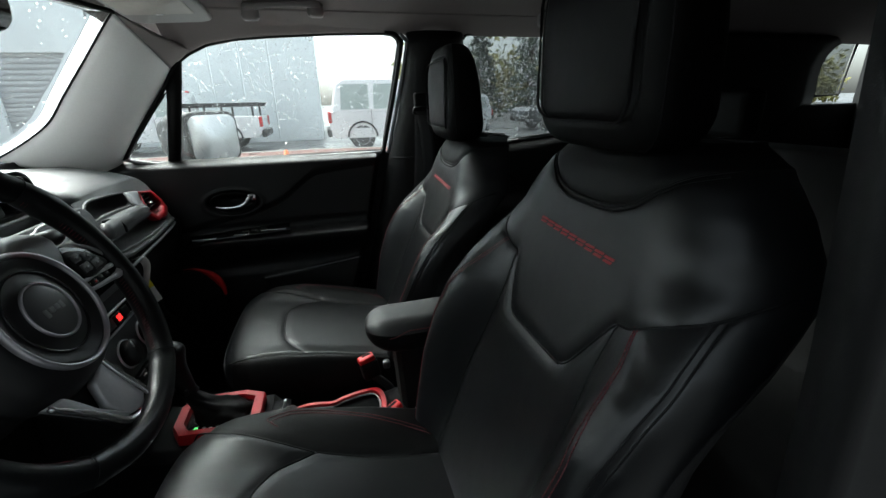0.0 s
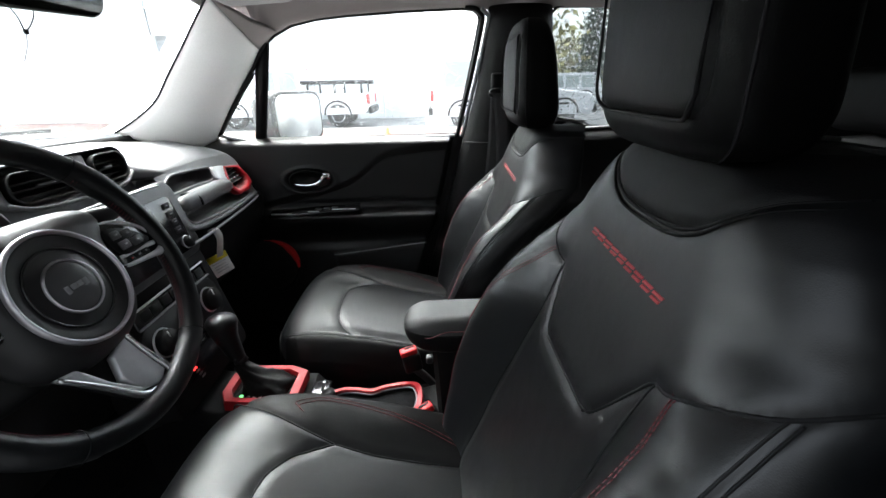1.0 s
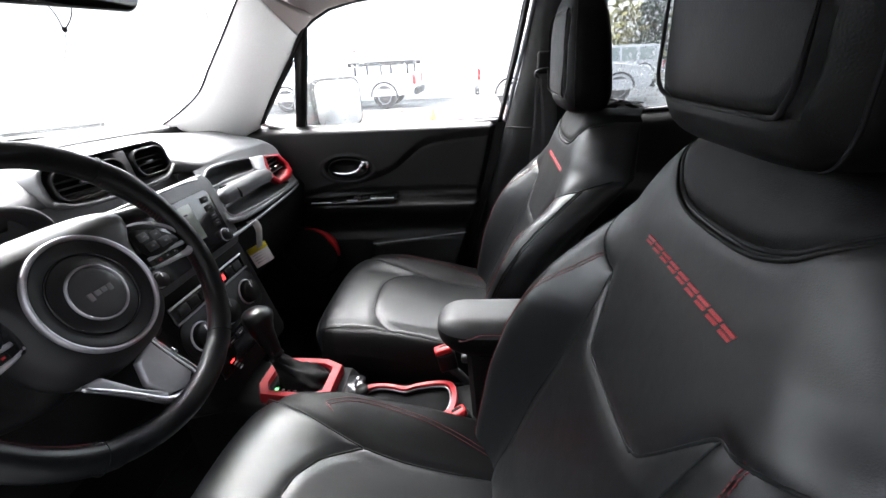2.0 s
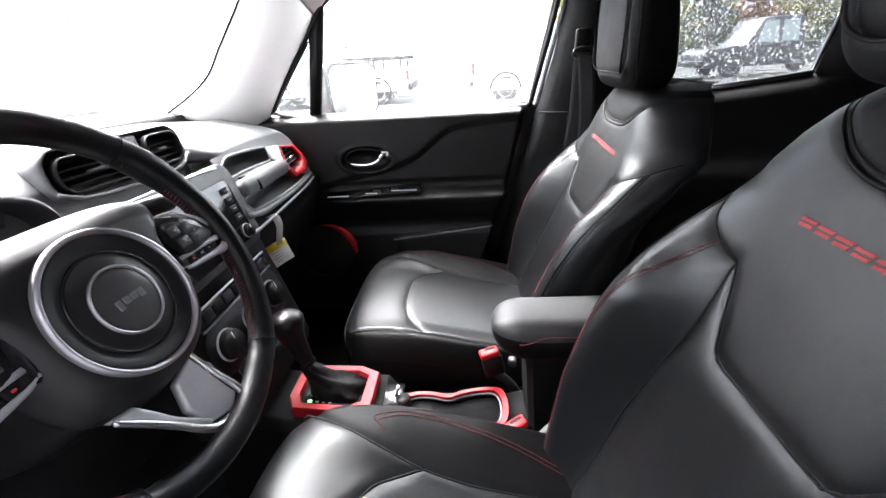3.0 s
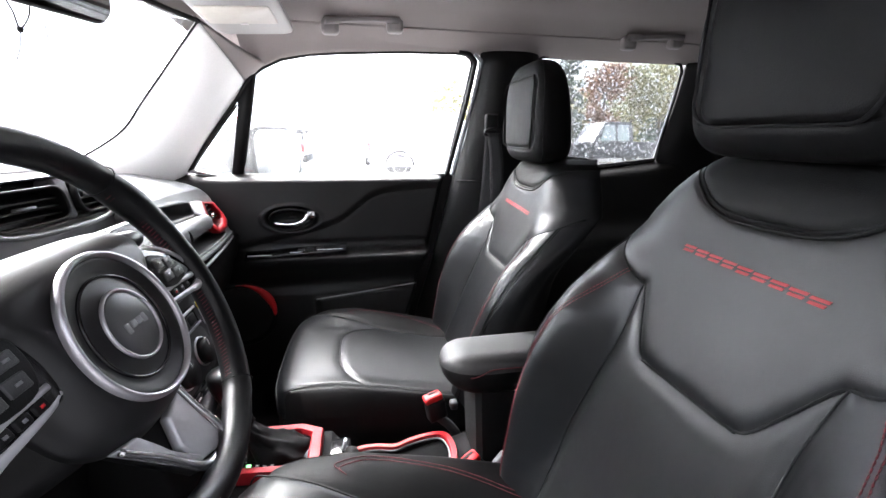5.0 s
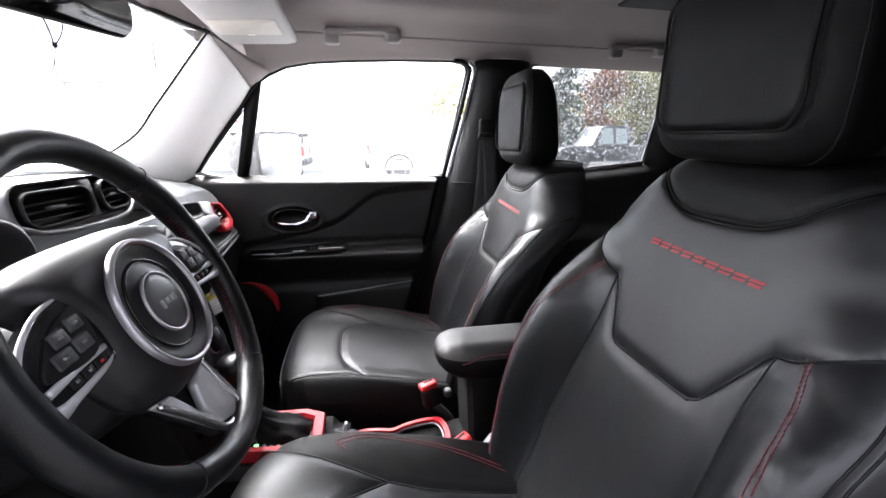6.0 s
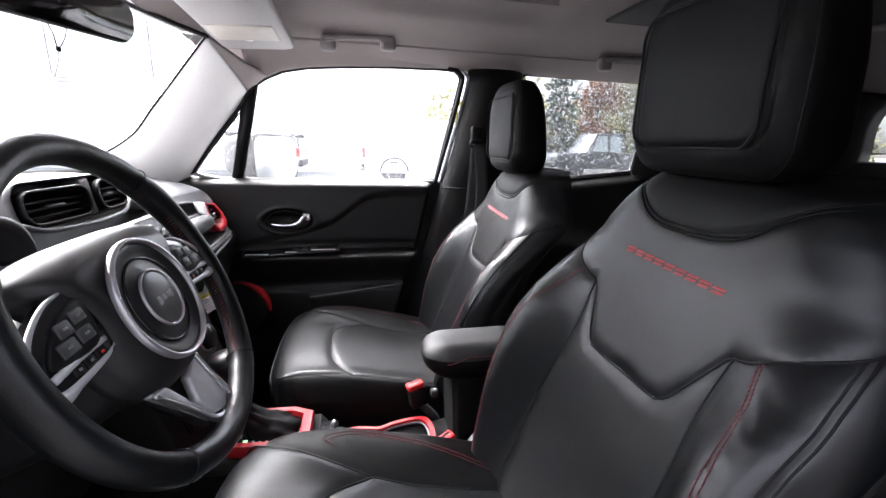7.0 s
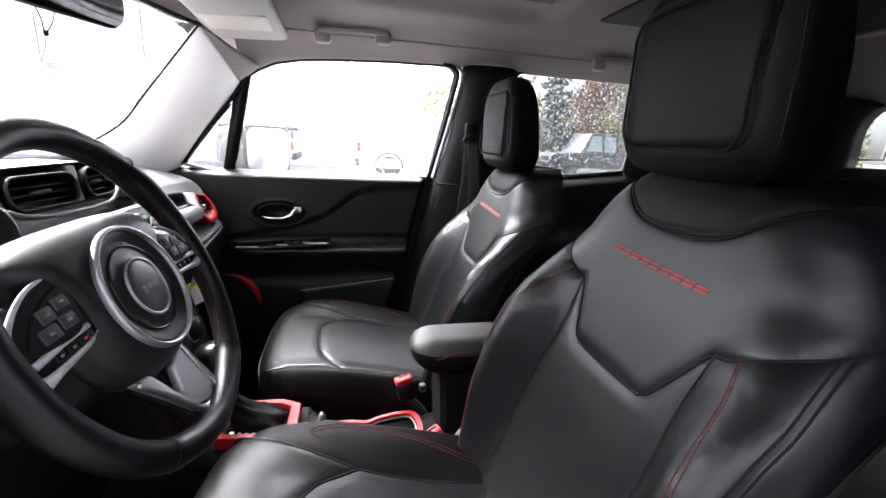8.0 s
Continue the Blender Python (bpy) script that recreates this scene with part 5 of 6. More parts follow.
# the passenger's fascia: one moulding with two open shelves and a stout grab bar between them
fy = np.linspace(0.600, 1.16, 260)[:, None]
fz = fascia_low(fy) + np.linspace(0, 1, 100)[None, :] * (fascia_top(fy) - 0.004 - fascia_low(fy))
fyy = np.repeat(fy, 100, 1)
F = np.stack([fascia_at(fyy, fz), fyy, fz], 2)
holes = [smooth_line(h, 80, True) for h in (UP_HOLE, LOW_HOLE)]
vent_o, vent_i = dense_loop(VENT_OUT, 8), dense_loop(VENT_IN, 8)
fm = (F[:-1, :-1] + F[1:, 1:]) / 2
gone = in_poly(fm[:, :, 1], fm[:, :, 2], [tuple(p) for p in shrunk(vent_o, 0.97)])
for h in holes:
    gone |= in_poly(fm[:, :, 1], fm[:, :, 2], [tuple(p) for p in h])
part("fascia", pick(F, ~gone), DASH, dash, "moulded grey passenger fascia")
for h, deep, name in ((holes[0], 0.075, "upper_shelf"), (holes[1], 0.060, "lower_shelf")):
    loops = [on_fascia(h, 0.001)] + [on_fascia(shrunk(h, k), -d) for k, d in ((0.985, 0.012), (0.96, deep * 0.7), (0.90, deep), (0.45, deep * 1.02), (0.05, deep * 1.02))]
    part(name, sheet(np.array(loops), True), DASH, dash, "open moulded shelf")
    part("shelf_edge", tube(on_fascia(h, -0.001), 0.0036, 8, True), DASH, dash)
bar_line = smooth_line([(0.618, 1.038), (0.66, 1.036), (0.72, 1.033), (0.80, 1.029), (0.86, 1.025), (0.905, 1.020), (0.94, 1.014)], 50)
part("grab_bar", tube(on_fascia(bar_line, 0.003), np.interp(np.linspace(0, 1, 50), [0, 0.06, 0.2, 0.7, 0.9, 1], [0.008, 0.019, 0.0240, 0.0215, 0.020, 0.012]), 16, False, 0.80, up=(1, 0, 0)), DASH, dash, "stout moulded grab bar")
# Dark tube puts the shade in the bar's arched groove into colour.
part("bar_groove_shade", tube([on_fascia([(y, z)], 0.0035 + 0.0195 * math.sqrt(max(0.0, 1 - ((z - 1.036) / 0.0246) ** 2)))[0] for y, z in smooth_line([(0.640, 1.0590), (0.668, 1.056), (0.684, 1.047), (0.690, 1.034), (0.688, 1.020)], 24)], 0.0030, 6), SEAM, dash)
bracket = dense_loop([(0.886, 1.079), (0.960, 1.071), (0.932, 1.046), (0.924, 1.022), (0.936, 1.006), (0.905, 1.010), (0.880, 1.036), (0.872, 1.050)], 6)
part("bar_bracket", loft([on_fascia(bracket, 0.002), on_fascia(bracket, 0.010), on_fascia(shrunk(bracket, 0.94), 0.014), on_fascia(shrunk(bracket, 0.5), 0.0145)]), BRACKET, dash, "pale silver bracket beside the vent")
low_edge = [(y, float(fascia_low(y)) + 0.001) for y in np.linspace(0.60, 1.13, 40)]
part("lip", tube(on_fascia(low_edge, -0.004), 0.0065, 10), DASH, dash, "rounded lower lip of the fascia")
part("under_strip", tube(on_fascia(smooth_line([(0.556, 0.960), (0.60, 0.955), (0.666, 0.951), (0.857, 0.941), (1.034, 0.934), (1.12, 0.934)], 50), -0.004), 0.0038, 8), GREYTRIM, dash, "thin grey strip under the fascia")
part("tweeter_grille", box((0.030, 0.12, 0.004), (-0.945, 1.030, 1.118), 0.0015, turn=Euler((-0.10, 0.10, -0.15)).to_matrix()), RUBBER, dash)
# the red-framed side vent
sv = part("side_vent", sheet(np.array([on_fascia(vent_i, 0.004), on_fascia(vent_i, -0.045), on_fascia(shrunk(vent_i, 0.05), -0.046)]), True), RUBBER, dash)
part("vent_ring", sheet(np.array([on_fascia(vent_o, -0.012), on_fascia(vent_o, 0.006), on_fascia(vent_o * 0.86 + vent_i * 0.14, 0.011), on_fascia(vent_o * 0.16 + vent_i * 0.84, 0.012), on_fascia(vent_i, 0.008), on_fascia(vent_i, -0.02)]), True), REDTRIM, sv, "metallic red vent surround")
for k in (0.2, 0.4, 0.6, 0.8):
    a, b = np.array((0.950 + 0.012 * k, 0.998 + 0.056 * k)), np.array((1.086 - 0.02 * k, 0.994 + 0.060 * k))
    rowv = np.array([[q + np.array((d, 0, -0.25 * d)) for d in (-0.004, -0.026)] for q in on_fascia([a * (1 - t) + b * t for t in np.linspace(0, 1, 5)], -0.002)])
    part("slat", slab(rowv, (0, 0, 0.003)), RUBBER, sv, smooth=False)
    part("slat_edge", tube(rowv[:, 0], 0.0014, 5), GREYTRIM, sv)
part("vent_tab", tube(on_fascia([(1.000, 1.024), (1.030, 1.022)], 0.004), 0.0055, 8, flat=0.6), CHROME_SATIN, sv)


def vent(name, m, w, h, r, depth=0.05, slats=3, border=0.004):
    """An air vent: a frame, a dark box, slats and a bright tab."""
    v_ = part(name, moved(sheet(np.array([np.column_stack([rrect(w, h, r, 6), np.full(28, z)]) for z in (0.0, -depth)] + [np.column_stack([rrect(w * 0.02, h * 0.02, r * 0.02, 6), np.full(28, -depth)])]), True), m), RUBBER, dash)
    part("vent_ring", ring(rrect(w + 2 * border, h + 2 * border, r + border, 6), rrect(w, h, r, 6), 0.010, m @ Matrix.Translation((0, 0, -0.004)), 0.004), RUBBER, v_)
    for i in range(slats):
        k = (i + 1) / (slats + 1) - 0.5
        part("slat", moved(box((w * 0.97, 0.0035, 0.022), (0, k * h, -0.016), 0.001, turn=Euler((0.35, 0, 0)).to_matrix()), m), RUBBER, v_)
    part("vent_tab", moved(box((w * 0.26, 0.005, 0.009), (0, 0, -0.004), 0.002), m), GREYTRIM, v_)
    return v_


# centre vents in their pod on the dash top
pod_sec = rrect(0.288, 0.076, 0.030, 8)
pm = basis((-0.855, 0.462, 1.147), (0.04, 1, 0.0), (-0.16, 0, 0.98))
part("vent_pod", moved(loft([np.column_stack([pod_sec * k + np.array((0, dy)), np.full(36, z)]) for k, dy, z in ((0.90, 0, -0.032), (0.94, 0, 0.003), (0.97, 0, 0.006), (1.0, 0, 0.0), (1.0, 0.0, -0.02), (0.97, 0.002, -0.07), (0.9, -0.004, -0.12))]), pm), DASH, dash, "raised centre vent pod")
part("pod_back", moved(prism(pod_sec * 0.91, 0.004, Matrix.Translation((0, 0, -0.031))), pm), SEAM, dash)
vent("centre_vent", basis((-0.8475, 0.402, 1.145), (0.10, 1, 0.0), (-0.16, 0, 0.98)), 0.132, 0.047, 0.018)
vent("centre_vent", basis((-0.8435, 0.546, 1.147), (-0.02, 1, 0.0), (-0.16, 0, 0.98)), 0.086, 0.049, 0.020)
part("pod_post", moved(box((0.030, 0.068, 0.030), (0.024, 0.0, -0.008), 0.006), pm), DASH, dash)
part("pod_lip", tube(smooth_line([(-0.848, 0.32, 1.124), (-0.838, 0.36, 1.110), (-0.832, 0.46, 1.104), (-0.832, 0.56, 1.107), (-0.84, 0.605, 1.125)], 30), 0.0040, 8), DASH, dash)
# instrument hood
rows_ = []
for t in np.linspace(0, 1, 12):
    x = -0.98 + 0.21 * t
    w, h = np.interp(t, [0, 0.6, 1], [0.19, 0.19, 0.185]), np.interp(t, [0, 0.4, 1], [0.05, 0.075, 0.085])
    rows_.append([(x - 0.035 * abs(math.cos(a)) * t, 0.09 + w * math.copysign(abs(math.cos(a)) ** 0.75, math.cos(a)), 1.085 + h * math.sin(a) ** 0.8) for a in np.linspace(0, np.pi, 40)])
part("instrument_hood", slab(np.array(rows_), (0, 0, -0.008)), DASH, dash, "curved hood over the instruments")
part("instrument_face", slab(np.array([[(-0.90, y, z) for z in (0.99, 1.15)] for y in (-0.06, 0.09, 0.25)]), (-0.01, 0, 0)), GLOSS, dash)
part("hood_fill", loft([[(-0.98, y, 1.155), (-0.88, y, 1.14), (-0.855, y, 1.09), (-0.85, y, 1.02), (-0.95, y, 1.0)] for y in (0.26, 0.28, 0.33, 0.60, 0.62)]), DASH, dash)

# centre stack: a leaning face with screen, dials and switches
stack = thing("centre_stack", (-0.78, CY, 0.80), "centre stack with a display, knobs and climate dials", "centre stack")
sk = basis((-0.766, 0.452, 1.036), (0, 1, 0), (-0.26, 0, 0.97))
sput = lambda geo: moved(geo, sk)
part("stack_body", moved(loft([np.column_stack([rrect(w + 0.020, 0.43, 0.02, 4) + np.array((0.004, -0.155)), np.full(20, z)]) for w, z in ((0.285, 0.0), (0.295, -0.006), (0.30, -0.10))]), sk), DASH_LOW, stack)
part("upper_bezel", sput(prism(rrect(0.316, 0.176, 0.030, 6) + np.array((0.008, -0.020)), 0.010, Matrix.Translation((0, 0, -0.002)), 0.004)), BEZEL, stack, "grey upper bezel")
part("bezel_scroll", sput(tube(np.column_stack([smooth_line([(-0.13, 0.052), (-0.07, 0.056), (-0.02, 0.058), (0.0, 0.0635), (0.08, 0.0635), (0.125, 0.060)], 50), np.full(50, 0.009)]), 0.0022, 6)), SATIN, stack)
part("display_frame", sput(prism(rrect(0.262, 0.128, 0.018, 5) + np.array((0.002, -0.028)), 0.006, Matrix.Translation((0, 0, 0.007)), 0.002)), GLOSS, stack)
part("display", sput(box((0.122, 0.078, 0.002), (-0.006, -0.016, 0.0140), 0.0008)), SCREEN, stack, "grey-green display panel")
for i in range(3):
    part("display_line", sput(box((0.09 - 0.02 * i, 0.004, 0.0006), (-0.010 - 0.008 * i, 0.004 - 0.02 * i, 0.0153), 0)), DASH_LOW, stack)
for sg in (-1, 1):
    for i in range(4):
        part("side_button", sput(box((0.020, 0.013, 0.004), (sg * 0.088 + (0.018 if sg > 0 else -0.022), 0.016 - 0.019 * i, 0.014), 0.0015)), RUBBER, stack)
        part("button_mark", sput(box((0.009, 0.002, 0.0006), (sg * 0.088 + (0.018 if sg > 0 else -0.022), 0.016 - 0.019 * i, 0.0163), 0)), GREYTRIM, stack)


def knob(x, y, r, h, owner, base=0.009):
    k_ = part("knob", sput(loft([[(x + rr * math.cos(a), y + rr * math.sin(a), z) for a in np.linspace(0, 2 * np.pi, 36, endpoint=False)] for rr, z in ((r, base), (r * 0.97, base + h * 0.8), (r * 0.9, base + h))])), RUBBER, owner, "round black knob")
    part("knob_ring", sput(moved(disc_ring(r * 1.0, r * 1.14, base + 0.001, 0.003, 36), Matrix.Translation((x, y, 0)))), SATIN, owner)
    part("knob_mark", sput(box((0.002, r * 0.5, 0.001), (x, y + r * 0.6, base + h + 0.0004), 0)), WHITEMARK, owner)


for x in (-0.108, 0.112):
    knob(x, -0.074, 0.014, 0.013, stack, 0.011)
part("middle_strip", sput(box((0.25, 0.040, 0.010), (0, -0.148, 0.004), 0.004)), GLOSS, stack, "gloss black switch strip")
part("strip_edge", sput(box((0.25, 0.004, 0.004), (0, -0.131, 0.010), 0.001)), SATIN, stack)
part("strip_edge", sput(box((0.25, 0.004, 0.004), (0, -0.165, 0.010), 0.001)), GREYTRIM, stack)
for i in range(7):
    part("switch", sput(box((0.026, 0.020, 0.004), (-0.096 + 0.032 * i, -0.148, 0.0105), 0.0015)), RUBBER, stack)
part("hazard_lamp", sput(box((0.014, 0.012, 0.002), (0.032, -0.148, 0.0135), 0.0008)), REDLED, stack, "red lit hazard switch")
part("climate_panel", sput(prism(rrect(0.27, 0.094, 0.03, 6) + np.array((0, -0.216)), 0.006, Matrix.Translation((0, 0, 0.0)))), RUBBER, stack, "black climate panel")
for x in (-0.088, 0.0, 0.088):
    knob(x, -0.216, 0.027, 0.018, stack, 0.005)
part("lower_panel", sput(box((0.20, 0.070, 0.008), (0, -0.290, 0.002), 0.003)), GLOSS, stack)
for i in range(5):
    part("switch", sput(box((0.028, 0.013, 0.004), (-0.07 + 0.035 * i, -0.272, 0.0075), 0.0015)), RUBBER, stack)
    part("switch_mark", sput(box((0.012, 0.002, 0.001), (-0.07 + 0.035 * i, -0.272, 0.0100), 0)), WHITEMARK, stack)
for i in range(4):
    part("lower_mark", sput(box((0.012, 0.0035, 0.001), (-0.06 + 0.004 * i, -0.305 - 0.009 * i, 0.0068), 0)), GREYTRIM if i else REDLED, stack)

# ---- console ----
KY = 0.430
console = thing("centre_console", (-0.40, KY, FLOOR_Z), "black centre console with metallic red trims", "console")
secs = []
for x, zt, w in ((-0.80, 0.72, 0.085), (-0.70, 0.66, 0.082), (-0.645, 0.648, 0.082), (-0.46, 0.640, 0.080), (-0.44, 0.612, 0.080), (-0.43, 0.590, 0.078), (-0.20, 0.590, 0.076), (-0.16, 0.600, 0.076), (0.20, 0.60, 0.078), (0.25, 0.58, 0.07)):
    secs.append([(x, KY + a, b) for a, b in ((w, FLOOR_Z), (w, zt - 0.02), (w - 0.012, zt - 0.003), (w - 0.02, zt), (-w + 0.02, zt), (-w + 0.012, zt - 0.003), (-w, zt - 0.02), (-w, FLOOR_Z))])
part("console_body", loft(secs), MATTE, console, smooth="angle")
# shifter surround: an eight-sided red frame
oct_o = [(-0.088, 0.030), (-0.070, 0.062), (0.040, 0.066), (0.082, 0.048), (0.082, -0.048), (0.040, -0.066), (-0.070, -0.062), (-0.088, -0.030)]
oct_i = [(-0.066, 0.024), (-0.054, 0.046), (0.036, 0.048), (0.058, 0.036), (0.058, -0.036), (0.036, -0.048), (-0.054, -0.046), (-0.066, -0.024)]


def dense(poly, n=6):
    p = np.array(poly)
    return np.concatenate([[p[i] * (1 - k / n) + p[(i + 1) % len(p)] * k / n for k in range(n)] for i in range(len(p))])


bm_ = basis((-0.557, KY, 0.645), (1, 0, -0.06), (0, 1, 0))
part("shifter_surround", ring(dense(oct_o), dense(oct_i), 0.024, bm_, 0.006), REDTRIM, console, "metallic red shifter surround", smooth="angle")
part("shifter_plate", moved(box((0.125, 0.094, 0.006), (-0.004, 0, 0.010), 0.002), bm_), GLOSS, console)
part("gear_lamp", moved(box((0.008, 0.007, 0.002), (-0.045, -0.034, 0.0145), 0.0008), bm_), GREENLED, console, "lit green gear mark")
for i in range(3):
    part("gear_mark", moved(box((0.006, 0.005, 0.001), (-0.030 + 0.013 * i, -0.034, 0.0138), 0), bm_), WHITEMARK, console)
for i in range(2):
    part("gear_mark", moved(box((0.003, 0.006, 0.001), (-0.018 + 0.016 * i, -0.026, 0.0138), 0), bm_), WHITEMARK, console)
lever = thing("gear_lever", (-0.56, KY, 0.66), "black gear lever with leather boot and rounded knob", "gear lever")
boot = []
for i, (cx, cz, a, b) in enumerate(((-0.553, 0.654, 0.054, 0.041), (-0.554, 0.662, 0.053, 0.040), (-0.558, 0.667, 0.049, 0.036), (-0.563, 0.676, 0.045, 0.033), (-0.568, 0.680, 0.040, 0.028), (-0.577, 0.689, 0.034, 0.025), (-0.585, 0.693, 0.028, 0.021), (-0.595, 0.704, 0.022, 0.018), (-0.603, 0.712, 0.017, 0.0155), (-0.608, 0.722, 0.015, 0.0145))):
    boot.append([(cx + a * math.copysign(abs(math.cos(t)) ** 0.75, math.cos(t)) * (1 + 0.07 * math.sin(6 * t + i * 0.5)), KY + 0.006 + b * math.copysign(abs(math.sin(t)) ** 0.75, math.sin(t)) * (1 + 0.07 * math.cos(7 * t + i * 0.4)), cz + 0.003 * math.sin(5 * t + i)) for t in np.linspace(0, 2 * np.pi, 56, endpoint=False)])
part("boot", loft(boot), LEATHER2, lever, "creased leather boot")
part("collar", tube([(-0.607, KY + 0.012, 0.718), (-0.613, KY + 0.013, 0.728)], [0.016, 0.0155], 18), RUBBER, lever)
part("stem", tube([(-0.610, KY + 0.013, 0.724), (-0.628, KY + 0.016, 0.765)], [0.0125, 0.012], 16), GLOSS, lever)
kz = np.linspace(0, 1, 30)
kr = np.interp(kz, [0, 0.2, 0.4, 0.6, 0.75, 0.85, 0.92, 0.97, 1.0], [0.0165, 0.0185, 0.0225, 0.0285, 0.0325, 0.0325, 0.0275, 0.0185, 0.003])
part("knob", tube(smooth_line([(-0.613, KY + 0.013, 0.724), (-0.622, KY + 0.015, 0.755), (-0.632, KY + 0.018, 0.785), (-0.637, KY + 0.022, 0.812), (-0.638, KY + 0.025, 0.838)], 30), kr, 24), KNOB, lever, "satin black knob")
part("release_button", box((0.008, 0.012, 0.014), (-0.612, KY - 0.002, 0.732), 0.003), RUBBER, lever)
# switch patch behind the shifter
part("switch_patch", box((0.05, 0.085, 0.012), (-0.445, KY, 0.632), 0.004), GLOSS, console)
part("chrome_tab", box((0.006, 0.010, 0.026), (-0.432, KY + 0.008, 0.648), 0.0015, turn=Euler((0, 0.3, 0)).to_matrix()), SATIN, console)
part("rotary_switch", tube([(-0.418, KY - 0.005, 0.628), (-0.418, KY - 0.005, 0.642)], [0.015, 0.014], 24), RUBBER, console)
# cup holders with a waisted red rim
cup_o = smooth_line([(-0.115, 0.040), (-0.085, 0.052), (-0.05, 0.050), (-0.012, 0.040), (0.02, 0.050), (0.07, 0.056), (0.105, 0.046), (0.115, 0.0), (0.105, -0.046), (0.07, -0.056), (0.02, -0.050), (-0.012, -0.040), (-0.05, -0.050), (-0.085, -0.052), (-0.115, -0.040), (-0.122, 0.0)], 80, True)
cup_i = smooth_line([(-0.102, 0.030), (-0.080, 0.040), (-0.05, 0.038), (-0.012, 0.028), (0.02, 0.038), (0.066, 0.044), (0.092, 0.036), (0.101, 0.0), (0.092, -0.036), (0.066, -0.044), (0.02, -0.038), (-0.012, -0.028), (-0.05, -0.038), (-0.080, -0.040), (-0.102, -0.030), (-0.108, 0.0)], 80, True)
km = basis((-0.315, KY, 0.586), (1, 0, 0.06), (0, 1, 0))
part("cup_holder_rim", ring(cup_o, cup_i, 0.024, km, 0.006), REDTRIM, console, "metallic red cup holder rim", smooth="angle")
part("cup_holder_lining", moved(sheet(np.array([np.column_stack([cup_i * k, np.full(80, z)]) for k, z in ((1.0, 0.018), (0.97, -0.02), (0.93, 0.006), (0.92, 0.005))]), True), km), MATTE, console)
part("cup_holder_inner", moved(tube(np.column_stack([cup_i * 0.98, np.full(80, 0.016)]), 0.0022, 6, True), km), GREYTRIM, console)
# Shallow black plate stands in for the shade down in the cups.
part("cup_holder_shade_plate", moved(prism(cup_i * 0.985, 0.004, Matrix.Translation((0, 0, 0.003))), km), CARPET, console)
# armrest
armrest = thing("armrest", (-0.06, 0.44, 0.55), "black leather centre armrest with red stitching", "armrest")
AX = -0.236 + 0.36 * np.linspace(0.004, 1, 44) ** 1.9


def arm_sec(x):
    """Half width, top and bottom of the padded lid at x, round at its nose."""
    plan = (1 - (1 - min((x + 0.236) / 0.075, 1)) ** 2.4) ** (1 / 2.4)
    up = (1 - (1 - min((x + 0.236) / 0.060, 1)) ** 2.2) ** (1 / 2.2)
    under = math.sqrt(1 - (1 - min((x + 0.236) / 0.095, 1)) ** 2)
    return 0.068 * plan, 0.806 + 0.034 * up + 0.01 * (x + 0.236), 0.806 - 0.048 * under


V = []
for x in AX:
    hw, top, bot = arm_sec(x)
    sec = rrect(2 * hw, top - bot, 0.46 * min(2 * hw, top - bot), 9)
    V.append([(x, 0.44 + a, (top + bot) / 2 + b + 0.004 * (1 - (a / 0.068) ** 2)) for a, b in sec])
lv, lf = loft(V)
per = len(V[0])
shoulder = {j for j in range(per) if V[30][j][2] + V[30][(j + 1) % per][2] < 2 * 0.816}
low_ = [q for q in lf if len(q) < 5 and (min(i % per for i in q) if max(i % per for i in q) - min(i % per for i in q) == 1 else per - 1) in shoulder]
high_ = [q for q in lf if q not in low_]
lid = part("lid", (lv, high_), ARMHIDE, armrest, "padded leather lid")
# Same leather as the lid; the darker material puts in its shade.
part("lid_side_shade", (lv, low_), LEATHER2, lid, "leather side below the seam, its shade put into darker leather")
arm_line = []
for x in np.linspace(-0.19, 0.10, 40):
    hw, top, bot = arm_sec(x)
    r = 0.46 * min(2 * hw, top - bot)
    z = 0.812 + 0.012 * sstep((x + 0.19) / 0.05)
    arm_line.append((x, 0.44 - hw + r - math.sqrt(max(0, r * r - max(0, z - 0.0015 - (top - r)) ** 2)) - 0.0004, z))
part("stitching", tube(arm_line, 0.0011, 5), RED_THREAD, lid, "red stitched seam")
part("bin", loft([[(x + d, 0.44 + a, b) for a, b, d in ((w, 0.40, 0.02), (w + 0.004, 0.775, 0.0), (-w - 0.004, 0.775, 0.0), (-w, 0.40, 0.02))] for x, w in ((-0.176, 0.044), (-0.166, 0.056), (-0.15, 0.060), (0.12, 0.062), (0.13, 0.05))]), MATTE, armrest, smooth="angle")


def buckle(a, b, foot, label):
    """A red-topped belt buckle on its stalk, from its top's two ends."""
    a, b = Vector(a), Vector(b)
    ob = thing("seat_belt_buckle", foot, label, "seat belt buckle", "belt buckles")
    d = (b - a).normalized()
    m = basis((a + b) / 2, d, (0, 1, 0))
    part("buckle_top", moved(box((0.042, 0.025, 0.015), (0, 0, -0.004), 0.004), m), REDPLASTIC, ob, "red press button")
    part("slot", moved(box((0.024, 0.007, 0.002), (0.004, 0.004, 0.0033), 0.0005), m), SEAM, ob)
    part("buckle_body", moved(box((0.045, 0.029, 0.05), (0.003, 0, -0.036), 0.006), m), RUBBER, ob)
    part("stalk", tube(smooth_line([(a + b) / 2 + Vector((0.01, 0, -0.05)), ((a + b) / 2 + Vector(foot)) / 2 + Vector((0.02, 0, -0.01)), Vector(foot)], 14), 0.011, 8), WEBBING, ob)
    return ob


near_buckle = buckle((-0.262, 0.515, 0.676), (-0.215, 0.528, 0.684), (-0.16, 0.535, 0.47), "red-topped belt buckle beside the passenger seat")
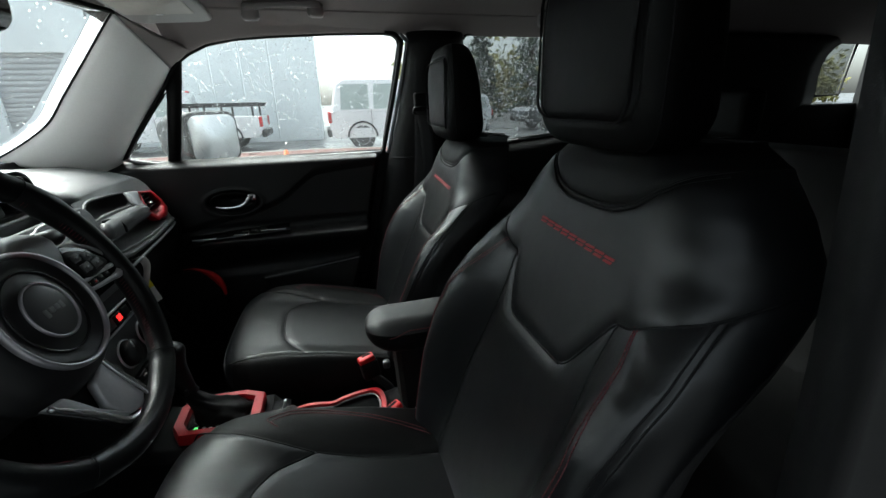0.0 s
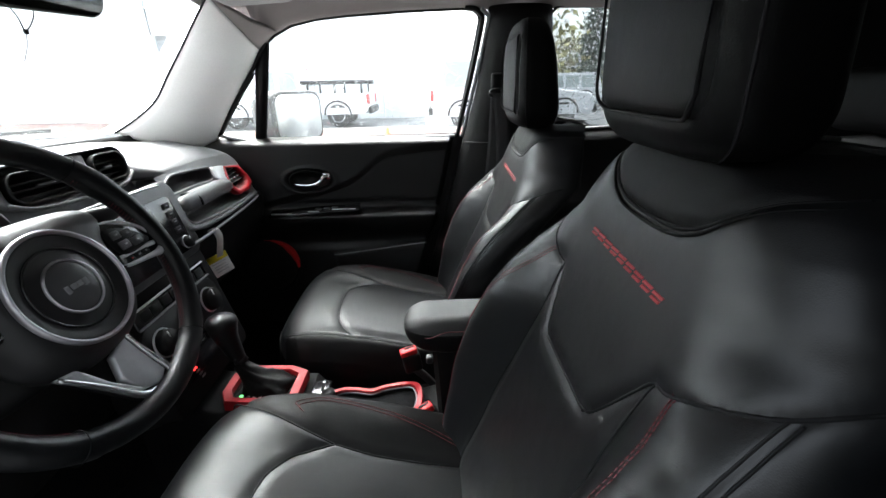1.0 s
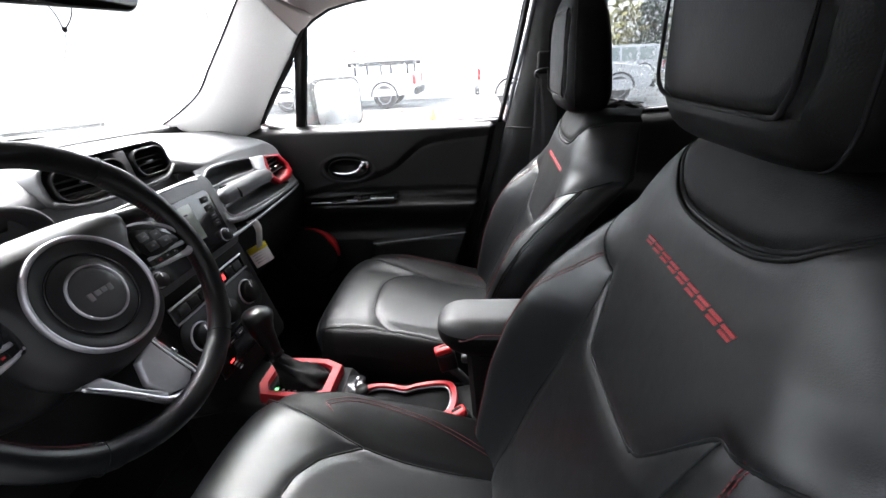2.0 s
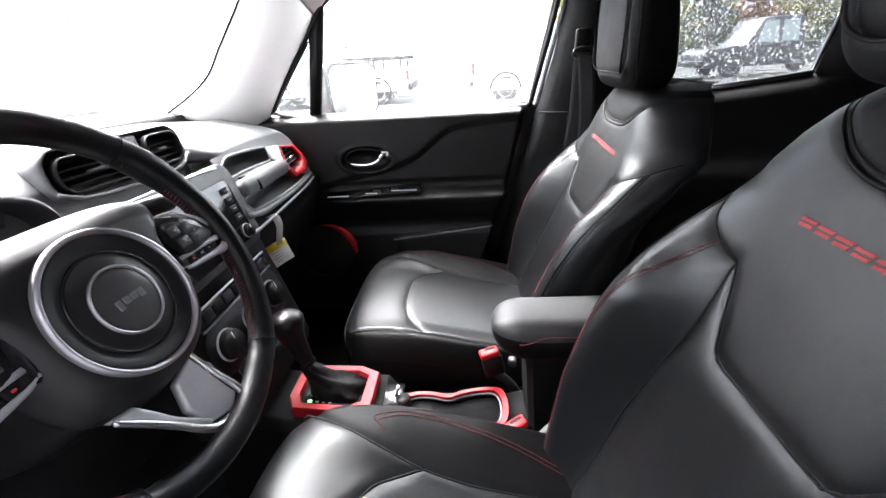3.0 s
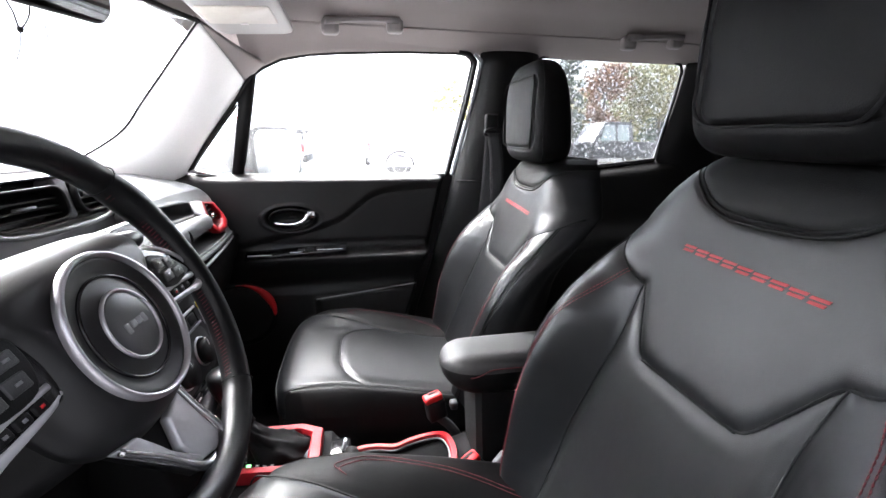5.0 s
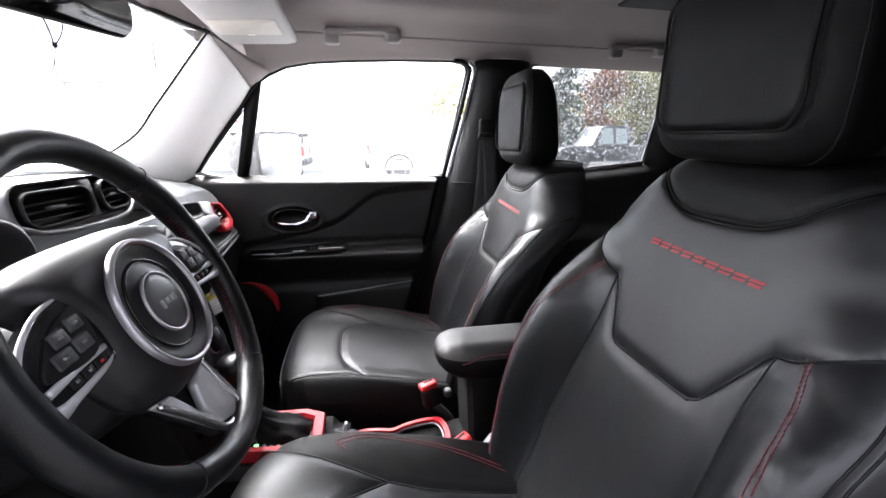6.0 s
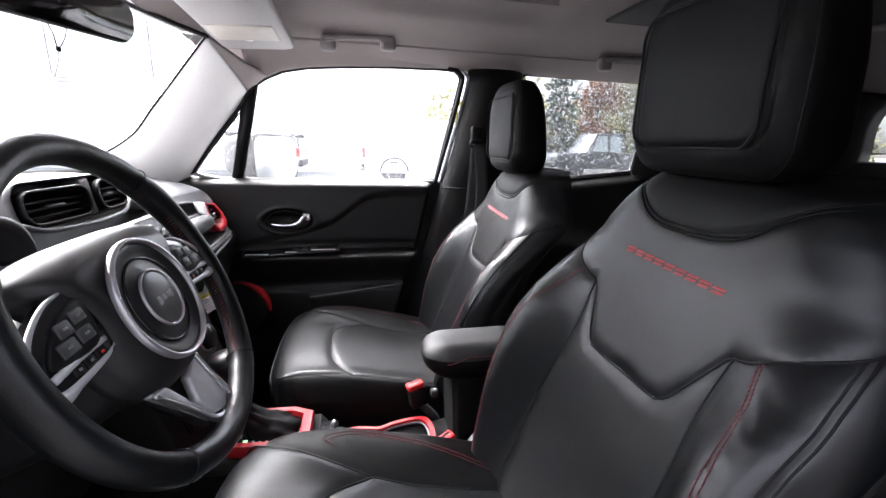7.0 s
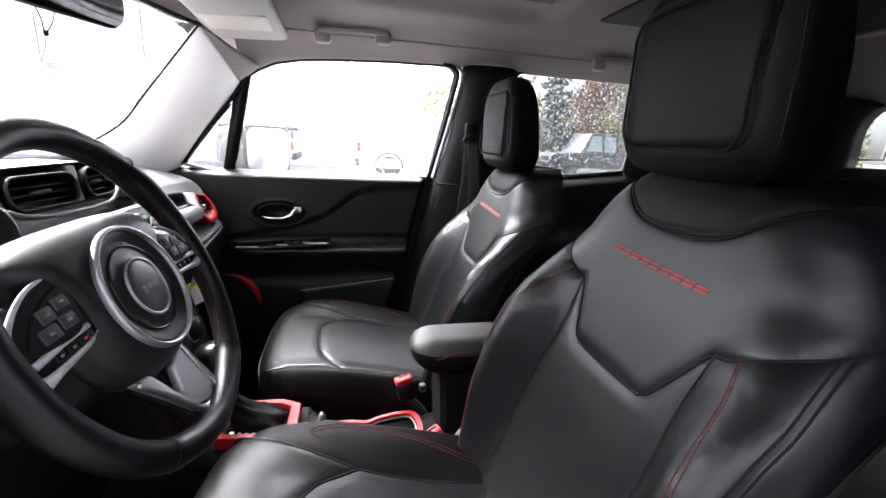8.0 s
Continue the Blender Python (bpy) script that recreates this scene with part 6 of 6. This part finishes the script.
buckle((-0.222, 0.333, 0.652), (-0.176, 0.352, 0.668), (-0.12, 0.350, 0.47), "red-topped belt buckle beside the driver's seat")
# the pale plastic edge low between seat and console
part("hinge_cover", box((0.012, 0.014, 0.085), (-0.150, 0.349, 0.624), 0.004, turn=Euler((0, 0.65, 0)).to_matrix()), GREYTRIM, console, "pale grey plastic edge")
part("stalk_cover", box((0.018, 0.02, 0.02), (-0.186, 0.53, 0.645), 0.005), BEZEL, near_buckle, "pale grey plastic cover")

# hanging tag under the shelf
tag = thing("paper_tag", (-0.77, 0.74, 0.80), "white and yellow paper tag hanging from the dash", "paper tag")
strap = smooth_line([(-0.752, 0.700, 0.950), (-0.738, 0.698, 0.948), (-0.735, 0.704, 0.925), (-0.748, 0.718, 0.892), (-0.764, 0.736, 0.858)], 18)
part("strap", slab(np.array([[p - np.array((0.006, 0.006, 0.002)), p + np.array((0.006, 0.006, 0.002))] for p in strap]), (-0.0005, 0.001, 0)), PAPER, tag)
tm = basis((-0.770, 0.742, 0.833), (0.035, 0.045, 0.012), (-0.008, 0.006, 0.05))
part("card", moved(box((0.056, 0.060, 0.0015), (0, 0, 0), 0.0005), tm), PAPER, tag, "white card")
part("yellow_band", moved(box((0.056, 0.018, 0.0008), (0, 0.021, 0.0012), 0), tm), YELLOW, tag, "yellow band with plain bars")
for i in range(4):
    part("text_bar", moved(box((0.040 - 0.006 * (i % 2), 0.0025, 0.0006), (-0.002, 0.006 - 0.008 * i, 0.0011), 0), tm), PALEPRINT, tag)

# ---- outside: a wet yard in front of a pale building ----
ASPHALT = mat("wet_asphalt", (0.075, 0.075, 0.078), 0.35, var=0.4, grain=8, bump=0.6, bscale=120, rvar=0.15, stain=0.6)
CLADDING = mat("pale_wall_cladding", (0.84, 0.88, 0.89), 0.7, var=0.06, grain=20, bump=0.1, bscale=60, stain=0.5)
CONCRETE = mat("kerb_concrete", (0.42, 0.41, 0.39), 0.85, var=0.2, grain=30, bump=0.4, bscale=150)
MULCH = mat("red_brown_mulch", (0.12, 0.058, 0.048), 0.9, var=0.45, grain=40, bump=0.8, bscale=60)
WHITEPAINT = mat("white_car_paint", (0.78, 0.79, 0.80), 0.25, var=0.04, bump=0, coat=0.6)
BLACKPAINT = mat("dark_car_paint", (0.03, 0.032, 0.036), 0.25, var=0.1, bump=0, coat=0.6)
SILVERPAINT = mat("silver_car_paint", (0.42, 0.43, 0.45), 0.28, metal=0.5, var=0.05, bump=0, coat=0.6)
CARGLASS = mat("dark_car_glass", (0.34, 0.40, 0.38), 0.08, var=0.05, bump=0)
TYRE = mat("black_tyre", (0.02, 0.02, 0.02), 0.8, bump=0.2)
TAILRED = mat("red_lamp_lens", (0.5, 0.02, 0.02), 0.2, bump=0)
BARK = mat("brown_bark", (0.10, 0.07, 0.05), 0.9, var=0.4, grain=30, bump=0.8, bscale=40)
NEEDLES = mat("dark_green_needles", (0.035, 0.06, 0.035), 0.7, var=0.5, grain=6, bump=0)
RUSTLEAF = mat("rust_brown_leaves", (0.22, 0.09, 0.035), 0.7, var=0.5, grain=6, bump=0)
YELLOWLEAF = mat("yellow_green_leaves", (0.20, 0.19, 0.06), 0.7, var=0.5, grain=6, bump=0)
ORANGE = mat("orange_plastic", (0.8, 0.18, 0.03), 0.5, bump=0)

ground = thing("ground", (0, 0, 0), "wet dark asphalt yard", "ground", kind="structure")
gx = np.array([-600, -120, -40, -15, -5, 0, 5, 15, 40, 120, 600.0])
part("asphalt", sheet(np.array([[(x, y, 0.0) for x in gx] for y in gx])), ASPHALT, ground, smooth=False)


def planting_bed(at, outline, label):
    """A kerbed bed of uneven mulch."""
    bed = thing("planting_bed", at, label, "planting bed", "planting beds", kind="structure")
    bo = smooth_line(outline, 60, True)
    c = bo.mean(0)
    ins = c + (bo - c) * 0.955
    at_z = lambda q, z: np.column_stack([q, np.full(60, z)])
    part("kerb", sheet(np.array([at_z(bo, 0.0), at_z(bo, 0.13), at_z(ins, 0.13), at_z(ins, 0.0)]), True), CONCRETE, bed)
    loops = []
    for k in np.linspace(0.955, 0.05, 14):
        q = c + (bo - c) * k
        loops.append([(x, y, 0.11 + 0.10 * (1 - k) + 0.03 * noise.noise((x * 3, y * 3, 0))) for x, y in q])
    part("mulch", sheet(np.array(loops), True), MULCH, bed)


planting_bed((-1.5, 10.5, 0), [(-6.2, 9.6), (-3.5, 9.0), (-0.5, 9.3), (1.6, 10.2), (1.9, 11.3), (0.5, 11.9), (-3.0, 12.0), (-6.0, 11.4)], "red-brown mulch bed with a concrete kerb")
planting_bed((-14, 13.6, 0), [(-18.5, 13.4), (-15.5, 11.7), (-12.0, 11.6), (-10.6, 13.0), (-11.0, 15.4), (-14.0, 16.2), (-18.0, 15.6)], "red-brown mulch bed before the pale wall")


def leaves(centres, size, rng, droop=0.0):
    """Many small bent leaf blades round given places, as one mesh."""
    n = len(centres)
    a = rng.normal(size=(n, 3))
    a[:, 2] -= droop
    a /= np.linalg.norm(a, axis=1)[:, None]
    b = np.cross(a, rng.normal(size=(n, 3)))
    b /= np.linalg.norm(b, axis=1)[:, None]
    s = size * rng.uniform(0.6, 1.4, n)[:, None]
    c = np.asarray(centres)
    nrm = np.cross(a, b)
    v = np.stack([c - a * s, c + b * s * 0.45 + nrm * s * 0.12, c + a * s, c - b * s * 0.45 + nrm * s * 0.12], 1)
    f = [(4 * i, 4 * i + 1, 4 * i + 2) for i in range(n)] + [(4 * i, 4 * i + 2, 4 * i + 3) for i in range(n)]
    return v.reshape(-1, 3), f


def conifer(x, y, h, r, seed, material, label):
    rng = np.random.default_rng(seed)
    t = thing("tree", (x, y, 0), label, "tree", "trees by the yard")
    part("trunk", tube(smooth_line([(x, y, 0), (x + 0.05, y, h * 0.5), (x, y, h * 0.97)], 12), np.linspace(0.18, 0.02, 12), 8), BARK, t)
    pts, limbs = [], []
    for k in range(150):
        z = h * rng.uniform(0.06, 0.98)
        ln = r * (1 - z / h) ** 0.8 * rng.uniform(0.65, 1.12)
        a = rng.uniform(0, 2 * np.pi)
        d = np.array((math.cos(a), math.sin(a), 0))
        line = np.array([np.array((x, y, z)) + d * ln * s + np.array((0, 0, -0.25 * ln * s ** 2)) for s in np.linspace(0.05, 1, 6)])
        if k % 3 == 0:
            limbs.append(tube(line, np.linspace(0.03, 0.006, 6), 4))
        m = 46
        s = rng.uniform(0.1, 1, m)
        base = np.array([[np.interp(q, np.linspace(0.05, 1, 6), line[:, j]) for j in range(3)] for q in s])
        pts.append(base + rng.normal(scale=0.10, size=(m, 3)))
    part("limbs", join(*limbs), BARK, t)
    part("crown", leaves(np.concatenate(pts), 0.13, rng, 0.5), material, t)


def broadleaf(x, y, h, r, seed, material, label):
    rng = np.random.default_rng(seed)
    t = thing("tree", (x, y, 0), label, "tree", "trees by the yard")
    part("trunk", tube(smooth_line([(x, y, 0), (x + 0.1, y, h * 0.3), (x - 0.05, y + 0.1, h * 0.7)], 10), np.linspace(0.16, 0.05, 10), 8), BARK, t)
    pts, limbs = [], []
    for k in range(60):
        z = h * rng.uniform(0.28, 0.9)
        a = rng.uniform(0, 2 * np.pi)
        ln = r * rng.uniform(0.4, 1.05) * math.sin(np.pi * min(0.95, z / h * 0.9))
        d = np.array((math.cos(a), math.sin(a), 0.5))
        line = np.array([np.array((x, y, z * 0.8)) + d * ln * s for s in np.linspace(0, 1, 5)])
        limbs.append(tube(line, np.linspace(0.035, 0.008, 5), 4))
        m = 70
        c = line[rng.integers(2, 5, m)]
        pts.append(c + rng.normal(scale=0.28, size=(m, 3)))
    part("limbs", join(*limbs), BARK, t)
    part("crown", leaves(np.concatenate(pts), 0.13, rng), material, t)


conifer(13.6, 27.5, 10.0, 2.1, 3, NEEDLES, "tall dark green conifer beyond the parked pickup")
conifer(11.2, 31.0, 9.0, 1.7, 5, NEEDLES, "dark green conifer at the yard's edge")
broadleaf(17.0, 28.5, 8.0, 1.5, 7, RUSTLEAF, "rust-brown autumn tree beyond the parked pickup")
broadleaf(21.0, 31.0, 8.5, 3.0, 8, YELLOWLEAF, "yellow-green autumn tree at the yard's edge")
broadleaf(25.5, 32.0, 9.0, 3.4, 9, YELLOWLEAF, "yellow-green autumn tree at the yard's edge")
broadleaf(31.0, 34.0, 9.0, 3.5, 10, YELLOWLEAF, "yellow-green autumn tree at the yard's edge")
conifer(27.5, 36.0, 11.0, 2.6, 11, NEEDLES, "dark green conifer at the yard's edge")
woods = np.random.default_rng(21)
wc = np.stack([woods.uniform(8, 70, 9000), woods.uniform(44, 52, 9000), np.abs(woods.normal(0, 3.2, 9000)) + 0.2], 1)
far = part("far_trees", leaves(wc, 0.5, woods), YELLOWLEAF)
tagged(far, "far yellow-green trees along the horizon", "trees", kind="stuff")

building = thing("building", (-12, 17, 0), "pale clad workshop with a grey roller door", "building")
part("wall", box((17.0 - 1.6, 0.3, 6.0), (-18.1 + 0.0, 17.15, 3.0), 0.02), CLADDING, building)
part("wall", box((7.0, 0.3, 6.0), (-3.9, 17.15, 3.0), 0.02), CLADDING, building)
part("wall_over_door", box((3.2, 0.3, 2.9), (-8.9, 17.15, 4.55), 0.02), CLADDING, building)
part("side_wall", box((0.3, 9.0, 6.0), (-0.55, 21.8, 3.0), 0.02), CLADDING, building)
part("roof", box((26.5, 10.5, 0.3), (-13.0, 22.0, 6.1), 0.03), GREYTRIM, building)
part("gutter", box((26.0, 0.16, 0.18), (-13.0, 16.95, 5.85), 0.02), GREYTRIM, building)
rd = part("roller_door", box((3.3, 0.08, 3.2), (-8.9, 17.22, 1.6), 0.01), mat("grey_roller_door", (0.42, 0.43, 0.44), 0.5, metal=0.1, var=0.1, bump=0.05), building, "grey roller door")
for i in range(18):
    part("door_slat", box((3.2, 0.03, 0.15), (-8.9, 17.165, 0.12 + 0.172 * i), 0.012, 1), rd.data.materials[0], rd)
for i in range(24):
    xx = -25.0 + i * 1.0
    if not -10.6 < xx < -7.2:
        part("cladding_rib", box((0.05, 0.03, 5.7), (xx, 16.99, 2.9), 0.01, 1), CLADDING, building)


def wheel_at(owner, x, y, r=0.36, w=0.24):
    t = np.linspace(0, 2 * np.pi, 28, endpoint=False)
    loops = [[(x + rr * math.cos(a), y + yy, r + rr * math.sin(a)) for a in t] for rr, yy in ((r * 0.6, -w / 2), (r * 0.94, -w / 2), (r, -w / 2 + 0.03), (r, w / 2 - 0.03), (r * 0.94, w / 2), (r * 0.6, w / 2))]
    wh = part("wheel", loft(loops), TYRE, owner)
    for sg in (-1, 1):
        part("rim", loft([[(x + rr * math.cos(a), y + sg * yy, r + rr * math.sin(a)) for a in t] for rr, yy in ((r * 0.62, w / 2 - 0.01), (r * 0.60, w / 2 + 0.004), (r * 0.2, w / 2 - 0.02), (0.01, w / 2 - 0.01))]), SILVERPAINT, wh)
    return wh


def vehicle(name, x0, y0, length, height, way, paint, label, kind, rack=False):
    """A parked road vehicle along x: its rear at x0 for way +1; body, cab, glass, wheels, lamps."""
    ob = thing(name, (x0 + way * length / 2, y0, 0), label, "parked vehicle", "parked vehicles")
    W = 0.92
    X = lambda s: x0 + way * s * length
    belt, sill = height * 0.56, 0.34
    if kind == "suv":
        low = [(0.0, 0.5), (0.0, belt), (0.02, belt + 0.02), (0.70, belt + 0.01), (0.97, belt - 0.16), (1.0, belt - 0.30), (1.0, 0.5), (0.97, sill), (0.03, sill)]
        cab = [(0.015, belt), (0.05, height - 0.10), (0.09, height), (0.50, height), (0.58, height - 0.06), (0.72, belt)]
        wins = [(0.07, 0.24), (0.265, 0.41), (0.43, 0.58)]
    else:
        low = [(0.0, 0.55), (0.0, belt), (0.40, belt), (0.72, belt + 0.02), (0.97, belt - 0.10), (1.0, belt - 0.24), (1.0, 0.5), (0.97, sill), (0.03, sill + 0.05)]
        cab = [(0.38, belt), (0.395, height - 0.05), (0.42, height), (0.60, height), (0.65, height - 0.05), (0.745, belt)]
        wins = [(0.42, 0.525), (0.545, 0.65)]
    def hull(poly, w0, taper):
        p = dense([(X(s), z) for s, z in poly], 4)
        zmin, zmax = p[:, 1].min(), p[:, 1].max()
        loops = []
        for k, f in ((-1, 0.97), (-0.96, 1.0), (0.96, 1.0), (1, 0.97)):
            c = p.mean(0)
            loops.append([(c[0] + (a - c[0]) * f, y0 + k * w0 * (1 - taper * (b - zmin) / (zmax - zmin)), c[1] + (b - c[1]) * f) for a, b in p])
        return loft(loops)
    part("body", hull(low, W, 0.03), paint, ob, smooth="angle")
    part("cab", hull(cab, W * 0.97, 0.16), paint, ob, smooth="angle")
    for s0, s1 in wins:
        for sg in (-1, 1):
            za, zb = belt + 0.05, height - 0.12
            lean = lambda z: W * 0.97 * (1 - 0.16 * (z - belt) / (height - belt)) + 0.006
            sk_ = 0.012 if s1 > 0.57 else 0.0
            q = np.array([[(X(s0), y0 + sg * lean(za), za), (X(s1 + 2.5 * sk_), y0 + sg * lean(za), za)], [(X(s0 + 0.01), y0 + sg * lean(zb), zb), (X(s1 - sk_), y0 + sg * lean(zb), zb)]])
            part("side_window", slab(q, (0, -sg * 0.012, 0)), CARGLASS, ob, smooth=False)
            part("door_gap", box((0.012, 0.012, belt - 0.45), (X(s1 + 0.01), y0 + sg * (W - 0.002), 0.45 + (belt - 0.45) / 2), 0.002, 1), SEAM, ob)
    for s in (0.19, 0.81):
        for sg in (-1, 1):
            wheel_at(ob, X(s), y0 + sg * (W - 0.13))
            part("wheel_arch", tube([(X(s) + 0.42 * math.cos(a), y0 + sg * (W - 0.005), 0.38 + 0.42 * math.sin(a)) for a in np.linspace(0, np.pi, 16)], 0.03, 6), RUBBER, ob)
    for sg in (-1, 1):
        part("tail_lamp", box((0.10, 0.14, 0.30), (X(0.004), y0 + sg * (W - 0.09), belt - 0.16), 0.02), TAILRED, ob)
        part("head_lamp", box((0.16, 0.26, 0.14), (X(0.985), y0 + sg * (W - 0.17), belt - 0.26), 0.03), GREYTRIM, ob)
    part("bumper", box((0.14, 1.8, 0.22), (X(-0.005), y0, 0.50), 0.04), RUBBER, ob)
    part("bumper", box((0.14, 1.8, 0.22), (X(1.003), y0, 0.50), 0.04), RUBBER, ob)
    if kind != "suv":
        part("brake_lamp", box((0.04, 0.30, 0.05), (X(0.392), y0, height - 0.05), 0.01), TAILRED, ob)
    if rack:
        for s in (0.04, 0.20, 0.36):
            for sg in (-1, 1):
                part("rack_post", box((0.06, 0.06, 0.34), (X(s), y0 + sg * 0.8, belt + 0.16), 0.008), RUBBER, ob)
        for sg in (-1, 1):
            part("rack_rail", box((0.40 * length, 0.10, 0.12), (X(0.20), y0 + sg * 0.8, belt + 0.34), 0.008), RUBBER, ob)
        for s in (0.04, 0.36):
            part("rack_bar", box((0.06, 1.6, 0.10), (X(s), y0, belt + 0.34), 0.008), RUBBER, ob)
    return ob


vehicle("parked_suv", -0.15, 13.3, 4.8, 1.95, 1, WHITEPAINT, "white parked off-roader with red tail lamps", "suv")
vehicle("parked_pickup", -2.15, 14.6, 5.3, 1.80, -1, WHITEPAINT, "white parked pickup with a black bed rack", "pickup", True)
vehicle("parked_pickup", 13.6, 17.6, 5.4, 1.92, -1, BLACKPAINT, "black parked pickup on the wet yard", "pickup")
vehicle("parked_car", 8.3, 22.0, 4.6, 1.6, -1, WHITEPAINT, "white parked car under the conifer", "suv")
vehicle("parked_car", 9.6, 26.0, 4.4, 1.55, -1, SILVERPAINT, "silver parked car by the trees", "suv")
cone = thing("traffic_cone", (-1.1, 8.6, 0), "small orange traffic cone by the kerb", "traffic cone")
part("cone_body", loft([[(-1.1 + r * math.cos(a), 8.6 + r * math.sin(a), z) for a in np.linspace(0, 2 * np.pi, 20, endpoint=False)] for r, z in ((0.13, 0.03), (0.09, 0.2), (0.03, 0.46))]), ORANGE, cone)
part("cone_foot", box((0.34, 0.34, 0.035), (-1.1, 8.6, 0.018), 0.01), ORANGE, cone)
open_door = thing("door_3", (-0.93, -0.36, 0.38), "open driver's door swung out beside the front wheel", "car door", kind="structure")
dm = basis((-0.93, -0.36, 0.38), (0.36, -0.93, 0), (0, 0, 1))
part("door_panel", moved(box((1.02, 0.74, 0.09), (0.53, 0.37, 0), 0.02), dm), DOORSKIN, open_door)
part("window_frame", moved(tube(smooth_line([(0.03, 0.73, 0), (0.22, 0.95, 0.02), (0.42, 1.10, 0.05), (0.98, 1.12, 0.05), (1.03, 0.73, 0)], 40), 0.02, 8), dm), RUBBER, open_door)

# Unseen dark wall, added to block low sky light on the driver's side.
light_block_wall = thing("wall_light_block", (-1, -5.2, 0), "unseen dark wall added to cut sky light on the driver's side", "wall", kind="structure")
part("wall", box((24.0, 0.2, 6.4), (-1.0, -5.2, 3.2), 0.02), mat("dark_light_block", (0.05, 0.05, 0.052), 0.85, var=0.2, bump=0.2, bscale=40), light_block_wall)

# ---- rain on the glass ----


def drops(name, places, normals, sizes, label):
    k, n = 3, 8
    vs, fs = [], []
    ang_ = np.linspace(0, 2 * np.pi, n, endpoint=False)
    unit = np.array([[(math.cos(i / k * np.pi / 2) * math.cos(a), math.cos(i / k * np.pi / 2) * math.sin(a), math.sin(i / k * np.pi / 2) * 0.5) for a in ang_] for i in range(k)] ).reshape(-1, 3)
    unit = np.concatenate([unit, [(0, 0, 0.5)]])
    faces = [(i * n + j, i * n + (j + 1) % n, (i + 1) * n + (j + 1) % n, (i + 1) * n + j) for i in range(k - 1) for j in range(n)] + [((k - 1) * n + j, (k - 1) * n + (j + 1) % n, k * n) for j in range(n)] + [tuple(range(n))[::-1]]
    for p, nn, s in zip(places, normals, sizes):
        m = np.array(basis((0, 0, 0), Vector(nn).orthogonal(), Vector(nn).cross(Vector(nn).orthogonal())))[:3, :3]
        st = np.array((random.uniform(0.8, 1.2), random.uniform(0.8, 1.25), 1.0)) * s
        b = len(vs) * len(unit)
        vs.append((unit * st) @ m.T + p)
        fs += [[b + i for i in f] for f in faces]
    ob = part(name, (np.concatenate(vs), fs), WATER)
    ob.visible_shadow = False
    return tagged(ob, label, "raindrops", kind="stuff")


def inside_poly(x, z, poly):
    c = False
    for (a, b), (d, e) in zip(poly, poly[1:] + poly[:1]):
        if (b > z) != (e > z) and x < (d - a) * (z - b) / (e - b) + a:
            c = not c
    return c


def rain_side(name, poly, count, label, seed, big=1.0):
    rng = random.Random(seed)
    places, sizes = [], []
    x0, x1, z0, z1 = min(p[0] for p in poly), max(p[0] for p in poly), min(p[1] for p in poly), max(p[1] for p in poly)
    while len(places) < count:
        x, z = rng.uniform(x0, x1), rng.uniform(z0, z1)
        if inside_poly(x, z, poly):
            places.append((x, side_y(z) + 0.0102, z))
            sizes.append(big * (0.0010 + 0.0022 * rng.random() ** 3))
    nn = (0, 1, 0.14)
    return drops(name, places, [nn] * count, sizes, label)


rain_side("raindrops", win_front, 1500, "small raindrops on the front door window", 1)
rain_side("raindrops", win_tri, 90, "small raindrops on the small door window", 2)
rain_side("raindrops", win_rear, 2500, "many raindrops on the rear door window", 3, 1.3)
rng_ = random.Random(4)
A_ = np.array([[(q[0] - 0.13 * (1 - (y / (q[1] - CY)) ** 2), CY + y, q[2] + 0.015 * (1 - (y / (q[1] - CY)) ** 2)) for y in np.linspace(-(q[1] - CY), q[1] - CY, 25)] for q in smooth_line(EDGE_IN, 24)])
pl, nl, sl = [], [], []
while len(pl) < 700:
    i, j = rng_.uniform(0, 22.9), rng_.uniform(9, 23.9)
    a, b = int(i), int(j)
    p = A_[a, b] * (1 - i + a) * (1 - j + b) + A_[a + 1, b] * (i - a) * (1 - j + b) + A_[a, b + 1] * (1 - i + a) * (j - b) + A_[a + 1, b + 1] * (i - a) * (j - b)
    n_ = np.cross(A_[a + 1, b] - A_[a, b], A_[a, b + 1] - A_[a, b])
    n_ /= np.linalg.norm(n_)
    n_ = n_ * (1 if n_[2] > 0 else -1)
    pl.append(p + np.array((-0.004, 0, 0.003)) + n_ * 0.0012)
    nl.append(tuple(n_))
    sl.append(0.0010 + 0.0022 * rng_.random() ** 3)
drops("raindrops", pl, nl, sl, "small raindrops on the windscreen")
